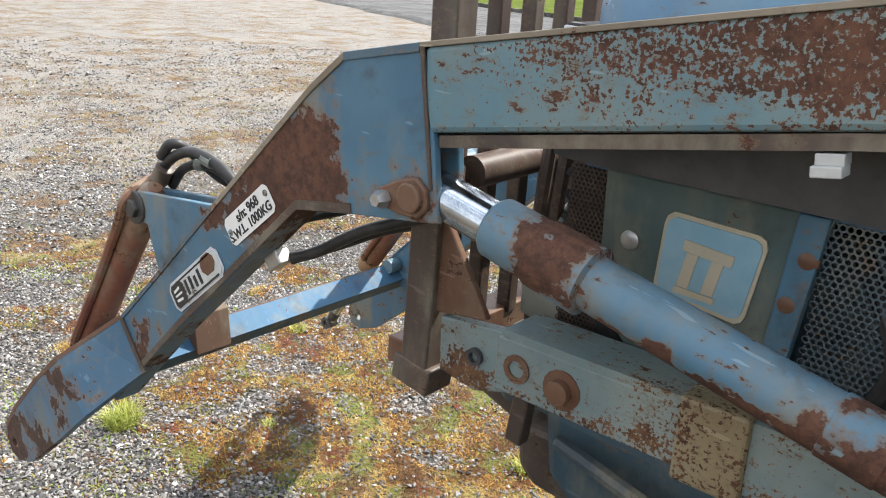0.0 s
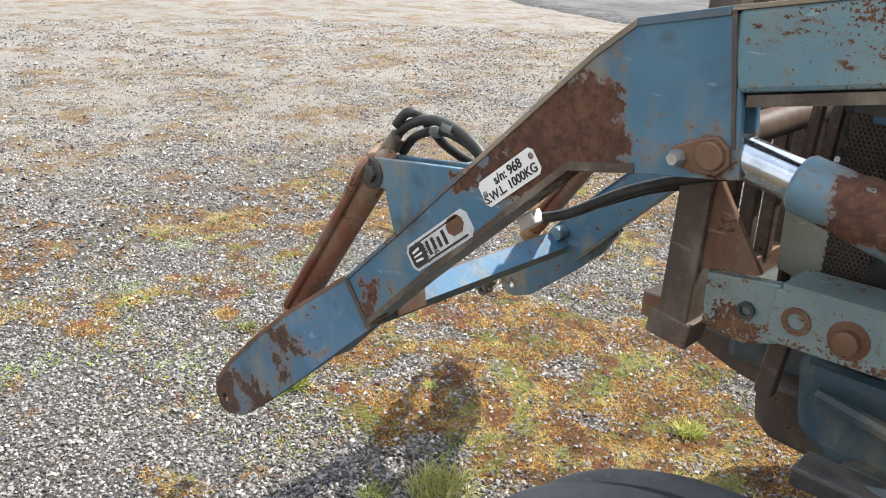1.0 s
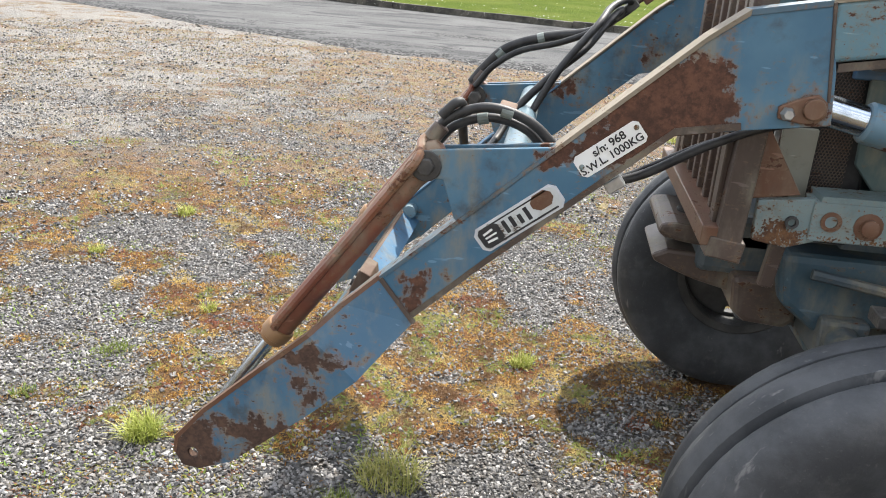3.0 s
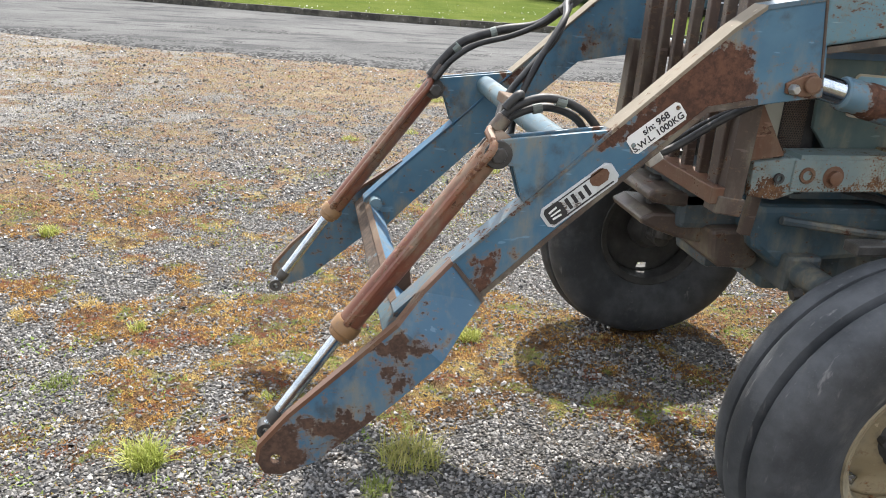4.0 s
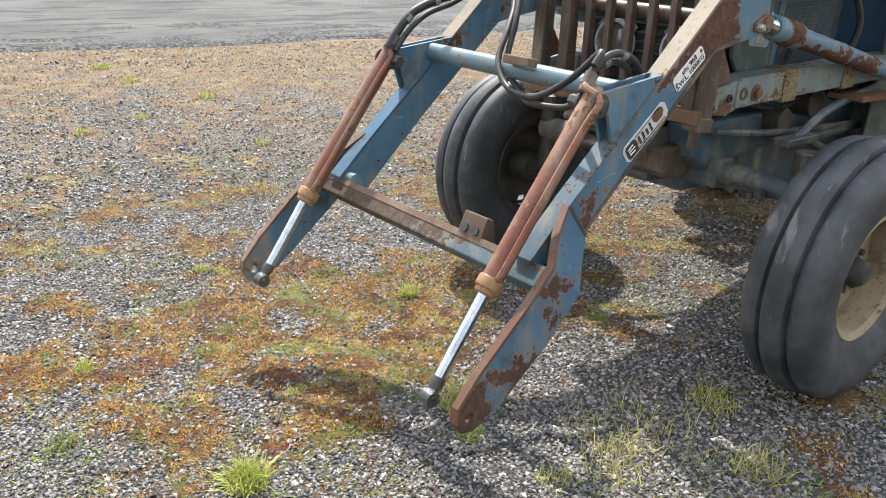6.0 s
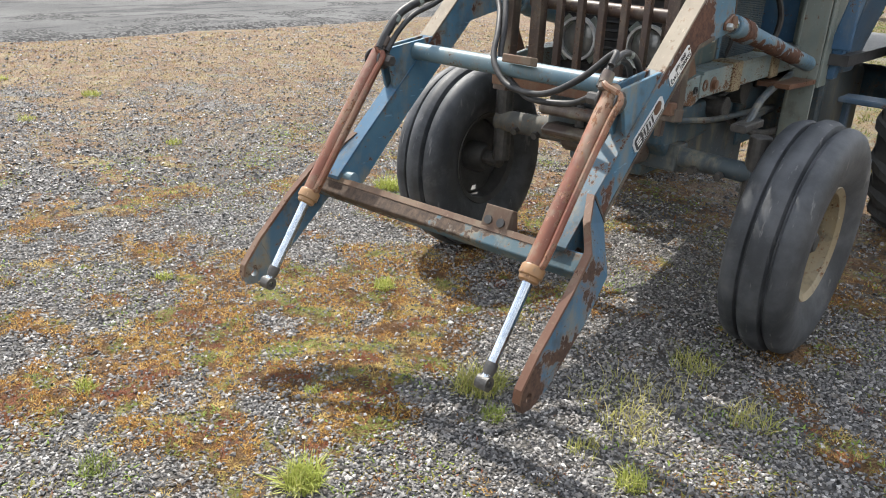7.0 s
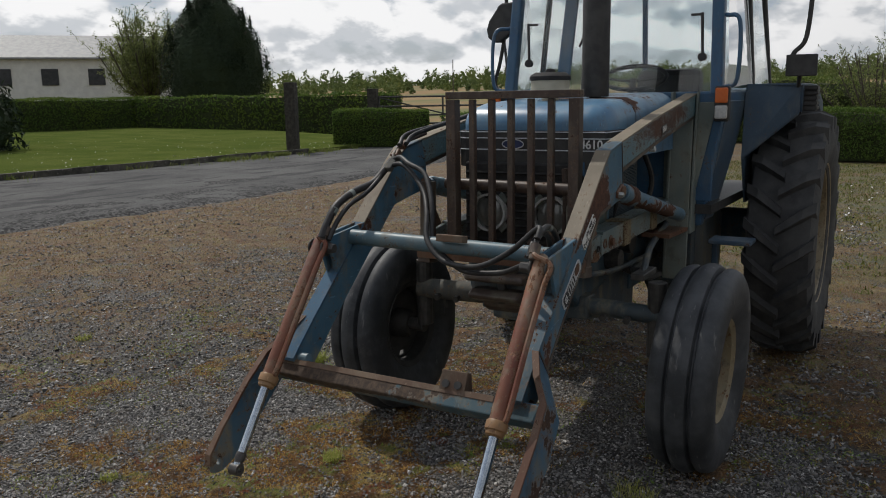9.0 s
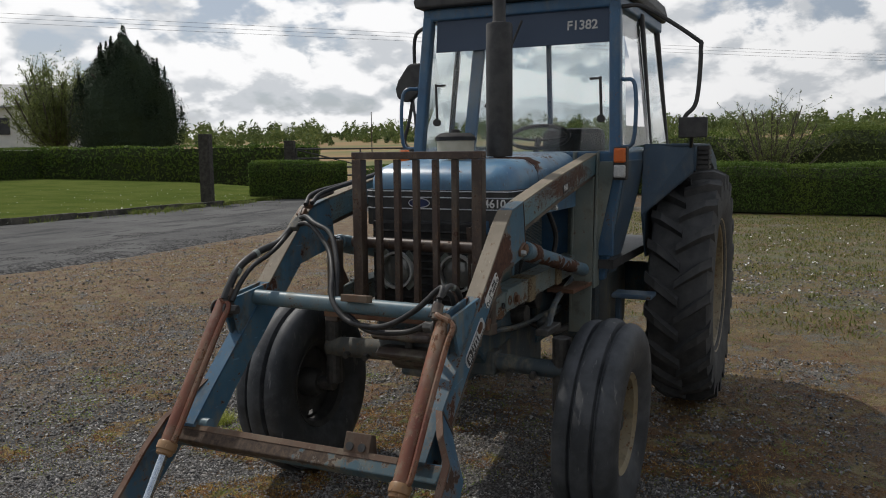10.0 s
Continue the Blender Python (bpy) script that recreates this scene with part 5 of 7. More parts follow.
mesh_panel("perforated_guard", 0.115, 0.56, 0.95, 1.262, -0.295, 0.0088, 0.0036, m_perf, tractor, "grey perforated steel side guard")
bm = bmesh.new()
plate(bm, [(0.085, 1.245), (0.122, 1.245), (0.100, 1.0), (0.070, 1.0)], -0.306, -0.284)
part("panel_strip", bm, m_arm, tractor, "blue strip beside the perforated guard", bevel=0.003)
mesh_panel("radiator_screen", -0.245, -0.175, 0.90, 1.27, -0.275, 0.0075, 0.003, m_rustdark, tractor, "fine rusty radiator side screen")
for k in range(3):
    bm = bmesh.new()
    tube(bm, [(-0.25 - 0.03 * k, -0.24, 0.92), (-0.25 - 0.03 * k, -0.25, 1.1), (-0.245 - 0.03 * k, -0.24, 1.28)], 0.011, 8, 4)
    part("screen_rod", bm, m_rustdark, tractor, smooth=True)
bm = bmesh.new()
spun(bm, (0.30, -0.155, 1.56), (0.30, -0.155, 2.7), [(0, 0.03), (0.02, 0.03), (0.021, 0.064), (0.03, 0.066), (0.66, 0.066), (0.67, 0.062), (0.675, 0.036), (0.685, 0.032), (1.1, 0.032)], 24)
part("exhaust", bm, m_black, tractor, "tall black exhaust silencer", smooth=True)
bm = bmesh.new()
spun(bm, (0.12, 0.005, 1.56), (0.12, 0.005, 1.8), [(0, 0.04), (0.035, 0.04), (0.036, 0.082), (0.045, 0.090), (0.10, 0.093), (0.101, 0.07)], 24)
bowl = part("air_cleaner", bm, m_cream, tractor, "cream air pre-cleaner bowl with a black lid", smooth=True)
bm = bmesh.new()
spun(bm, (0.12, 0.005, 1.661), (0.12, 0.005, 1.8), [(0, 0.099), (0.018, 0.099), (0.036, 0.075), (0.038, 0.024), (0.052, 0.02), (0.054, 0.008)], 24)
part("lid", bm, m_dark, bowl, "black lid", smooth=True)

# ---- cab ----
CF, CB = 0.92, 2.25          # front and back of the cab
posts = {"front": ((0.92, 0.60, 1.58), (1.02, 0.565, 2.42)), "middle": ((1.52, 0.68, 1.45), (1.54, 0.60, 2.42)), "rear": ((2.28, 0.66, 1.45), (2.16, 0.58, 2.42))}


def beam4(bm, a, b, w, d):
    """A square bar from a to b, w wide in y and d deep in x."""
    loft(bm, [[(p[0] + i * d / 2, p[1] + j * w / 2, p[2]) for i, j in ((-1, -1), (1, -1), (1, 1), (-1, 1))] for p in (a, b)])


for s in (-1, 1):
    for k, (a, b) in posts.items():
        bm = bmesh.new()
        beam4(bm, (a[0], a[1] * s, a[2]), (b[0], b[1] * s, b[2]), 0.062 if k == "front" else 0.036, 0.07 if k == "front" else 0.045)
        part("cab_post", bm, m_cab if k == "front" else m_black, tractor, "" if k == "front" else "thin black door frame post", bevel=0.012)
bm = bmesh.new()
loft(bm, [[(0.89, -0.63, z), (2.3, -0.69, z), (2.3, 0.69, z), (0.89, 0.63, z)] for z in (1.535, 1.60)])
part("cab_sill", bm, m_cab, tractor, bevel=0.012)
bm = bmesh.new()
loft(bm, [[(0.985, -0.595, z), (2.2, -0.61, z), (2.2, 0.61, z), (0.985, 0.595, z)] for z in (2.385, 2.455)])
part("cab_header", bm, m_cab, tractor, bevel=0.012)
bm = bmesh.new()
loft(bm, [[(x0, -w, z), (x1, -w, z), (x1, w, z), (x0, w, z)] for x0, x1, w, z in ((0.93, 2.26, 0.625, 2.456), (0.93, 2.28, 0.635, 2.50), (0.95, 2.25, 0.62, 2.57), (1.1, 2.1, 0.48, 2.60))])
roof = part("cab_roof", bm, m_black, tractor, "dark weathered cab roof with a blue front edge", bevel=0.012)
for k in range(7):
    bm = bmesh.new()
    box(bm, (0.935, -0.54 + k * 0.18, 2.525), (0.03, 0.012, 0.05))
    part("vent_rib", bm, m_rustdark, roof)


def quad_pane(name, a, b, c, d, parent, label, th=0.004):
    bm = bmesh.new()
    a, b, c, d = (Vector(p) for p in (a, b, c, d))
    n = (b - a).cross(c - a).normalized() * th
    loft(bm, [[a, b, c, d], [a + n, b + n, c + n, d + n]])
    ob = part(name, bm, m_glass, parent, label)
    ob.visible_shadow = False
    return ob


quad_pane("windscreen", (0.925, -0.57, 1.60), (0.925, 0.57, 1.60), (1.02, 0.54, 2.39), (1.02, -0.54, 2.39), tractor, "large clear windscreen with chalked writing")
m_tint = Nodes("tinted_band")
m_tintm = m_tint.end(m_tint.mix(m_tint.noise(3), (0.022, 0.042, 0.080), (0.032, 0.055, 0.098)), 0.5)
bm = bmesh.new()
box(bm, (1.001, -0.02, 2.292), (0.008, 1.06, 0.19), (0, 7, 0))
part("sun_visor_panel", bm, m_tintm, tractor, "dark blue panel above the windscreen")
text("chalked_number", "F1382", 0.072, m_clear, Matrix.Translation((0.9935, -0.385, 2.297)) @ Matrix.Rotation(radians(-90), 4, "Z") @ Matrix.Rotation(radians(83), 4, "X"), tractor)
for s in (-1, 1):
    quad_pane("side_window", (0.96, 0.625 * s, 1.60), (1.50, 0.675 * s, 1.60), (1.51, 0.595 * s, 2.36), (1.06, 0.575 * s, 2.36), tractor, "")
    quad_pane("door_window", (1.56, 0.675 * s, 1.60), (2.24, 0.655 * s, 1.60), (2.14, 0.58 * s, 2.36), (1.58, 0.595 * s, 2.36), tractor, "")
    bm = bmesh.new()
    tube(bm, [(0.93, 0.63 * s, 1.62), (0.90, 0.70 * s, 1.66), (0.91, 0.70 * s, 1.95), (0.96, 0.62 * s, 1.99)], 0.011, 8, 6)
    part("grab_rail", bm, m_cab, tractor, smooth=True)
quad_pane("rear_window", (2.27, 0.60, 1.60), (2.27, -0.60, 1.60), (2.17, -0.55, 2.36), (2.17, 0.55, 2.36), tractor, "")
bm = bmesh.new()
beam4(bm, (2.22, 0.17, 1.60), (2.15, 0.17, 2.38), 0.03, 0.03)
part("rear_bar", bm, m_cab, tractor)
bm = bmesh.new()
beam4(bm, (0.99, 0.30, 1.60), (1.08, 0.25, 2.36), 0.075, 0.03)
part("windscreen_bar", bm, m_cab, tractor, bevel=0.006)
bm = bmesh.new()
loft(bm, [[(0.90, -0.60, z), (2.3, -0.62, z), (2.3, 0.62, z), (0.90, 0.60, z)] for z in (0.95, 1.0)])
part("cab_floor", bm, m_black, tractor)
bm = bmesh.new()
loft(bm, [[(0.905, -0.595, z), (0.93, -0.595, z), (0.93, 0.595, z), (0.905, 0.595, z)] for z in (1.02, 1.535)])
part("cowl", bm, m_cab, tractor, "dark blue bulkhead below the windscreen", bevel=0.006)
for s in (-1, 1):
    bm = bmesh.new()
    loft(bm, [[(0.872, 0.345 * s, z), (0.880, y * s, z), (0.895, y * s, z), (0.888, 0.345 * s, z)] for y, z in ((0.475, 0.88), (0.612, 1.545))])
    part("corner_panel", bm, m_cowl, tractor, "pale grey-green corner panel", bevel=0.004)
    bm = bmesh.new()
    loft(bm, [[(x, y * s, z), (x, (y + 0.05) * s, z), (x + 0.07, (y + 0.05) * s, z), (x + 0.07, y * s, z)] for x, y, z in ((0.93, 0.49, 0.88), (0.89, 0.60, 1.55))])
    part("door_pillar", bm, m_cab, tractor, bevel=0.006)
    bm = bmesh.new()
    loft(bm, [[(x, (y - 0.028) * s, z), (x, y * s, z), (x + w, (y + 0.012) * s, z), (x + w, (y - 0.014) * s, z)] for x, y, w, z in ((1.04, 0.54, 0.16, 0.90), (1.0, 0.60, 0.36, 1.25), (0.98, 0.648, 0.50, 1.55))])
    part("cab_side_panel", bm, m_fender, tractor, bevel=0.006)
    # fender: a flat-topped shell of folded sheet over the rear wheel
    bm = bmesh.new()
    loft(bm, [[(x, y * s, z), (x + 0.012, y * s, z - 0.014), (x + 0.012 + dx, yo * s, z1 - 0.014), (x + dx, yo * s, z1)] for x, y, z, dx, yo, z1 in ((1.40, 0.655, 1.635, 0.03, 0.94, 1.635), (1.36, 0.655, 1.22, 0.09, 0.94, 1.48))])
    root = part("fender", bm, m_fender, tractor, "blue folded steel mudguard over the rear tyre", bevel=0.003)
    bm = bmesh.new()
    loft(bm, [[(x, 0.655 * s, z), (x, 0.945 * s, z), (x, 0.945 * s, z - 0.014), (x, 0.655 * s, z - 0.014)] for x, z in ((1.41, 1.640), (2.20, 1.640), (2.52, 1.54), (2.74, 1.25))])
    part("top_sheet", bm, m_fender, root, bevel=0.003)
    bm = bmesh.new()
    plate(bm, [(1.43, 1.625), (2.2, 1.625), (2.52, 1.53), (2.73, 1.24), (2.66, 1.22), (2.48, 1.45), (2.18, 1.54), (1.50, 1.54), (1.47, 1.48)], 0.940 * s, 0.952 * s)
    part("outer_lip", bm, m_fender, root)
    bm = bmesh.new()
    plate(bm, [(1.40, 1.62), (2.2, 1.62), (2.7, 1.22), (2.7, 0.95), (1.5, 0.95), (1.37, 1.22)], 0.655 * s, 0.667 * s)
    part("inner_sheet", bm, m_fender, root)
    bm = bmesh.new()
    for k in range(5):
        box(bm, (1.56, 0.985 * s, 1.50 + k * 0.028), (0.12, 0.075, 0.018))
    box(bm, (1.57, 0.980 * s, 1.555), (0.10, 0.07, 0.14))
    part("ribbed_lamp", bm, m_black, root, "black ribbed side lamp")
    # indicator lamp on the front corner
    bm = bmesh.new()
    box(bm, (0.845, 0.645 * s, 1.535), (0.05, 0.075, 0.18))
    lampi = part("indicator_lamp", bm, m_black, tractor, "front lamp with an orange and a clear lens", bevel=0.008)
    bm = bmesh.new()
    box(bm, (0.815, 0.645 * s, 1.578), (0.03, 0.062, 0.078))
    part("orange_lens", bm, m_orange, lampi, "orange lens", bevel=0.008)
    bm = bmesh.new()
    box(bm, (0.815, 0.645 * s, 1.493), (0.03, 0.062, 0.068))
    part("clear_lens", bm, m_clear, lampi, "dull clear lens", bevel=0.008)
    bm = bmesh.new()
    box(bm, (1.05, 0.66 * s, 0.48), (0.30, 0.16, 0.025))
    box(bm, (1.05, 0.60 * s, 0.62), (0.05, 0.03, 0.30))
    box(bm, (0.98, 0.70 * s, 0.80), (0.16, 0.22, 0.025))
    part("step", bm, m_fender, tractor, "blue steel mounting step", bevel=0.006)
    bm = bmesh.new()
    if s > 0:
        tube(bm, [(1.02, 0.60, 2.36), (1.08, 0.70, 2.30), (1.09, 0.71, 2.03), (1.07, 0.742, 1.80), (1.05, 0.765, 1.66), (1.0, 0.64, 1.60)], 0.012, 8, 5)
        tube(bm, [(1.07, 0.715, 1.93), (1.0, 0.663, 1.79), (0.95, 0.64, 1.72)], 0.009, 8, 3)
    else:
        tube(bm, [(1.02, -0.60, 2.385), (1.05, -0.72, 2.375), (1.10, -0.98, 2.20), (1.10, -1.01, 2.14), (1.10, -0.995, 1.87), (1.10, -0.94, 1.79), (1.10, -0.91, 1.72)], 0.012, 8, 5)
    mir = part("mirror_arm", bm, m_black, tractor, smooth=True)
    bm = bmesh.new()
    if s > 0:
        loft(bm, [[(1.05 + dx, y, z) for y, z in ((0.818, 1.998), (0.800, 2.05), (0.735, 2.135), (0.714, 2.148), (0.62, 2.150), (0.603, 2.135), (0.602, 2.08), (0.636, 1.985), (0.655, 1.965), (0.725, 1.917), (0.760, 1.917), (0.808, 1.945))] for dx in (-0.02, 0.03)])
    else:
        box(bm, (1.10, -0.98, 1.725), (0.05, 0.15, 0.11), (0, 0, 5))
        cyl(bm, (1.25, -0.95, 1.62), (1.14, -0.97, 1.68), 0.012, 8)
    part("mirror_head", bm, m_black, mir, "black plastic mirror seen from its back", bevel=0.018)
bm = bmesh.new()
tube(bm, [(1.32 + 0.19 * math.sin(a) * 0.35, -0.03 + 0.19 * math.cos(a), 1.69 + 0.07 * math.sin(a)) for a in np.linspace(0, 2 * math.pi, 29)], 0.013, 8, 0)
tube(bm, [(1.33, -0.22, 1.69), (1.31, -0.03, 1.67), (1.33, 0.16, 1.69)], 0.008, 6, 3)
tube(bm, [(1.31, -0.03, 1.68), (1.12, -0.03, 1.35)], 0.02, 8, 1)
part("steering_wheel", bm, m_seat, tractor, "thin black steering wheel", smooth=True)
bm = bmesh.new()
box(bm, (1.78, -0.03, 1.32), (0.42, 0.44, 0.12))
box(bm, (1.98, -0.06, 1.55), (0.10, 0.44, 0.42), (0, 8, 0))
part("seat", bm, m_seat, tractor, "black vinyl driver's seat", bevel=0.05)
for y in (0.50, -0.50):
    bm = bmesh.new()
    tube(bm, [(0.96, y, 2.0), (0.955, y, 1.99), (0.948, y - 0.01, 1.79)], 0.008, 6, 2)
    cyl(bm, (0.93, y - 0.01, 1.78), (0.96, y - 0.01, 1.78), 0.022, 12)
    box(bm, (0.96, y - 0.03 * (1 if y > 0 else -1), 2.0), (0.012, 0.06, 0.012))
    part("wiper", bm, m_black, tractor, "small black wiper and catch")
bm = bmesh.new()
tube(bm, [(0.94, -0.05, 2.34), (0.935, 0.06, 2.10), (0.925, 0.17, 1.86)], 0.007, 6, 3)
part("wiper_arm", bm, m_black, tractor)


# ---- the front loader ----
loader = thing("front_loader", -0.6, 0, 0, "rusty blue front loader frame without its bucket", "front loader")
YO, YI = 0.503, 0.444      # outer and inner faces of the arms


def holed_plate(bm, outline, centre, r, y0, y1):
    """A convex plate across y with a round hole through it."""
    cx, cz = centre
    angles = sorted([math.atan2(z - cz, x - cx) for x, z in outline] + [2 * math.pi * k / 20 - math.pi + 0.01 for k in range(20)])
    rings = []
    for a in angles:
        ux, uz, far = math.cos(a), math.sin(a), 1.0
        for (px, pz), (qx, qz) in zip(outline, outline[1:] + outline[:1]):
            ex, ez = qx - px, qz - pz
            den = ux * ez - uz * ex
            if abs(den) > 1e-9:
                t, k = ((px - cx) * ez - (pz - cz) * ex) / den, ((px - cx) * uz - (pz - cz) * ux) / den
                if t > 0 and -1e-6 <= k <= 1 + 1e-6:
                    far = min(far, t)
        rings.append([(cx + ux * f, y, cz + uz * f) for f, y in ((far, y0), (r, y0), (r, y1), (far, y1))])
    loft(bm, rings + rings[:1], caps=False)


def arm(s):
    # knee and lower arm: two cheek plates with a top and a bottom strip between them
    outline = [(-0.345, 1.397), (-0.485, 1.370), (-0.555, 1.316), (-0.815, 1.074), (-1.003, 0.898), (-1.172, 0.743), (-1.300, 0.618), (-1.225, 0.520),
               (-1.091, 0.655), (-0.938, 0.803), (-0.585, 1.124), (-0.463, 1.147), (-0.300, 1.172), (-0.312, 1.272)]
    bm = bmesh.new()
    plate(bm, outline, YO * s, (YO - 0.012) * s)
    root = part("boom_arm", bm, m_arm, loader, "cranked blue boom arm with rust-brown worn patches", bevel=0.002)
    bm = bmesh.new()
    plate(bm, outline, YI * s, (YI + 0.012) * s)
    part("inner_cheek", bm, m_arm, root, bevel=0.002)
    for run, mm, words in ((outline[1:4], m_top, "worn pale top plate"), (outline[:2], m_edge, ""), (outline[3:7], m_edge if s < 0 else m_blue_edge, "rust-worn upper edge" if s < 0 else "deep blue upper face")):
        bm = bmesh.new()
        loft(bm, [[(x, YI * s, z + 0.004), (x, (YO + 0.003) * s, z + 0.004), (x, (YO + 0.003) * s, z - 0.008), (x, YI * s, z - 0.008)] for x, z in run])
        part("top_strip", bm, mm, root, words, bevel=0.001)
    bm = bmesh.new()
    low = outline[7:11]
    loft(bm, [[(x, (YI + 0.01) * s, z + 0.010), (x, (YO - 0.010) * s, z + 0.010), (x, (YO - 0.010) * s, z), (x, (YI + 0.01) * s, z)] for x, z in low])
    part("bottom_strip", bm, m_arm, root)
    # weld seam between the knee and the beam
    bm = bmesh.new()
    plate(bm, [(-0.345, 1.396), (-0.338, 1.398), (-0.321, 1.286), (-0.311, 1.215), (-0.317, 1.215), (-0.328, 1.286)], (YO + 0.003) * s, (YO - 0.002) * s)
    part("weld", bm, m_greasy_rust, root, "brown rusted weld seam", bevel=0.002)
    # grimy lower edge of the outer cheek, and the seam to the end plate
    bm = bmesh.new()
    loft(bm, [[(x, (YO + 0.0025) * s, z + 0.002), (x, (YO - 0.004) * s, z + 0.002), (x - 0.003, (YO - 0.004) * s, z + 0.016), (x - 0.003, (YO + 0.0025) * s, z + 0.016)] for x, z in outline[8:12]])
    part("lower_edge", bm, m_greasy_rust, root, "grimy brown lower edge")
    bm = bmesh.new()
    loft(bm, [[(x + a, (YO + c) * s, z + b) for a, b, c in ((-0.004, -0.003, 0.006), (0.004, 0.003, 0.004), (0.004, 0.003, -0.003), (-0.004, -0.003, -0.003))] for x, z in ((-1.163, 0.748), (-1.083, 0.650))])
    part("weld", bm, m_greasy_rust, root, "dark weld seam")
    # flared tip plate
    upper = [(-1.165, 0.750, 0.505), (-1.235, 0.690, 0.540), (-1.300, 0.628, 0.592), (-1.40, 0.540, 0.602), (-1.545, 0.405, 0.602), (-1.612, 0.325, 0.602), (-1.618, 0.285, 0.602)]
    lower = [(-1.085, 0.648, 0.505), (-1.130, 0.600, 0.540), (-1.190, 0.530, 0.592), (-1.300, 0.430, 0.602), (-1.480, 0.280, 0.602), (-1.560, 0.248, 0.602), (-1.600, 0.252, 0.602)]
    bm = bmesh.new()
    loft(bm, [[(u[0], u[2] * s, u[1]), (u[0], (u[2] - 0.022) * s, u[1]), (w[0], (w[2] - 0.022) * s, w[1]), (w[0], w[2] * s, w[1])] for u, w in zip(upper[:5], lower[:5])])
    end = [(u[0], u[1]) for u in upper[4:]] + [(w[0], w[1]) for w in lower[:3:-1]]
    holed_plate(bm, end, (-1.574, 0.290), 0.0135, 0.602 * s, 0.580 * s)
    part("tip_plate", bm, m_tip, root, "rusty blue end plate with a pin hole", bevel=0.003)
    bm = bmesh.new()
    loft(bm, [[(u[0] - 0.004, (u[2] + 0.001) * s, u[1] + 0.004), (u[0] - 0.004, (u[2] - 0.023) * s, u[1] + 0.004), (u[0] + 0.003, (u[2] - 0.023) * s, u[1] - 0.003), (u[0] + 0.003, (u[2] + 0.001) * s, u[1] - 0.003)] for u in upper])
    part("tip_edge", bm, m_rust, root, "bare rusty edge of the end plate")
    # gusset with the cylinder's pivot
    for y0, y1 in ((YO - 0.002, YO - 0.014), (YI + 0.002, YI + 0.014)):
        bm = bmesh.new()
        plate(bm, [(-1.072, 1.046), (-0.806, 1.078), (-0.800, 1.050), (-0.990, 0.880), (-1.012, 0.905), (-1.040, 0.985), (-1.095, 0.990), (-1.098, 1.025)], y0 * s, y1 * s)
        part("gusset", bm, m_arm, root, bevel=0.002)
    bm = bmesh.new()
    box(bm, (-0.975, (YO + YI) / 2 * s, 0.955), (0.02, 0.05, 0.15), (0, 12, 0))
    part("gusset_web", bm, m_arm, root)
    bm = bmesh.new()
    cyl(bm, (-1.078, (YO + 0.014) * s, 1.012), (-1.078, (YI - 0.045) * s, 1.012), 0.020, 6)
    cyl(bm, (-1.078, (YO + 0.004) * s, 1.012), (-1.078, (YO - 0.004) * s, 1.012), 0.034, 16)
    cyl(bm, (-1.078, (YI + 0.004) * s, 1.012), (-1.078, (YI - 0.006) * s, 1.012), 0.034, 16)
    part("pivot_bolt", bm, m_grease, root, "greasy black pivot bolt", bevel=0.003)
    # beam back to the mast
    bm = bmesh.new()
    loft(bm, [[(x, YI * s, zt), (x, YO * s, zt), (x, YO * s, zb), (x, YI * s, zb)] for x, zt, zb in ((-0.338, 1.397, 1.286), (0.18, 1.486, 1.377), (0.95, 1.595, 1.485))])
    beam = part("beam", bm, m_beam, root, "straight faded beam speckled with rust", bevel=0.008)
    bm = bmesh.new()
    loft(bm, [[(x, (YI + 0.01) * s, z), (x, (YO - 0.006) * s, z), (x, (YO - 0.006) * s, z - 0.016), (x, (YI + 0.01) * s, z - 0.016)] for x, z in ((-0.31, 1.288), (0.18, 1.376), (0.93, 1.485))])
    part("beam_lip", bm, m_greasy_rust, root)
    bm = bmesh.new()
    loft(bm, [[(x, (YI - 0.002) * s, z + 0.004), (x, (YO + 0.002) * s, z + 0.004), (x, (YO + 0.002) * s, z - 0.003), (x, (YI - 0.002) * s, z - 0.003)] for x, z in ((-0.346, 1.397), (0.18, 1.487), (0.95, 1.596))])
    part("beam_top", bm, m_top, root, "weathered pale top of the beam", bevel=0.001)
    # boom ram
    a, b = Vector((-0.335, 0.468 * s, 1.204)), Vector((0.76, 0.468 * s, 0.960))
    d = (b - a).normalized()
    bm = bmesh.new()
    cyl(bm, a, a + d * 0.3, 0.031, 28)
    part("ram_rod", bm, m_chrome, root, "bright chrome ram rod", smooth=True)
    bm = bmesh.new()
    spun(bm, a + d * 0.105, b, [(0, 0.036), (0.006, 0.041), (0.075, 0.042), (0.078, 0.045), (0.152, 0.045), (0.156, 0.036), (0.168, 0.035)], 32)
    part("ram_collar", bm, m_ram, root, "rusted blue ram gland nut", smooth=True)
    bm = bmesh.new()
    spun(bm, a + d * 0.25, b, [(0, 0.035), (0.30, 0.035), (0.302, 0.037), (0.36, 0.037), (0.362, 0.035), (0.86, 0.035)], 32)
    part("ram_barrel", bm, m_ram, root, "long blue ram barrel flaked with rust", smooth=True)
    # pin at the knee with its retaining bolt and strap
    bm = bmesh.new()
    cyl(bm, (-0.340, (YO + 0.018) * s, 1.202), (-0.340, (YI - 0.02) * s, 1.202), 0.021, 20)
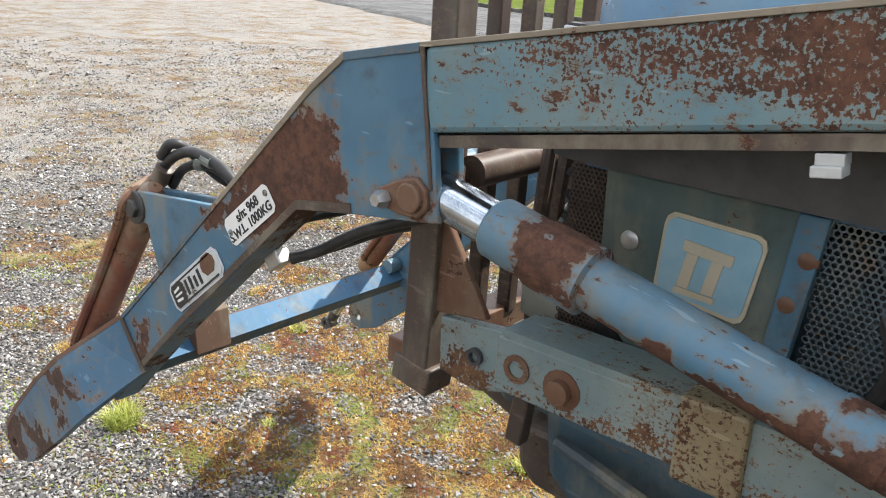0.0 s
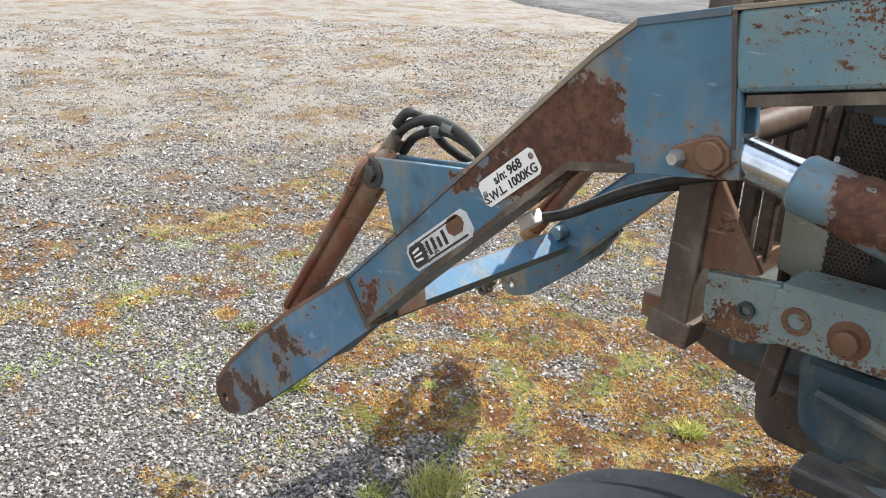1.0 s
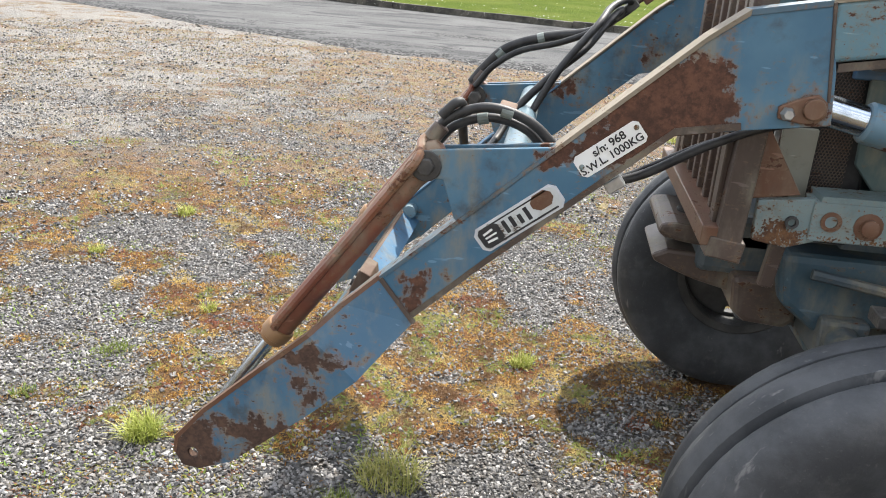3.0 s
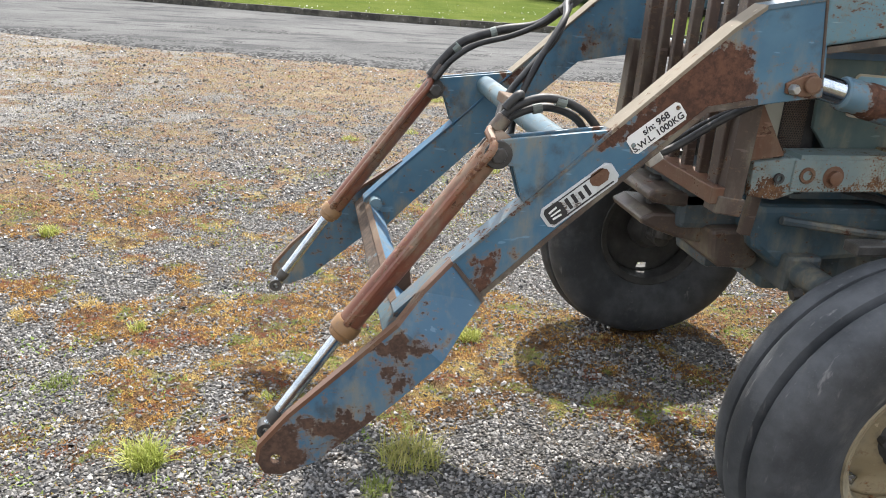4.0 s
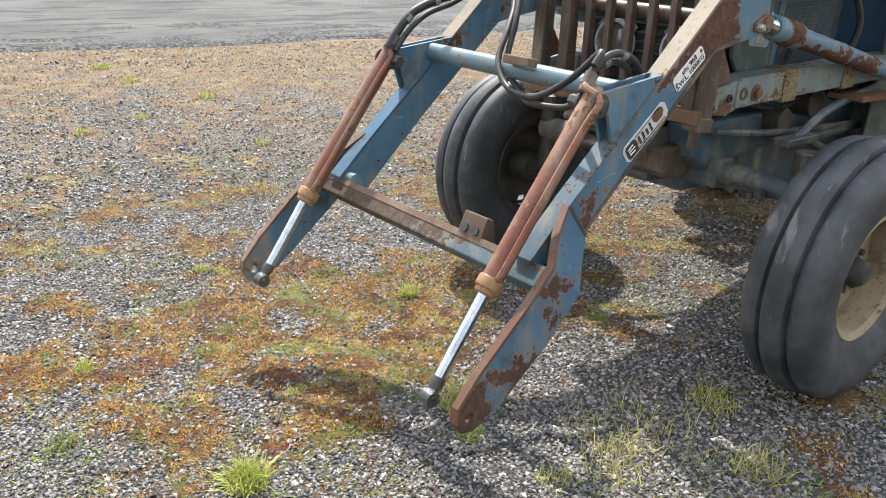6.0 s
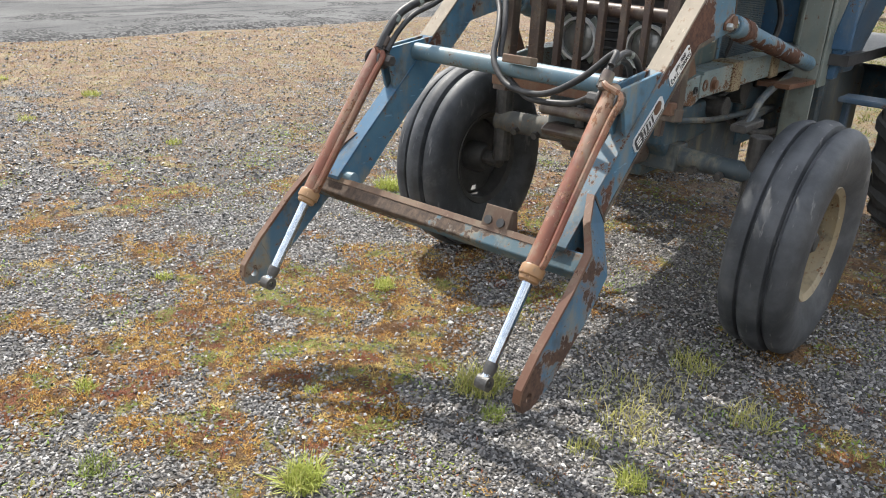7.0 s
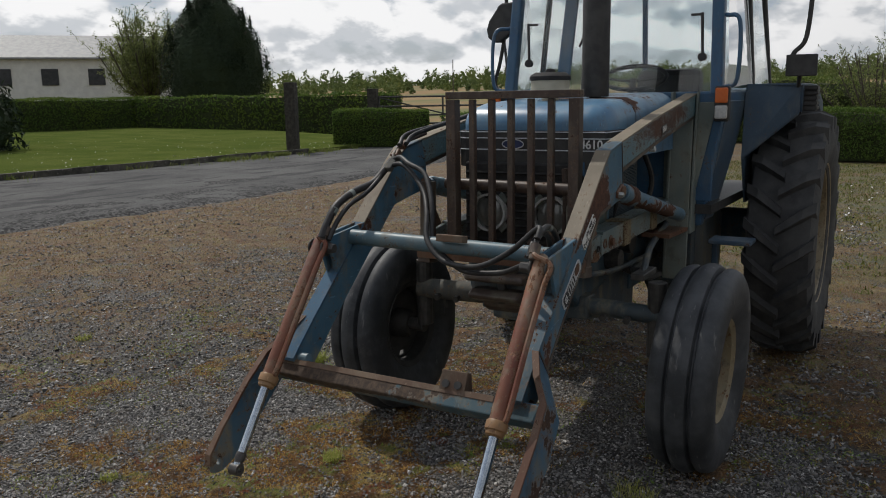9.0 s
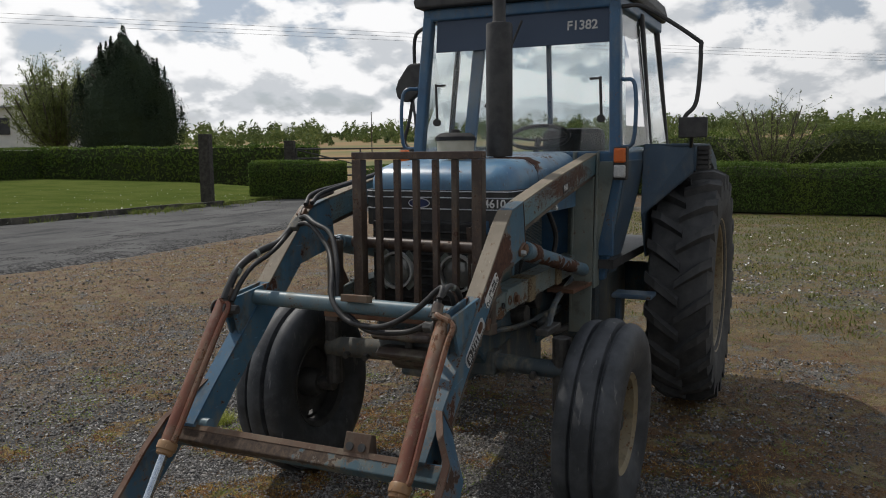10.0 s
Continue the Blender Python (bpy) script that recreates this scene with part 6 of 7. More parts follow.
    plate(bm, [(-0.402, 1.178), (-0.36, 1.172), (-0.330, 1.174), (-0.314, 1.190), (-0.316, 1.215), (-0.335, 1.230), (-0.362, 1.222), (-0.404, 1.202)], (YO + 0.009) * s, (YO - 0.001) * s)
    part("knee_pin", bm, m_rust, root, "rusty pin and keeper strap", bevel=0.003)
    bm = bmesh.new()
    spun(bm, (-0.388, (YO + 0.010) * s, 1.190), (-0.388, (YO + 0.06) * s, 1.190), [(0, 0.013), (0.012, 0.013), (0.017, 0.010), (0.020, 0.009)], 6)
    part("retaining_bolt", bm, m_zinc, root, "grey zinc retaining bolt", smooth=True)
    # bucket cylinder
    a, c, e = Vector((-1.072, 0.472 * s, 1.030)), Vector((-1.421, 0.471 * s, 0.556)), Vector((-1.600, 0.470 * s, 0.297))
    d, d2 = (c - a).normalized(), (e - c).normalized()
    bm = bmesh.new()
    spun(bm, a - d * 0.03, c, [(0, 0.014), (0.012, 0.024), (0.03, 0.0295), ((c - a).length + 0.02, 0.0295)], 24)
    ram = part("bucket_ram", bm, m_red, root, "faded red bucket ram streaked with rust", smooth=True)
    bm = bmesh.new()
    spun(bm, c - d * 0.035, c + d * 0.02, [(0, 0.033), (0.004, 0.036), (0.03, 0.036), (0.034, 0.031), (0.045, 0.030), (0.05, 0.024)], 24)
    part("ochre_gland", bm, m_collar, root, "ochre gland ring", smooth=True)
    bm = bmesh.new()
    cyl(bm, c, e, 0.0165, 20)
    part("bucket_rod", bm, m_chrome, root, "bright chrome bucket rod", smooth=True)
    bm = bmesh.new()
    spun(bm, e - d2 * 0.058, e, [(0, 0.0175), (0.006, 0.0195), (0.022, 0.0195), (0.030, 0.017), (0.050, 0.016)], 16)
    hollow(bm, e + Vector((0, 0.019, 0)) + d2 * 0.003, e - Vector((0, 0.019, 0)) + d2 * 0.003, 0.0215, 0.010, 18)
    part("rod_eye", bm, m_grease, root, "greasy black rod eye", smooth=True)
    bm = bmesh.new()
    side = Vector((-0.008, -0.034, 0.012))
    tube(bm, [Vector((-1.076, 0.447 * s, 1.066)), Vector((-1.094, 0.462 * s, 1.056)), a + side * 1.2 + d * 0.02, a + side * 1.1 + d * 0.10, a + side + d * 0.3, c + side - d * 0.06, c + side * 0.7 - d * 0.03], 0.0105, 8, 5)
    part("feed_pipe", bm, m_red, root, "rusty red feed pipe along the ram", smooth=True)
    bm = bmesh.new()
    spun(bm, (-1.092, 0.449 * s, 1.040), (-1.050, 0.446 * s, 1.098), [(0, 0.012), (0.004, 0.016), (0.022, 0.016), (0.024, 0.019), (0.060, 0.0185), (0.062, 0.013)], 12)
    part("hose_ferrule", bm, m_greasy_rust, root, "dark crimped hose ferrule", smooth=True)
    return root


left, right = arm(-1), arm(1)

# riveted rating plate and maker's strip on the outer face of one arm
ux = Vector((0.775, 0, 0.632)).normalized()
plate_m = Matrix(((ux.x, -ux.z, 0, -0.7065), (0, 0, -1, -YO - 0.001), (ux.z, ux.x, 0, 1.0855), (0, 0, 0, 1)))


def strip(bm, w, h, cut, m, th=0.0016):
    """A thin plate with cut corners, on the plane of m."""
    pts = [(-w / 2 + cut, -h / 2), (w / 2 - cut, -h / 2), (w / 2, -h / 2 + cut), (w / 2, h / 2 - cut), (w / 2 - cut, h / 2), (-w / 2 + cut, h / 2), (-w / 2, h / 2 - cut), (-w / 2, -h / 2 + cut)]
    loft(bm, [[m @ Vector((x, y, z)) for x, y in pts] for z in (0, th)])


bm = bmesh.new()
strip(bm, 0.150, 0.050, 0.008, plate_m)
rating = part("rating_plate", bm, m_white, left, "white metal rating plate with black lettering")
lift = Matrix.Translation((0, 0, 0.0024))
text("rating_text", "s/n: 968", 0.0235, m_ink, plate_m @ lift @ Matrix.Translation((0.004, 0.011, 0)), rating)
text("rating_text", "S.W.L. 1000KG", 0.0225, m_ink, plate_m @ lift @ Matrix.Translation((-0.002, -0.011, 0)), rating)
for x, y in ((-0.066, 0.0), (0.066, 0.010)):
    bm = bmesh.new()
    spun(bm, plate_m @ Vector((x, y, 0.001)), plate_m @ Vector((x, y, 0.01)), [(0, 0.006), (0.0025, 0.005), (0.004, 0.002)], 12)
    part("rivet", bm, m_rail, rating, smooth=True)
strip_m = Matrix(((ux.x, -ux.z, 0, -0.8735), (0, 0, -1, -YO - 0.001), (ux.z, ux.x, 0, 0.9205), (0, 0, 0, 1)))
bm = bmesh.new()
strip(bm, 0.206, 0.058, 0.012, strip_m)
maker = part("maker_strip", bm, m_silver, left, "peeling maker's strip with worn dark lettering")
bm = bmesh.new()
strip(bm, 0.198, 0.050, 0.010, strip_m @ Matrix.Translation((0, 0, 0.0012)))
part("strip_face", bm, m_wornface, maker)
up = strip_m @ Matrix.Translation((0, 0, 0.0030))
bm = bmesh.new()
strip(bm, 0.050, 0.046, 0.008, up @ Matrix.Translation((-0.070, 0, -0.0006)), 0.0006)
part("emblem_field", bm, m_ink, maker, "dark navy end with a worn emblem")
for x, y, w, h, k in ((-0.072, 0.010, 0.024, 0.005, 0.1), (-0.070, 0.0, 0.028, 0.004, 0), (-0.072, -0.010, 0.024, 0.005, -0.1)):
    bm = bmesh.new()
    strip(bm, w, h, 0.001, up @ Matrix.Translation((x, y, 0.0004)) @ Matrix.Rotation(k, 4, "Z"), 0.0006)
    part("pale_mark", bm, m_white, maker)
for x, y, w, h, k in ((-0.032, 0.0, 0.009, 0.030, 0.0), (-0.014, 0.002, 0.009, 0.026, 0.0), (0.004, -0.002, 0.009, 0.022, 0.0), (0.022, 0.0, 0.009, 0.030, 0.0), (0.0, -0.0215, 0.17, 0.004, 0.0), (0.01, 0.0215, 0.14, 0.003, 0.0)):
    bm = bmesh.new()
    strip(bm, w, h, 0.001, up @ Matrix.Translation((x, y, 0)) @ Matrix.Rotation(k, 4, "Z"), 0.0006)
    part("dark_bar", bm, m_ink, maker)
bm = bmesh.new()
strip(bm, 0.050, 0.036, 0.012, up @ Matrix.Translation((0.062, 0.008, 0)), 0.0006)
part("rust_patch", bm, m_rust, maker, "rusted bare patch")

# cross tube and cross bar
bm = bmesh.new()
cyl(bm, (-0.902, -0.446, 1.022), (-0.902, 0.446, 1.030), 0.031, 24)
part("cross_tube", bm, m_tube, loader, "blue round cross tube worn to grey", smooth=True)
bm = bmesh.new()
box(bm, (-0.945, -0.052, 1.064), (0.045, 0.115, 0.028), (0, 10, 0))
part("number_block", bm, m_block, loader, "small worn block welded on the tube", bevel=0.004)
bm = bmesh.new()
cmat = Euler((0, radians(42), 0)).to_matrix().to_4x4()
loft(bm, [[Vector((-1.28, y, 0.568)) + cmat.to_3x3() @ Vector((i * 0.032, 0, j * 0.032)) for i, j in ((-1, -1), (1, -1), (1, 1), (-1, 1))] for y in (-0.585, 0.585)])
bar = part("cross_bar", bm, m_bar, loader, "rusty square cross bar between the arms", bevel=0.005)
bm = bmesh.new()
loft(bm, [[Vector((-1.28, y, 0.568)) + cmat.to_3x3() @ Vector((i * 0.0305, 0, j)) for i, j in ((-1, 0.031), (1, 0.031), (1, 0.0345), (-1, 0.0345))] for y in (-0.58, 0.58)])
part("rear_face", bm, m_blue_edge, bar, "rear face with remains of blue paint")
bm = bmesh.new()
loft(bm, [[Vector((-1.28, y, 0.568)) + cmat.to_3x3() @ Vector((i, 0, j)) for i, j in ((-0.0345, 0.012), (-0.0345, 0.0345), (-0.0305, 0.0345), (-0.0305, 0.012))] for y in (-0.40, 0.575)])
part("worn_edge", bm, m_block, bar, "brown worn upper edge", bevel=0.0015)
bm = bmesh.new()
plate(bm, [(-1.300, 0.585), (-1.225, 0.560), (-1.235, 0.66), (-1.262, 0.672)], -0.19, -0.29)
part("lug", bm, m_block, bar, "rusty lug with two holes", bevel=0.003)
for y in (-0.215, -0.262):
    bm = bmesh.new()
    cyl(bm, (-1.2870, y, 0.6310), (-1.277, y, 0.6268), 0.014, 16)
    part("lug_hole", bm, m_black, bar)
bm = bmesh.new()
cyl(bm, (-1.262, 0.40, 0.615), (-1.262, 0.44, 0.615), 0.022, 14)
part("stub", bm, m_ram, bar, smooth=True)

# guard of upright bars in front of the bonnet
guard = thing("bar_guard", -0.40, 0, 0.86, "brown steel bar guard in front of the bonnet", "guard")
GX = -0.430
bm = bmesh.new()
box(bm, (GX, -0.056, 1.594), (0.05, 0.618, 0.032))
part("top_rail", bm, m_rustdark, guard, bevel=0.003)
bm = bmesh.new()
box(bm, (GX - 0.02, -0.0, 0.895), (0.06, 0.80, 0.045))
part("bottom_rail", bm, m_rust, guard, bevel=0.003)
for k, y in enumerate((0.229, 0.131, 0.039, -0.052, -0.144, -0.234, -0.340)):
    end = k in (0, 6)
    bm = bmesh.new()
    box(bm, (GX, y, 1.242), (0.05 if end else 0.028, 0.046 if end else 0.026, 0.67))
    part("bar", bm, m_rustdark, guard, bevel=0.003)
bm = bmesh.new()
cyl(bm, (-0.385, -0.33, 1.200), (-0.385, 0.29, 1.208), 0.026, 16)
part("cross_pipe", bm, m_rustdark, guard, smooth=True)

# side rails of the loader's subframe, masts
for s in (-1, 1):
    bm = bmesh.new()
    loft(bm, [[(x, 0.322 * s, z), (x, 0.400 * s, z), (x, 0.400 * s, z - 0.088), (x, 0.322 * s, z - 0.088)] for x, z in ((-0.262, 0.996), (0.95, 1.02))])
    rail = part("subframe_rail", bm, m_rail, loader, "pale blue side rail freckled with rust", bevel=0.004)
    bm = bmesh.new()
    box(bm, (0.34, 0.358 * s, 1.0135), (1.18, 0.086, 0.012), (0, -1.1, 0))
    part("rail_cap", bm, m_rail, rail)
    bm = bmesh.new()
    box(bm, (0.068, 0.362 * s, 0.962), (0.088, 0.098, 0.118), (0, -1, 0))
    part("sleeve", bm, m_sleeve, rail, "ochre rusty clamp sleeve", bevel=0.006)
    bm = bmesh.new()
    box(bm, (0.50, 0.362 * s, 0.975), (0.09, 0.098, 0.118), (0, -1, 0))
    part("sleeve", bm, m_sleeve, rail, "ochre rusty clamp sleeve", bevel=0.006)
    bm = bmesh.new()
    plate(bm, [(-0.375, 0.985), (-0.255, 1.000), (-0.245, 0.905), (-0.300, 0.885), (-0.372, 0.895)], 0.394 * s, 0.372 * s)
    part("front_bracket", bm, m_rail, rail, "blue and brown end bracket", bevel=0.003)
    bm = bmesh.new()
    plate(bm, [(-0.395, 1.150), (-0.385, 1.148), (-0.290, 1.003), (-0.375, 0.988), (-0.395, 0.985)], 0.390 * s, 0.376 * s)
    part("bracket_gusset", bm, m_rust, rail, "brown triangular stiffener", bevel=0.003)
    bm = bmesh.new()
    box(bm, (-0.415, 0.375 * s, 1.035), (0.055, 0.055, 0.36), (0, 2, 0))
    box(bm, (-0.425, 0.372 * s, 0.868), (0.078, 0.064, 0.048), (0, 8, 0))
    part("front_post", bm, m_greasy_rust, rail, "brown upright at the end of the rail", bevel=0.004)
    for x, z, r, mm in ((-0.222, 0.955, 0.022, m_rust), (-0.146, 0.952, 0.030, m_rust), (-0.300, 0.945, 0.014, m_black)):
        bm = bmesh.new()
        if r > 0.025:
            spun(bm, (x, 0.398 * s, z), (x, 0.45 * s, z), [(0, r), (0.004, r), (0.005, 0.018), (0.018, 0.018), (0.02, 0.010)], 16)
        else:
            hollow(bm, (x, 0.396 * s, z), (x, 0.4035 * s, z), r, r * 0.6, 16)
        part("rail_bolt", bm, mm, rail, smooth=True)
    bm = bmesh.new()
    loft(bm, [[(x0, 0.375 * s, z), (x0, 0.50 * s, z), (x0 + 0.014, 0.50 * s, z), (x0 + 0.014, 0.375 * s, z)] for x0, z in ((0.80, 0.60), (0.84, 1.46))])
    loft(bm, [[(x0, y * s, z), (x0 + 0.15, y * s, z), (x0 + 0.15, (y - 0.012) * s, z), (x0, (y - 0.012) * s, z)] for x0, z, y in ((0.80, 0.60, 0.392), (0.84, 1.60, 0.392))])
    loft(bm, [[(x0, y * s, z), (x0 + 0.12, y * s, z), (x0 + 0.12, (y - 0.012) * s, z), (x0, (y - 0.012) * s, z)] for x0, z, y in ((0.82, 0.85, 0.512), (0.86, 1.60, 0.52))])
    part("mast", bm, m_cowl, loader, "pale weathered loader mast", bevel=0.003)
    bm = bmesh.new()
    plate(bm, [(0.45, 0.900), (0.86, 0.885), (0.86, 0.865), (0.45, 0.880)], 0.36 * s, 0.50 * s)
    part("mast_foot", bm, m_rust, loader)
tag_m = Matrix(((0.985, -0.173, 0, 0.275), (0, 0, -1, -YO - 0.001), (0.173, 0.985, 0, 1.428), (0, 0, 0, 1)))
bm = bmesh.new()
strip(bm, 0.085, 0.040, 0.004, tag_m)
tag = part("number_tag", bm, m_ink, left, "small black number tag")
text("tag_text", "968", 0.040, m_white, tag_m @ lift, tag)
bm = bmesh.new()
box(bm, (0.155, -0.485, 1.347), (0.026, 0.024, 0.012), (0, -9, 0))
box(bm, (0.155, -0.487, 1.336), (0.028, 0.028, 0.011), (0, -9, 0))
part("lever_block", bm, m_dullwhite, loader, "small white block clipped under the beam", bevel=0.0015)


# hydraulic hoses
def hose(pts, r, label="black hydraulic hose", mat=None):
    bm = bmesh.new()
    tube(bm, pts, r, 10, 8)
    return part("hose", bm, mat or m_hose, loader, label, smooth=True)


hose([(-1.085, -0.447, 1.050), (-1.045, -0.444, 1.105), (-0.965, -0.440, 1.135), (-0.88, -0.432, 1.115), (-0.82, -0.425, 1.065), (-0.80, -0.42, 1.02)], 0.0105)
hose([(-1.070, -0.425, 1.045), (-1.03, -0.422, 1.088), (-0.955, -0.418, 1.110), (-0.88, -0.412, 1.090), (-0.84, -0.405, 1.045), (-0.83, -0.40, 1.0)], 0.0098)
hose([(-1.095, 0.450, 1.052), (-1.054, 0.450, 1.107), (-0.988, 0.450, 1.170), (-0.868, 0.450, 1.212), (-0.744, 0.445, 1.236), (-0.676, 0.43, 1.285), (-0.63, 0.42, 1.325)], 0.0155, "thick sleeved black hose")
hose([(-1.08, 0.425, 1.045), (-1.03, 0.42, 1.110), (-0.95, 0.42, 1.165), (-0.83, 0.425, 1.20), (-0.73, 0.43, 1.245), (-0.66, 0.43, 1.305)], 0.010)
LOOP = "black hose hanging in a loop over the cross tube"
hose([(-0.661, 0.411, 1.303), (-0.668, 0.350, 1.312), (-0.700, 0.280, 1.285), (-0.757, 0.186, 1.214), (-0.842, 0.119, 1.141), (-0.927, 0.068, 1.049), (-0.967, -0.020, 0.984), (-0.987, -0.131, 0.972), (-1.021, -0.235, 0.995),
      (-1.023, -0.339, 1.055), (-1.018, -0.420, 1.128), (-1.030, -0.448, 1.140), (-1.060, -0.452, 1.110)], 0.0105, LOOP)
hose([(-0.631, 0.411, 1.328), (-0.655, 0.360, 1.340), (-0.700, 0.290, 1.318), (-0.733, 0.190, 1.277), (-0.821, 0.107, 1.164), (-0.889, 0.066, 1.038), (-0.930, -0.040, 0.969), (-0.973, -0.138, 0.950), (-0.968, -0.270, 0.958),
      (-1.010, -0.370, 1.000), (-1.060, -0.425, 1.020)], 0.0105, LOOP)
for p in ((-0.665, 0.41, 1.300), (-0.635, 0.405, 1.322), (-0.535, 0.426, 1.386), (-0.585, 0.43, 1.350)):
    bm = bmesh.new()
    box(bm, p, (0.040, 0.036, 0.026), (0, -42, 0))
    part("hose_clamp", bm, m_tan if p[0] < -0.6 else m_rust, loader, "small steel hose clamp", bevel=0.004)
hose([(-0.63, 0.42, 1.325), (-0.585, 0.43, 1.360), (-0.535, 0.43, 1.392), (-0.45, 0.45, 1.400), (-0.30, 0.45, 1.425)], 0.008, "thin steel hydraulic pipe", m_rustdark)
hose([(-0.57, 0.42, 1.385), (-0.45, 0.45, 1.43), (-0.1, 0.45, 1.47), (0.5, 0.45, 1.55)], 0.010)
hose([(-0.55, 0.40, 1.39), (-0.43, 0.42, 1.43), (-0.1, 0.42, 1.475), (0.5, 0.42, 1.555)], 0.010)
hose([(-0.70, -0.45, 1.0), (-0.62, -0.44, 1.03), (-0.5, -0.43, 1.10), (-0.36, -0.40, 1.15), (-0.2, -0.38, 1.16)], 0.010)
hose([(-0.70, -0.42, 0.99), (-0.6, -0.40, 1.04), (-0.5, -0.38, 1.09), (-0.4, -0.36, 1.12)], 0.008)
for p, q in (((-0.935, -0.437, 1.130), (-0.910, -0.435, 1.124)), ((-0.985, -0.419, 1.104), (-0.962, -0.4185, 1.109)), ((-0.90, 0.450, 1.201), (-0.880, 0.450, 1.208)), ((-1.02, 0.450, 1.140), (-1.002, 0.450, 1.158))):
    bm = bmesh.new()
    cyl(bm, p, q, 0.0175 if p[1] > 0 else 0.0125, 12)
    part("hose_band", bm, m_cowl, loader, "pale worn band round a hose", bevel=0.001)
bm = bmesh.new()
box(bm, (-0.685, -0.462, 1.005), (0.04, 0.028, 0.026), (0, -38, 0))
part("hose_coupling", bm, m_zinc, loader, "grey metal hose coupling", bevel=0.003)


# ---- loose stones, dry moss and grass on the yard ----
def joined(name, verts, faces, material, label, category):
    """Very many small pieces as one mesh."""
    me = bpy.data.meshes.new(name)
    n, k = len(faces), faces.shape[1]
    me.vertices.add(len(verts))
    me.vertices.foreach_set("co", verts.astype(np.float32).ravel())
    me.loops.add(n * k)
    me.loops.foreach_set("vertex_index", faces.astype(np.int32).ravel())
    me.polygons.add(n)
    me.polygons.foreach_set("loop_start", np.arange(0, n * k, k, dtype=np.int32))
    me.polygons.foreach_set("use_smooth", np.zeros(n, dtype=bool))
    me.update(calc_edges=True)
    me.materials.append(material)
    return tagged(new(name, me), label, category, kind="stuff")


def turn_matrices(rng, n, tilt):
    """Random turns about z with a small tilt."""
    a, b, c = rng.uniform(0, 6.283, n), rng.normal(0, tilt, n), rng.normal(0, tilt, n)
    ca, sa, cb, sb, cc, sc = np.cos(a), np.sin(a), np.cos(b), np.sin(b), np.cos(c), np.sin(c)
    z, o = np.zeros(n), np.ones(n)
    rz = np.stack((ca, -sa, z, sa, ca, z, z, z, o), -1).reshape(n, 3, 3)
    rx = np.stack((o, z, z, z, cb, -sb, z, sb, cb), -1).reshape(n, 3, 3)
    ry = np.stack((cc, z, sc, z, o, z, -sc, z, cc), -1).reshape(n, 3, 3)
    return rz @ rx @ ry


def under_tyre(x, y):
    hit = np.zeros(len(x), dtype=bool)
    for cx, cy, w in ((-0.095, 0.775, 0.12), (-0.095, -0.800, 0.12), (1.97, 0.89, 0.2), (1.97, -0.89, 0.2)):
        hit |= (np.abs(x - cx) < 0.10) & (np.abs(y - cy) < w)
    return hit


GEM_V = np.array([(math.cos(a), math.sin(a), -0.2) for a in (0, 1.57, 3.14, 4.71)] + [(0.74 * math.cos(a), 0.74 * math.sin(a), 0.62) for a in (0.785, 2.9, 4.9)])
GEM_F = np.array([(0, 1, 4), (1, 5, 4), (1, 2, 5), (2, 3, 6), (2, 6, 5), (3, 0, 6), (0, 4, 6), (4, 5, 6)])
CAP_V = np.array([(1, 0, 0), (0, 1, 0), (-1, 0, 0), (0, -1, 0), (0, 0, 1)], dtype=float)
CAP_F = np.array([(0, 1, 4), (1, 2, 4), (2, 3, 4), (3, 0, 4)])


def fleck_amount(x, y):
    """How thick the flecks of moss lie on the open yard."""
    verge = np.exp(-((along(EDGE, x) - y - 1.3) / 1.6) ** 2)
    return 0.75 * fbm(x, y, 6.0, 4, 83) + 0.5 * fbm(x, y, 1.1, 4, 87) + 0.07 * verge + 0.13 * np.clip((x + 1.5) / 3, 0, 1)


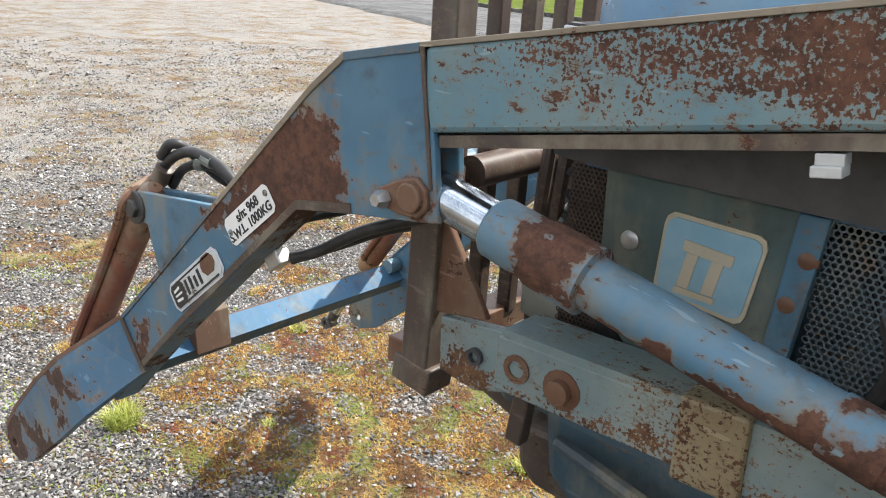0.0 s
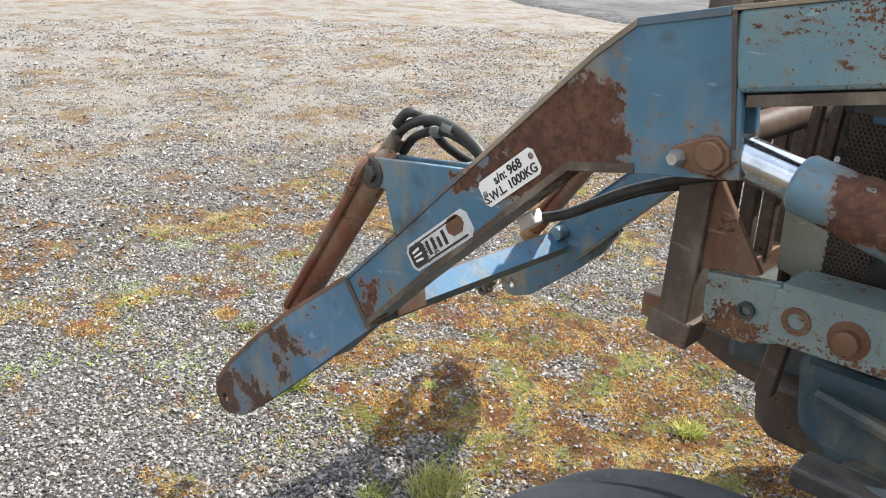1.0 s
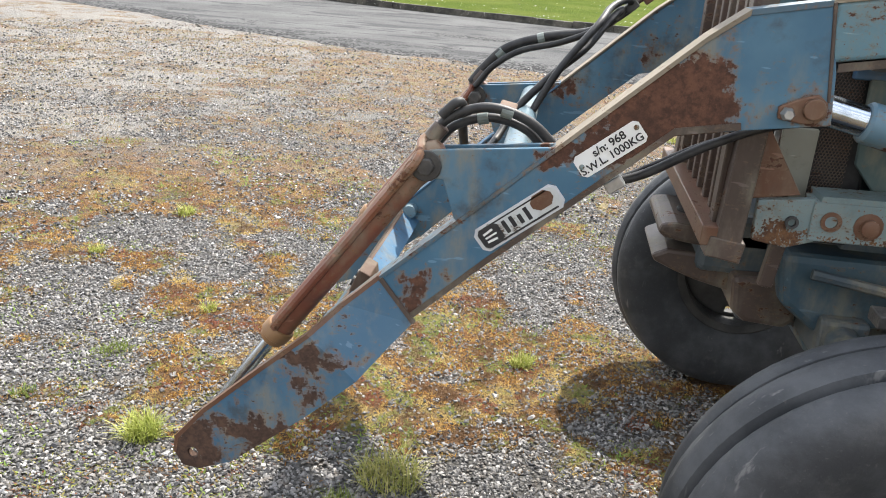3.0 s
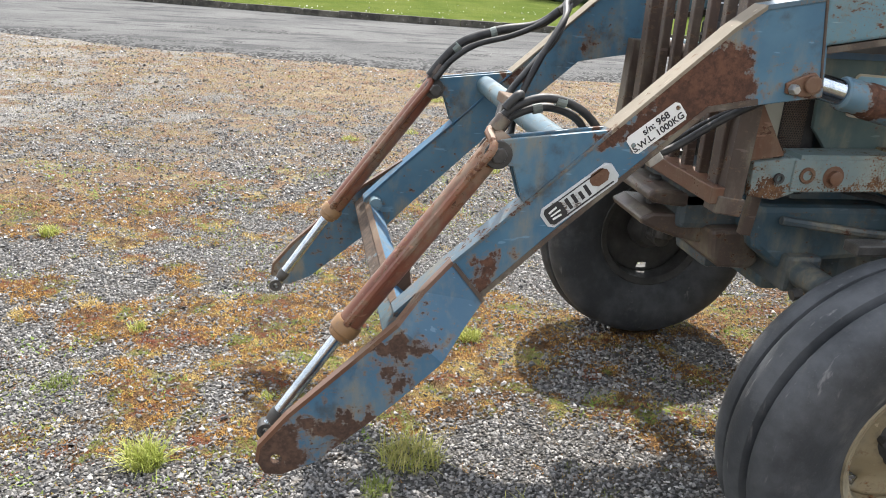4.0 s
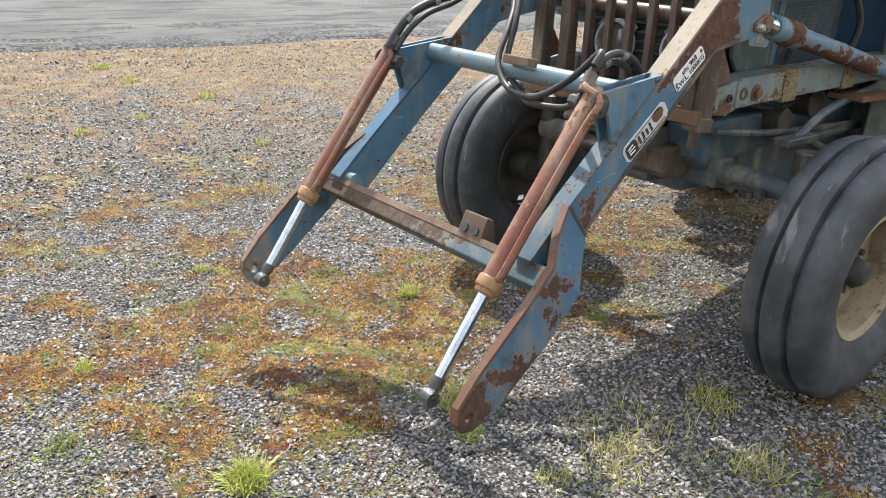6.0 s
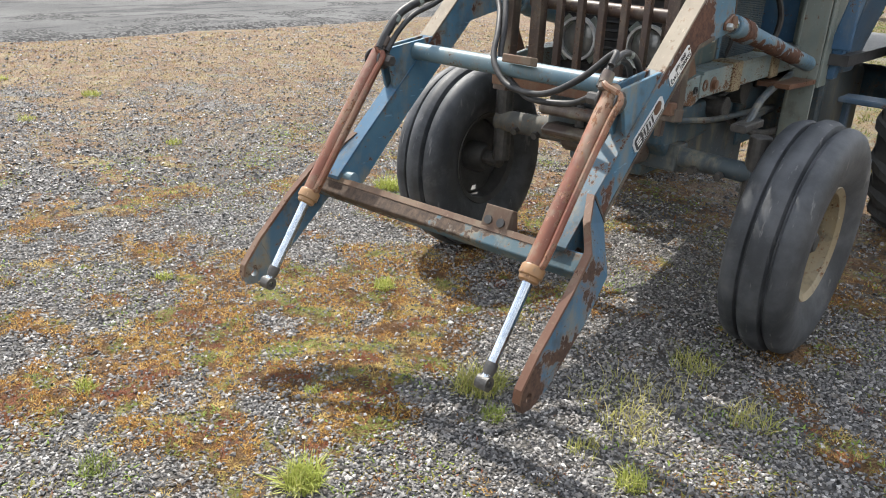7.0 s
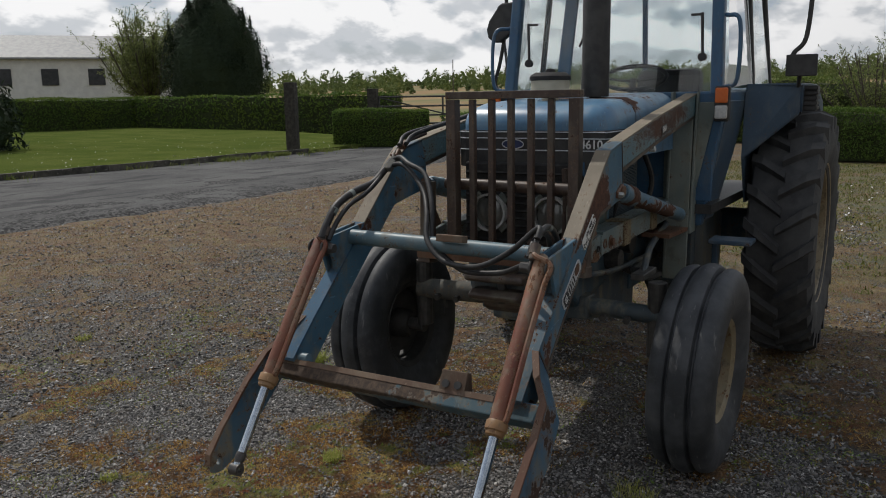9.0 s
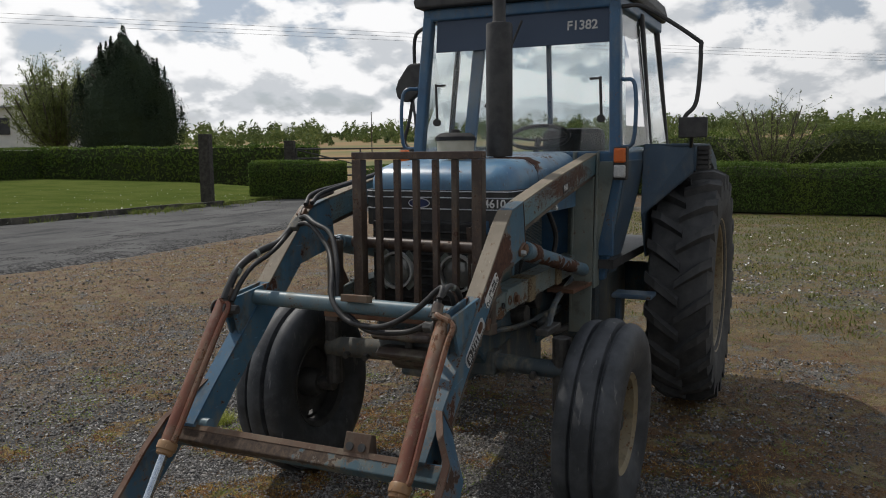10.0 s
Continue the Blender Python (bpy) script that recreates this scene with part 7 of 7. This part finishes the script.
def stones(r0, r1, d0, d1, size, seed, name, label, base_v, base_f, x_max=2.2, y_min=-1.9):
    """Loose stones on the ring of yard from r0 to r1 metres round the loader, thinning from d0 to d1 to the square metre."""
    rng = np.random.RandomState(seed)
    n = int(4 * r1 * r1 * 1.1 * d0)
    x, y = rng.uniform(-1.3 - 1.1 * r1, -1.3 + 1.1 * r1, n), rng.uniform(0.3 - r1, 0.3 + r1, n)
    d = np.hypot((x + 1.3) / 1.1, y - 0.3) + 0.35 * (fbm(x, y, 1.6, 3, 55) - 0.5)
    f = np.clip((d - r0) / (r1 - r0), 0, 1)
    cover = moss_amount(x, y) + 0.95 * (fbm(x, y, 8.0, 4, 77) - 0.5) * 2
    keep = (d > r0) & (d < r1) & (x < x_max) & (y > y_min) & (rng.uniform(0, 1, n) < 1 + (d1 / d0 - 1) * f)
    keep &= (rng.uniform(0, 1, n) > np.clip(cover * 1.1 - 0.25, 0, 0.86)) & ~under_tyre(x, y)
    if r0:
        keep &= (fleck_amount(x, y) < 0.62) | (rng.uniform(0, 1, n) < 0.35)
    x, y, f = x[keep], y[keep], f[keep]
    n, k0 = len(x), len(base_v)
    v = base_v[None] * rng.uniform(0.72, 1.24, (n, k0, 1))
    k = size * np.exp(rng.normal(0, 0.24, n))
    v = v * np.stack((k, k * rng.uniform(0.52, 0.95, n), k * rng.uniform(0.42, 0.80, n)), -1)[:, None, :]
    v = np.einsum("nij,nkj->nki", turn_matrices(rng, n, 0.42), v)
    z = ground_height(x, y) + k * rng.uniform(0.0, 0.45, n)
    v += np.stack((x, y, z), -1)[:, None, :]
    faces = (base_f[None] + k0 * np.arange(n)[:, None, None]).reshape(-1, 3)
    joined(name, v.reshape(-1, 3), faces, m_stone, label, "gravel")


m = Nodes("loose_stone")
r = m.rnd(island=True)
col = m.mix(m.step(r, 0.0, 0.80), (0.036, 0.035, 0.036), (0.215, 0.204, 0.192))
col = m.mix(m.step(r, 0.88, 1.0), col, (0.50, 0.48, 0.45))
col = m.mix(m.step(m.noise(23, 4), 0.50, 0.7, 0, 0.35), col, (0.20, 0.155, 0.105))
col = m.mix(m.step(m.noise(260, 4, 0.7), 0.35, 0.75, 0, 0.35), col, (0.055, 0.055, 0.058))
m_stone = m.end(col, 0.52, 0.0, 0.42)
stones(0.0, 2.1, 12800, 8200, 0.0072, 41, "gravel_stones", "loose grey crushed stones close to the loader", GEM_V, GEM_F)
stones(2.1, 6.5, 4700, 1200, 0.0112, 42, "gravel_stones", "loose grey crushed stones on the open yard", CAP_V, CAP_F, 3.2)
stones(6.5, 12.5, 560, 220, 0.016, 43, "gravel_stones", "loose grey crushed stones towards the drive", CAP_V, CAP_F, 9.0, -4.5)


def blades(name, x, y, length, width, lean, rng, material, label, category, z=None, spread=None, short=False):
    """Bent blades of two quads each (short: one quad), rooted at x and y."""
    n = len(x)
    a = rng.uniform(0, 6.283, n)
    L, w = length * rng.uniform(0.5, 1.25, n), width * rng.uniform(0.6, 1.3, n)
    tilt = np.abs(rng.normal(lean, 0.3, n)) if spread is None else spread
    dx, dy, dz = np.cos(a) * np.sin(tilt), np.sin(a) * np.sin(tilt), np.cos(tilt)
    px, py = -np.sin(a) * w, np.cos(a) * w
    z = ground_height(x, y) if z is None else z
    root = np.stack((x, y, z), -1)
    d = np.stack((dx, dy, dz), -1) * L[:, None]
    side = np.stack((px, py, np.zeros(n)), -1)
    mid = root + d * 0.55
    tip = root + d + np.stack((dx * L * 0.25, dy * L * 0.25, -0.18 * L), -1)
    v = np.stack((root - side, root + side, mid + side * 0.8, mid - side * 0.8, tip + side * 0.15, tip - side * 0.15), 1)
    f = (np.array([(0, 1, 2, 3), (3, 2, 4, 5)])[None] + 6 * np.arange(n)[:, None, None]).reshape(-1, 4)
    if short:
        v, f = v[:, (0, 1, 4, 5)], np.arange(4 * n).reshape(-1, 4)
    ob = joined(name, v.reshape(-1, 3), f, material, label, category)
    return ob


def straw(name, cols):
    m = Nodes(name)
    r = m.rnd(island=True)
    c = m.mix(m.step(r, 0.0, 0.5), cols[0], cols[1])
    c = m.mix(m.step(r, 0.55, 0.95), c, cols[2])
    c = m.mix(m.step(m.noise(3.6, 4), 0.5, 0.60), c, cols[3])
    for k, more in enumerate(cols[4:]):
        c = m.mix(m.math("MULTIPLY", m.step(m.noise(5.2 + 1.7 * k, 5, 0.65, stretch=(1, 1, 0.1 + k)), 0.53, 0.59), m.step(r, 0.0, 0.5, 0.5, 1.0)), c, more)
    return thin(m, c, 0.75, 0.2, 0.25)


m_moss = straw("dry_moss", [(0.090, 0.042, 0.014), (0.32, 0.155, 0.032), (0.56, 0.37, 0.12), (0.46, 0.34, 0.12), (0.20, 0.066, 0.036), (0.17, 0.205, 0.050), (0.115, 0.062, 0.028)])
m_moss_far = straw("pale_dry_moss", [(0.066, 0.036, 0.015), (0.21, 0.108, 0.034), (0.37, 0.25, 0.09), (0.26, 0.20, 0.07), (0.14, 0.054, 0.032), (0.14, 0.165, 0.042)])
m_weed = straw("small_weeds", [(0.16, 0.23, 0.05), (0.24, 0.22, 0.06), (0.20, 0.080, 0.050), (0.19, 0.28, 0.06)])
m_turf = straw("rough_turf", [(0.07, 0.085, 0.02), (0.16, 0.17, 0.045), (0.27, 0.23, 0.10), (0.13, 0.16, 0.04)])
rng = np.random.RandomState(51)
n = 700000
x, y = rng.uniform(-3.7, 0.9, n), rng.uniform(-1.5, 2.7, n)
cover = moss_amount(x, y) + 0.95 * (fbm(x, y, 8.0, 4, 77) - 0.5) * 2
near = np.clip(1.9 - np.hypot(x + 1.4, y - 0.4) / 1.5, 0.25, 1)
keep = (rng.uniform(0, 1, n) < np.clip((cover - 0.22) * 1.5, 0.008, 0.95) * near) & ~under_tyre(x, y)
blades("dry_moss", x[keep], y[keep], 0.0165, 0.0014, 0.90, rng, m_moss, "matted dry orange and straw-coloured moss between the stones", "moss", short=True)
# flecks of moss further off
n = 320000
x, y = rng.uniform(-9.5, 8.5, n), rng.uniform(-3.2, 10.5, n)
d = np.hypot(x + 1.4, y - 0.5)
keep = (d > 2.0) & (y < along(EDGE, x)) & (fleck_amount(x, y) > 0.628 + 0.08 * rng.uniform(-1, 1, n)) & ~under_tyre(x, y)
blades("dry_moss", x[keep], y[keep], 0.023, 0.0043, 1.0, rng, m_moss_far, "broken flecks of dry orange moss on the open yard", "moss", short=True)
n = 120000
x, y = rng.uniform(-4.2, 1.6, n), rng.uniform(-1.8, 3.4, n)
keep = (rng.uniform(0, 1, n) < np.clip((fbm(x, y, 3.0, 4, 91) - 0.53) * 5, 0, 1)) & ~under_tyre(x, y)
blades("small_weeds", x[keep], y[keep], 0.018, 0.0040, 0.95, rng, m_weed, "scattered tiny green and reddish weeds", "weeds", short=True)
# thin turf between the tractor and the hedge beyond it
n = 105000
x, y = rng.uniform(2.3, 17.6, n), rng.uniform(-11.0, 3.4, n)
keep = fbm(x, y, 1.3, 4, 97) * 0.6 + fbm(x, y, 5.0, 3, 98) * 0.4 + 0.16 * np.clip((x - 3.0) / 12, 0, 1) > 0.535
blades("turf", x[keep], y[keep], 0.060, 0.0075, 0.7, rng, m_turf, "thin rough grass with bare brown ground between", "grass", short=True)


def tuft(x, y, r, count, length, material, label, seed):
    rng = np.random.RandomState(seed)
    a, d = rng.uniform(0, 6.283, count), r * np.sqrt(rng.uniform(0, 1, count)) * 0.55
    bx, by = x + np.cos(a) * d, y + np.sin(a) * d
    ob = blades("grass_tuft", bx, by, length, 0.0016, 0.55, rng, material, label, "grass")
    ob["kind"] = "thing"
    ob["group"] = "grass tufts"
    return ob


m_green = straw("bright_grass", [(0.19, 0.22, 0.04), (0.35, 0.38, 0.09), (0.52, 0.49, 0.20), (0.29, 0.33, 0.07)])
m_dull = straw("dull_grass", [(0.10, 0.15, 0.03), (0.17, 0.22, 0.05), (0.30, 0.28, 0.12), (0.16, 0.19, 0.05)])
m_straw = straw("straw_grass", [(0.20, 0.22, 0.05), (0.32, 0.33, 0.09), (0.50, 0.44, 0.20), (0.36, 0.33, 0.12)])
STRAW = "sparse straw-green tuft of grass in gravel"
BRIGHT, DULL = "bright yellow-green tuft of grass growing in gravel", "thin dull green tuft of grass in gravel"
for k, (x, y, r, c, ln, mm) in enumerate(((-1.965, -0.125, 0.095, 420, 0.085, 1), (-1.18, -0.155, 0.17, 420, 0.085, 2), (-0.84, 0.65, 0.08, 200, 0.055, 1), (0.26, 1.66, 0.16, 360, 0.09, 1),
                                          (-1.315, -0.82, 0.08, 150, 0.07, 1), (-0.52, -0.65, 0.16, 180, 0.065, 2), (-0.91, -0.55, 0.32, 120, 0.07, 2), (-0.80, -0.70, 0.28, 90, 0.065, 2),
                                          (-1.05, -0.68, 0.20, 160, 0.055, 2), (-0.72, -0.95, 0.16, 150, 0.06, 2), (-1.25, -0.62, 0.10, 80, 0.05, 2), (-2.14, 0.77, 0.06, 90, 0.045, 1), (-2.77, 1.91, 0.09, 160, 0.06, 1), (-2.32, 0.35, 0.10, 130, 0.04, 0),
                                          (-2.9, 1.22, 0.07, 110, 0.05, 1), (-1.30, -0.30, 0.08, 120, 0.05, 0), (0.45, -0.45, 0.12, 200, 0.05, 0), (-1.62, 0.22, 0.05, 60, 0.03, 1),
                                          (-2.45, 0.0, 0.07, 80, 0.035, 0), (-0.05, 7.32, 0.20, 240, 0.07, 1), (-0.05, 6.39, 0.16, 200, 0.06, 1), (0.25, 5.24, 0.15, 220, 0.06, 1), (-0.56, 4.68, 0.12, 140, 0.05, 1), (-0.11, 3.41, 0.10, 140, 0.04, 1), (-1.11, 4.31, 0.13, 150, 0.045, 1), (-1.45, 1.4, 0.07, 90, 0.04, 1), (0.0, 0.95, 0.10, 160, 0.05, 1))):
    tuft(x, y, r, c, ln, (m_dull, m_green, m_straw)[mm], (DULL, BRIGHT, STRAW)[mm], 60 + k)

rng = np.random.RandomState(88)
n = 5200
wx = np.where(rng.uniform(0, 1, n) < 0.75, rng.normal(14.6, 1.5, n), rng.uniform(4.0, 19.0, n))
wy = along(KERB, wx) + rng.normal(-0.08, 0.10, n) + np.where(rng.uniform(0, 1, n) < 0.3, rng.normal(0, 0.45, n), 0)
keep = (fbm(wx, wy, 1.7, 3, 61) > 0.48) & (wx < 19.2)
blades("kerb_weeds", wx[keep], wy[keep], 0.16, 0.008, 0.55, rng, m_dull, "rough grass and weeds along the end of the kerb", "weeds", z=np.full(int(keep.sum()), 0.0))

# daisies on the lawn and on the turf beyond the tractor
rng = np.random.RandomState(95)
n = 520
lx, k = rng.uniform(-6, 20, n), rng.uniform(0.4, 4.5, n)
px = lx + k * k * 0.10 * (lx + 20) / 36
py = np.array([float(along(KERB, v)) for v in lx]) + 0.14 + k * k * 0.42 + k * 0.5
pz = 0.10 + 0.0105 * k * k + 0.02 * np.sin(lx * 0.7 + k) + 0.02
rx, ry = rng.uniform(4.5, 15, n), rng.uniform(-7.0, 1.0, n)
px, py, pz = np.concatenate((px, rx)), np.concatenate((py, ry)), np.concatenate((pz, np.full(n, 0.02)))
ring = np.stack((np.cos(np.arange(6) * math.pi / 3), np.sin(np.arange(6) * math.pi / 3), np.zeros(6)), -1)
tilt = turn_matrices(rng, 2 * n, 0.45)
v = np.einsum("nij,kj->nki", tilt, ring) * rng.uniform(0.010, 0.020, 2 * n)[:, None, None] + np.stack((px, py, pz), -1)[:, None, :]
joined("daisies", v.reshape(-1, 3), np.arange(12 * n).reshape(-1, 6), m_white, "tiny white daisies scattered over the grass", "flowers")
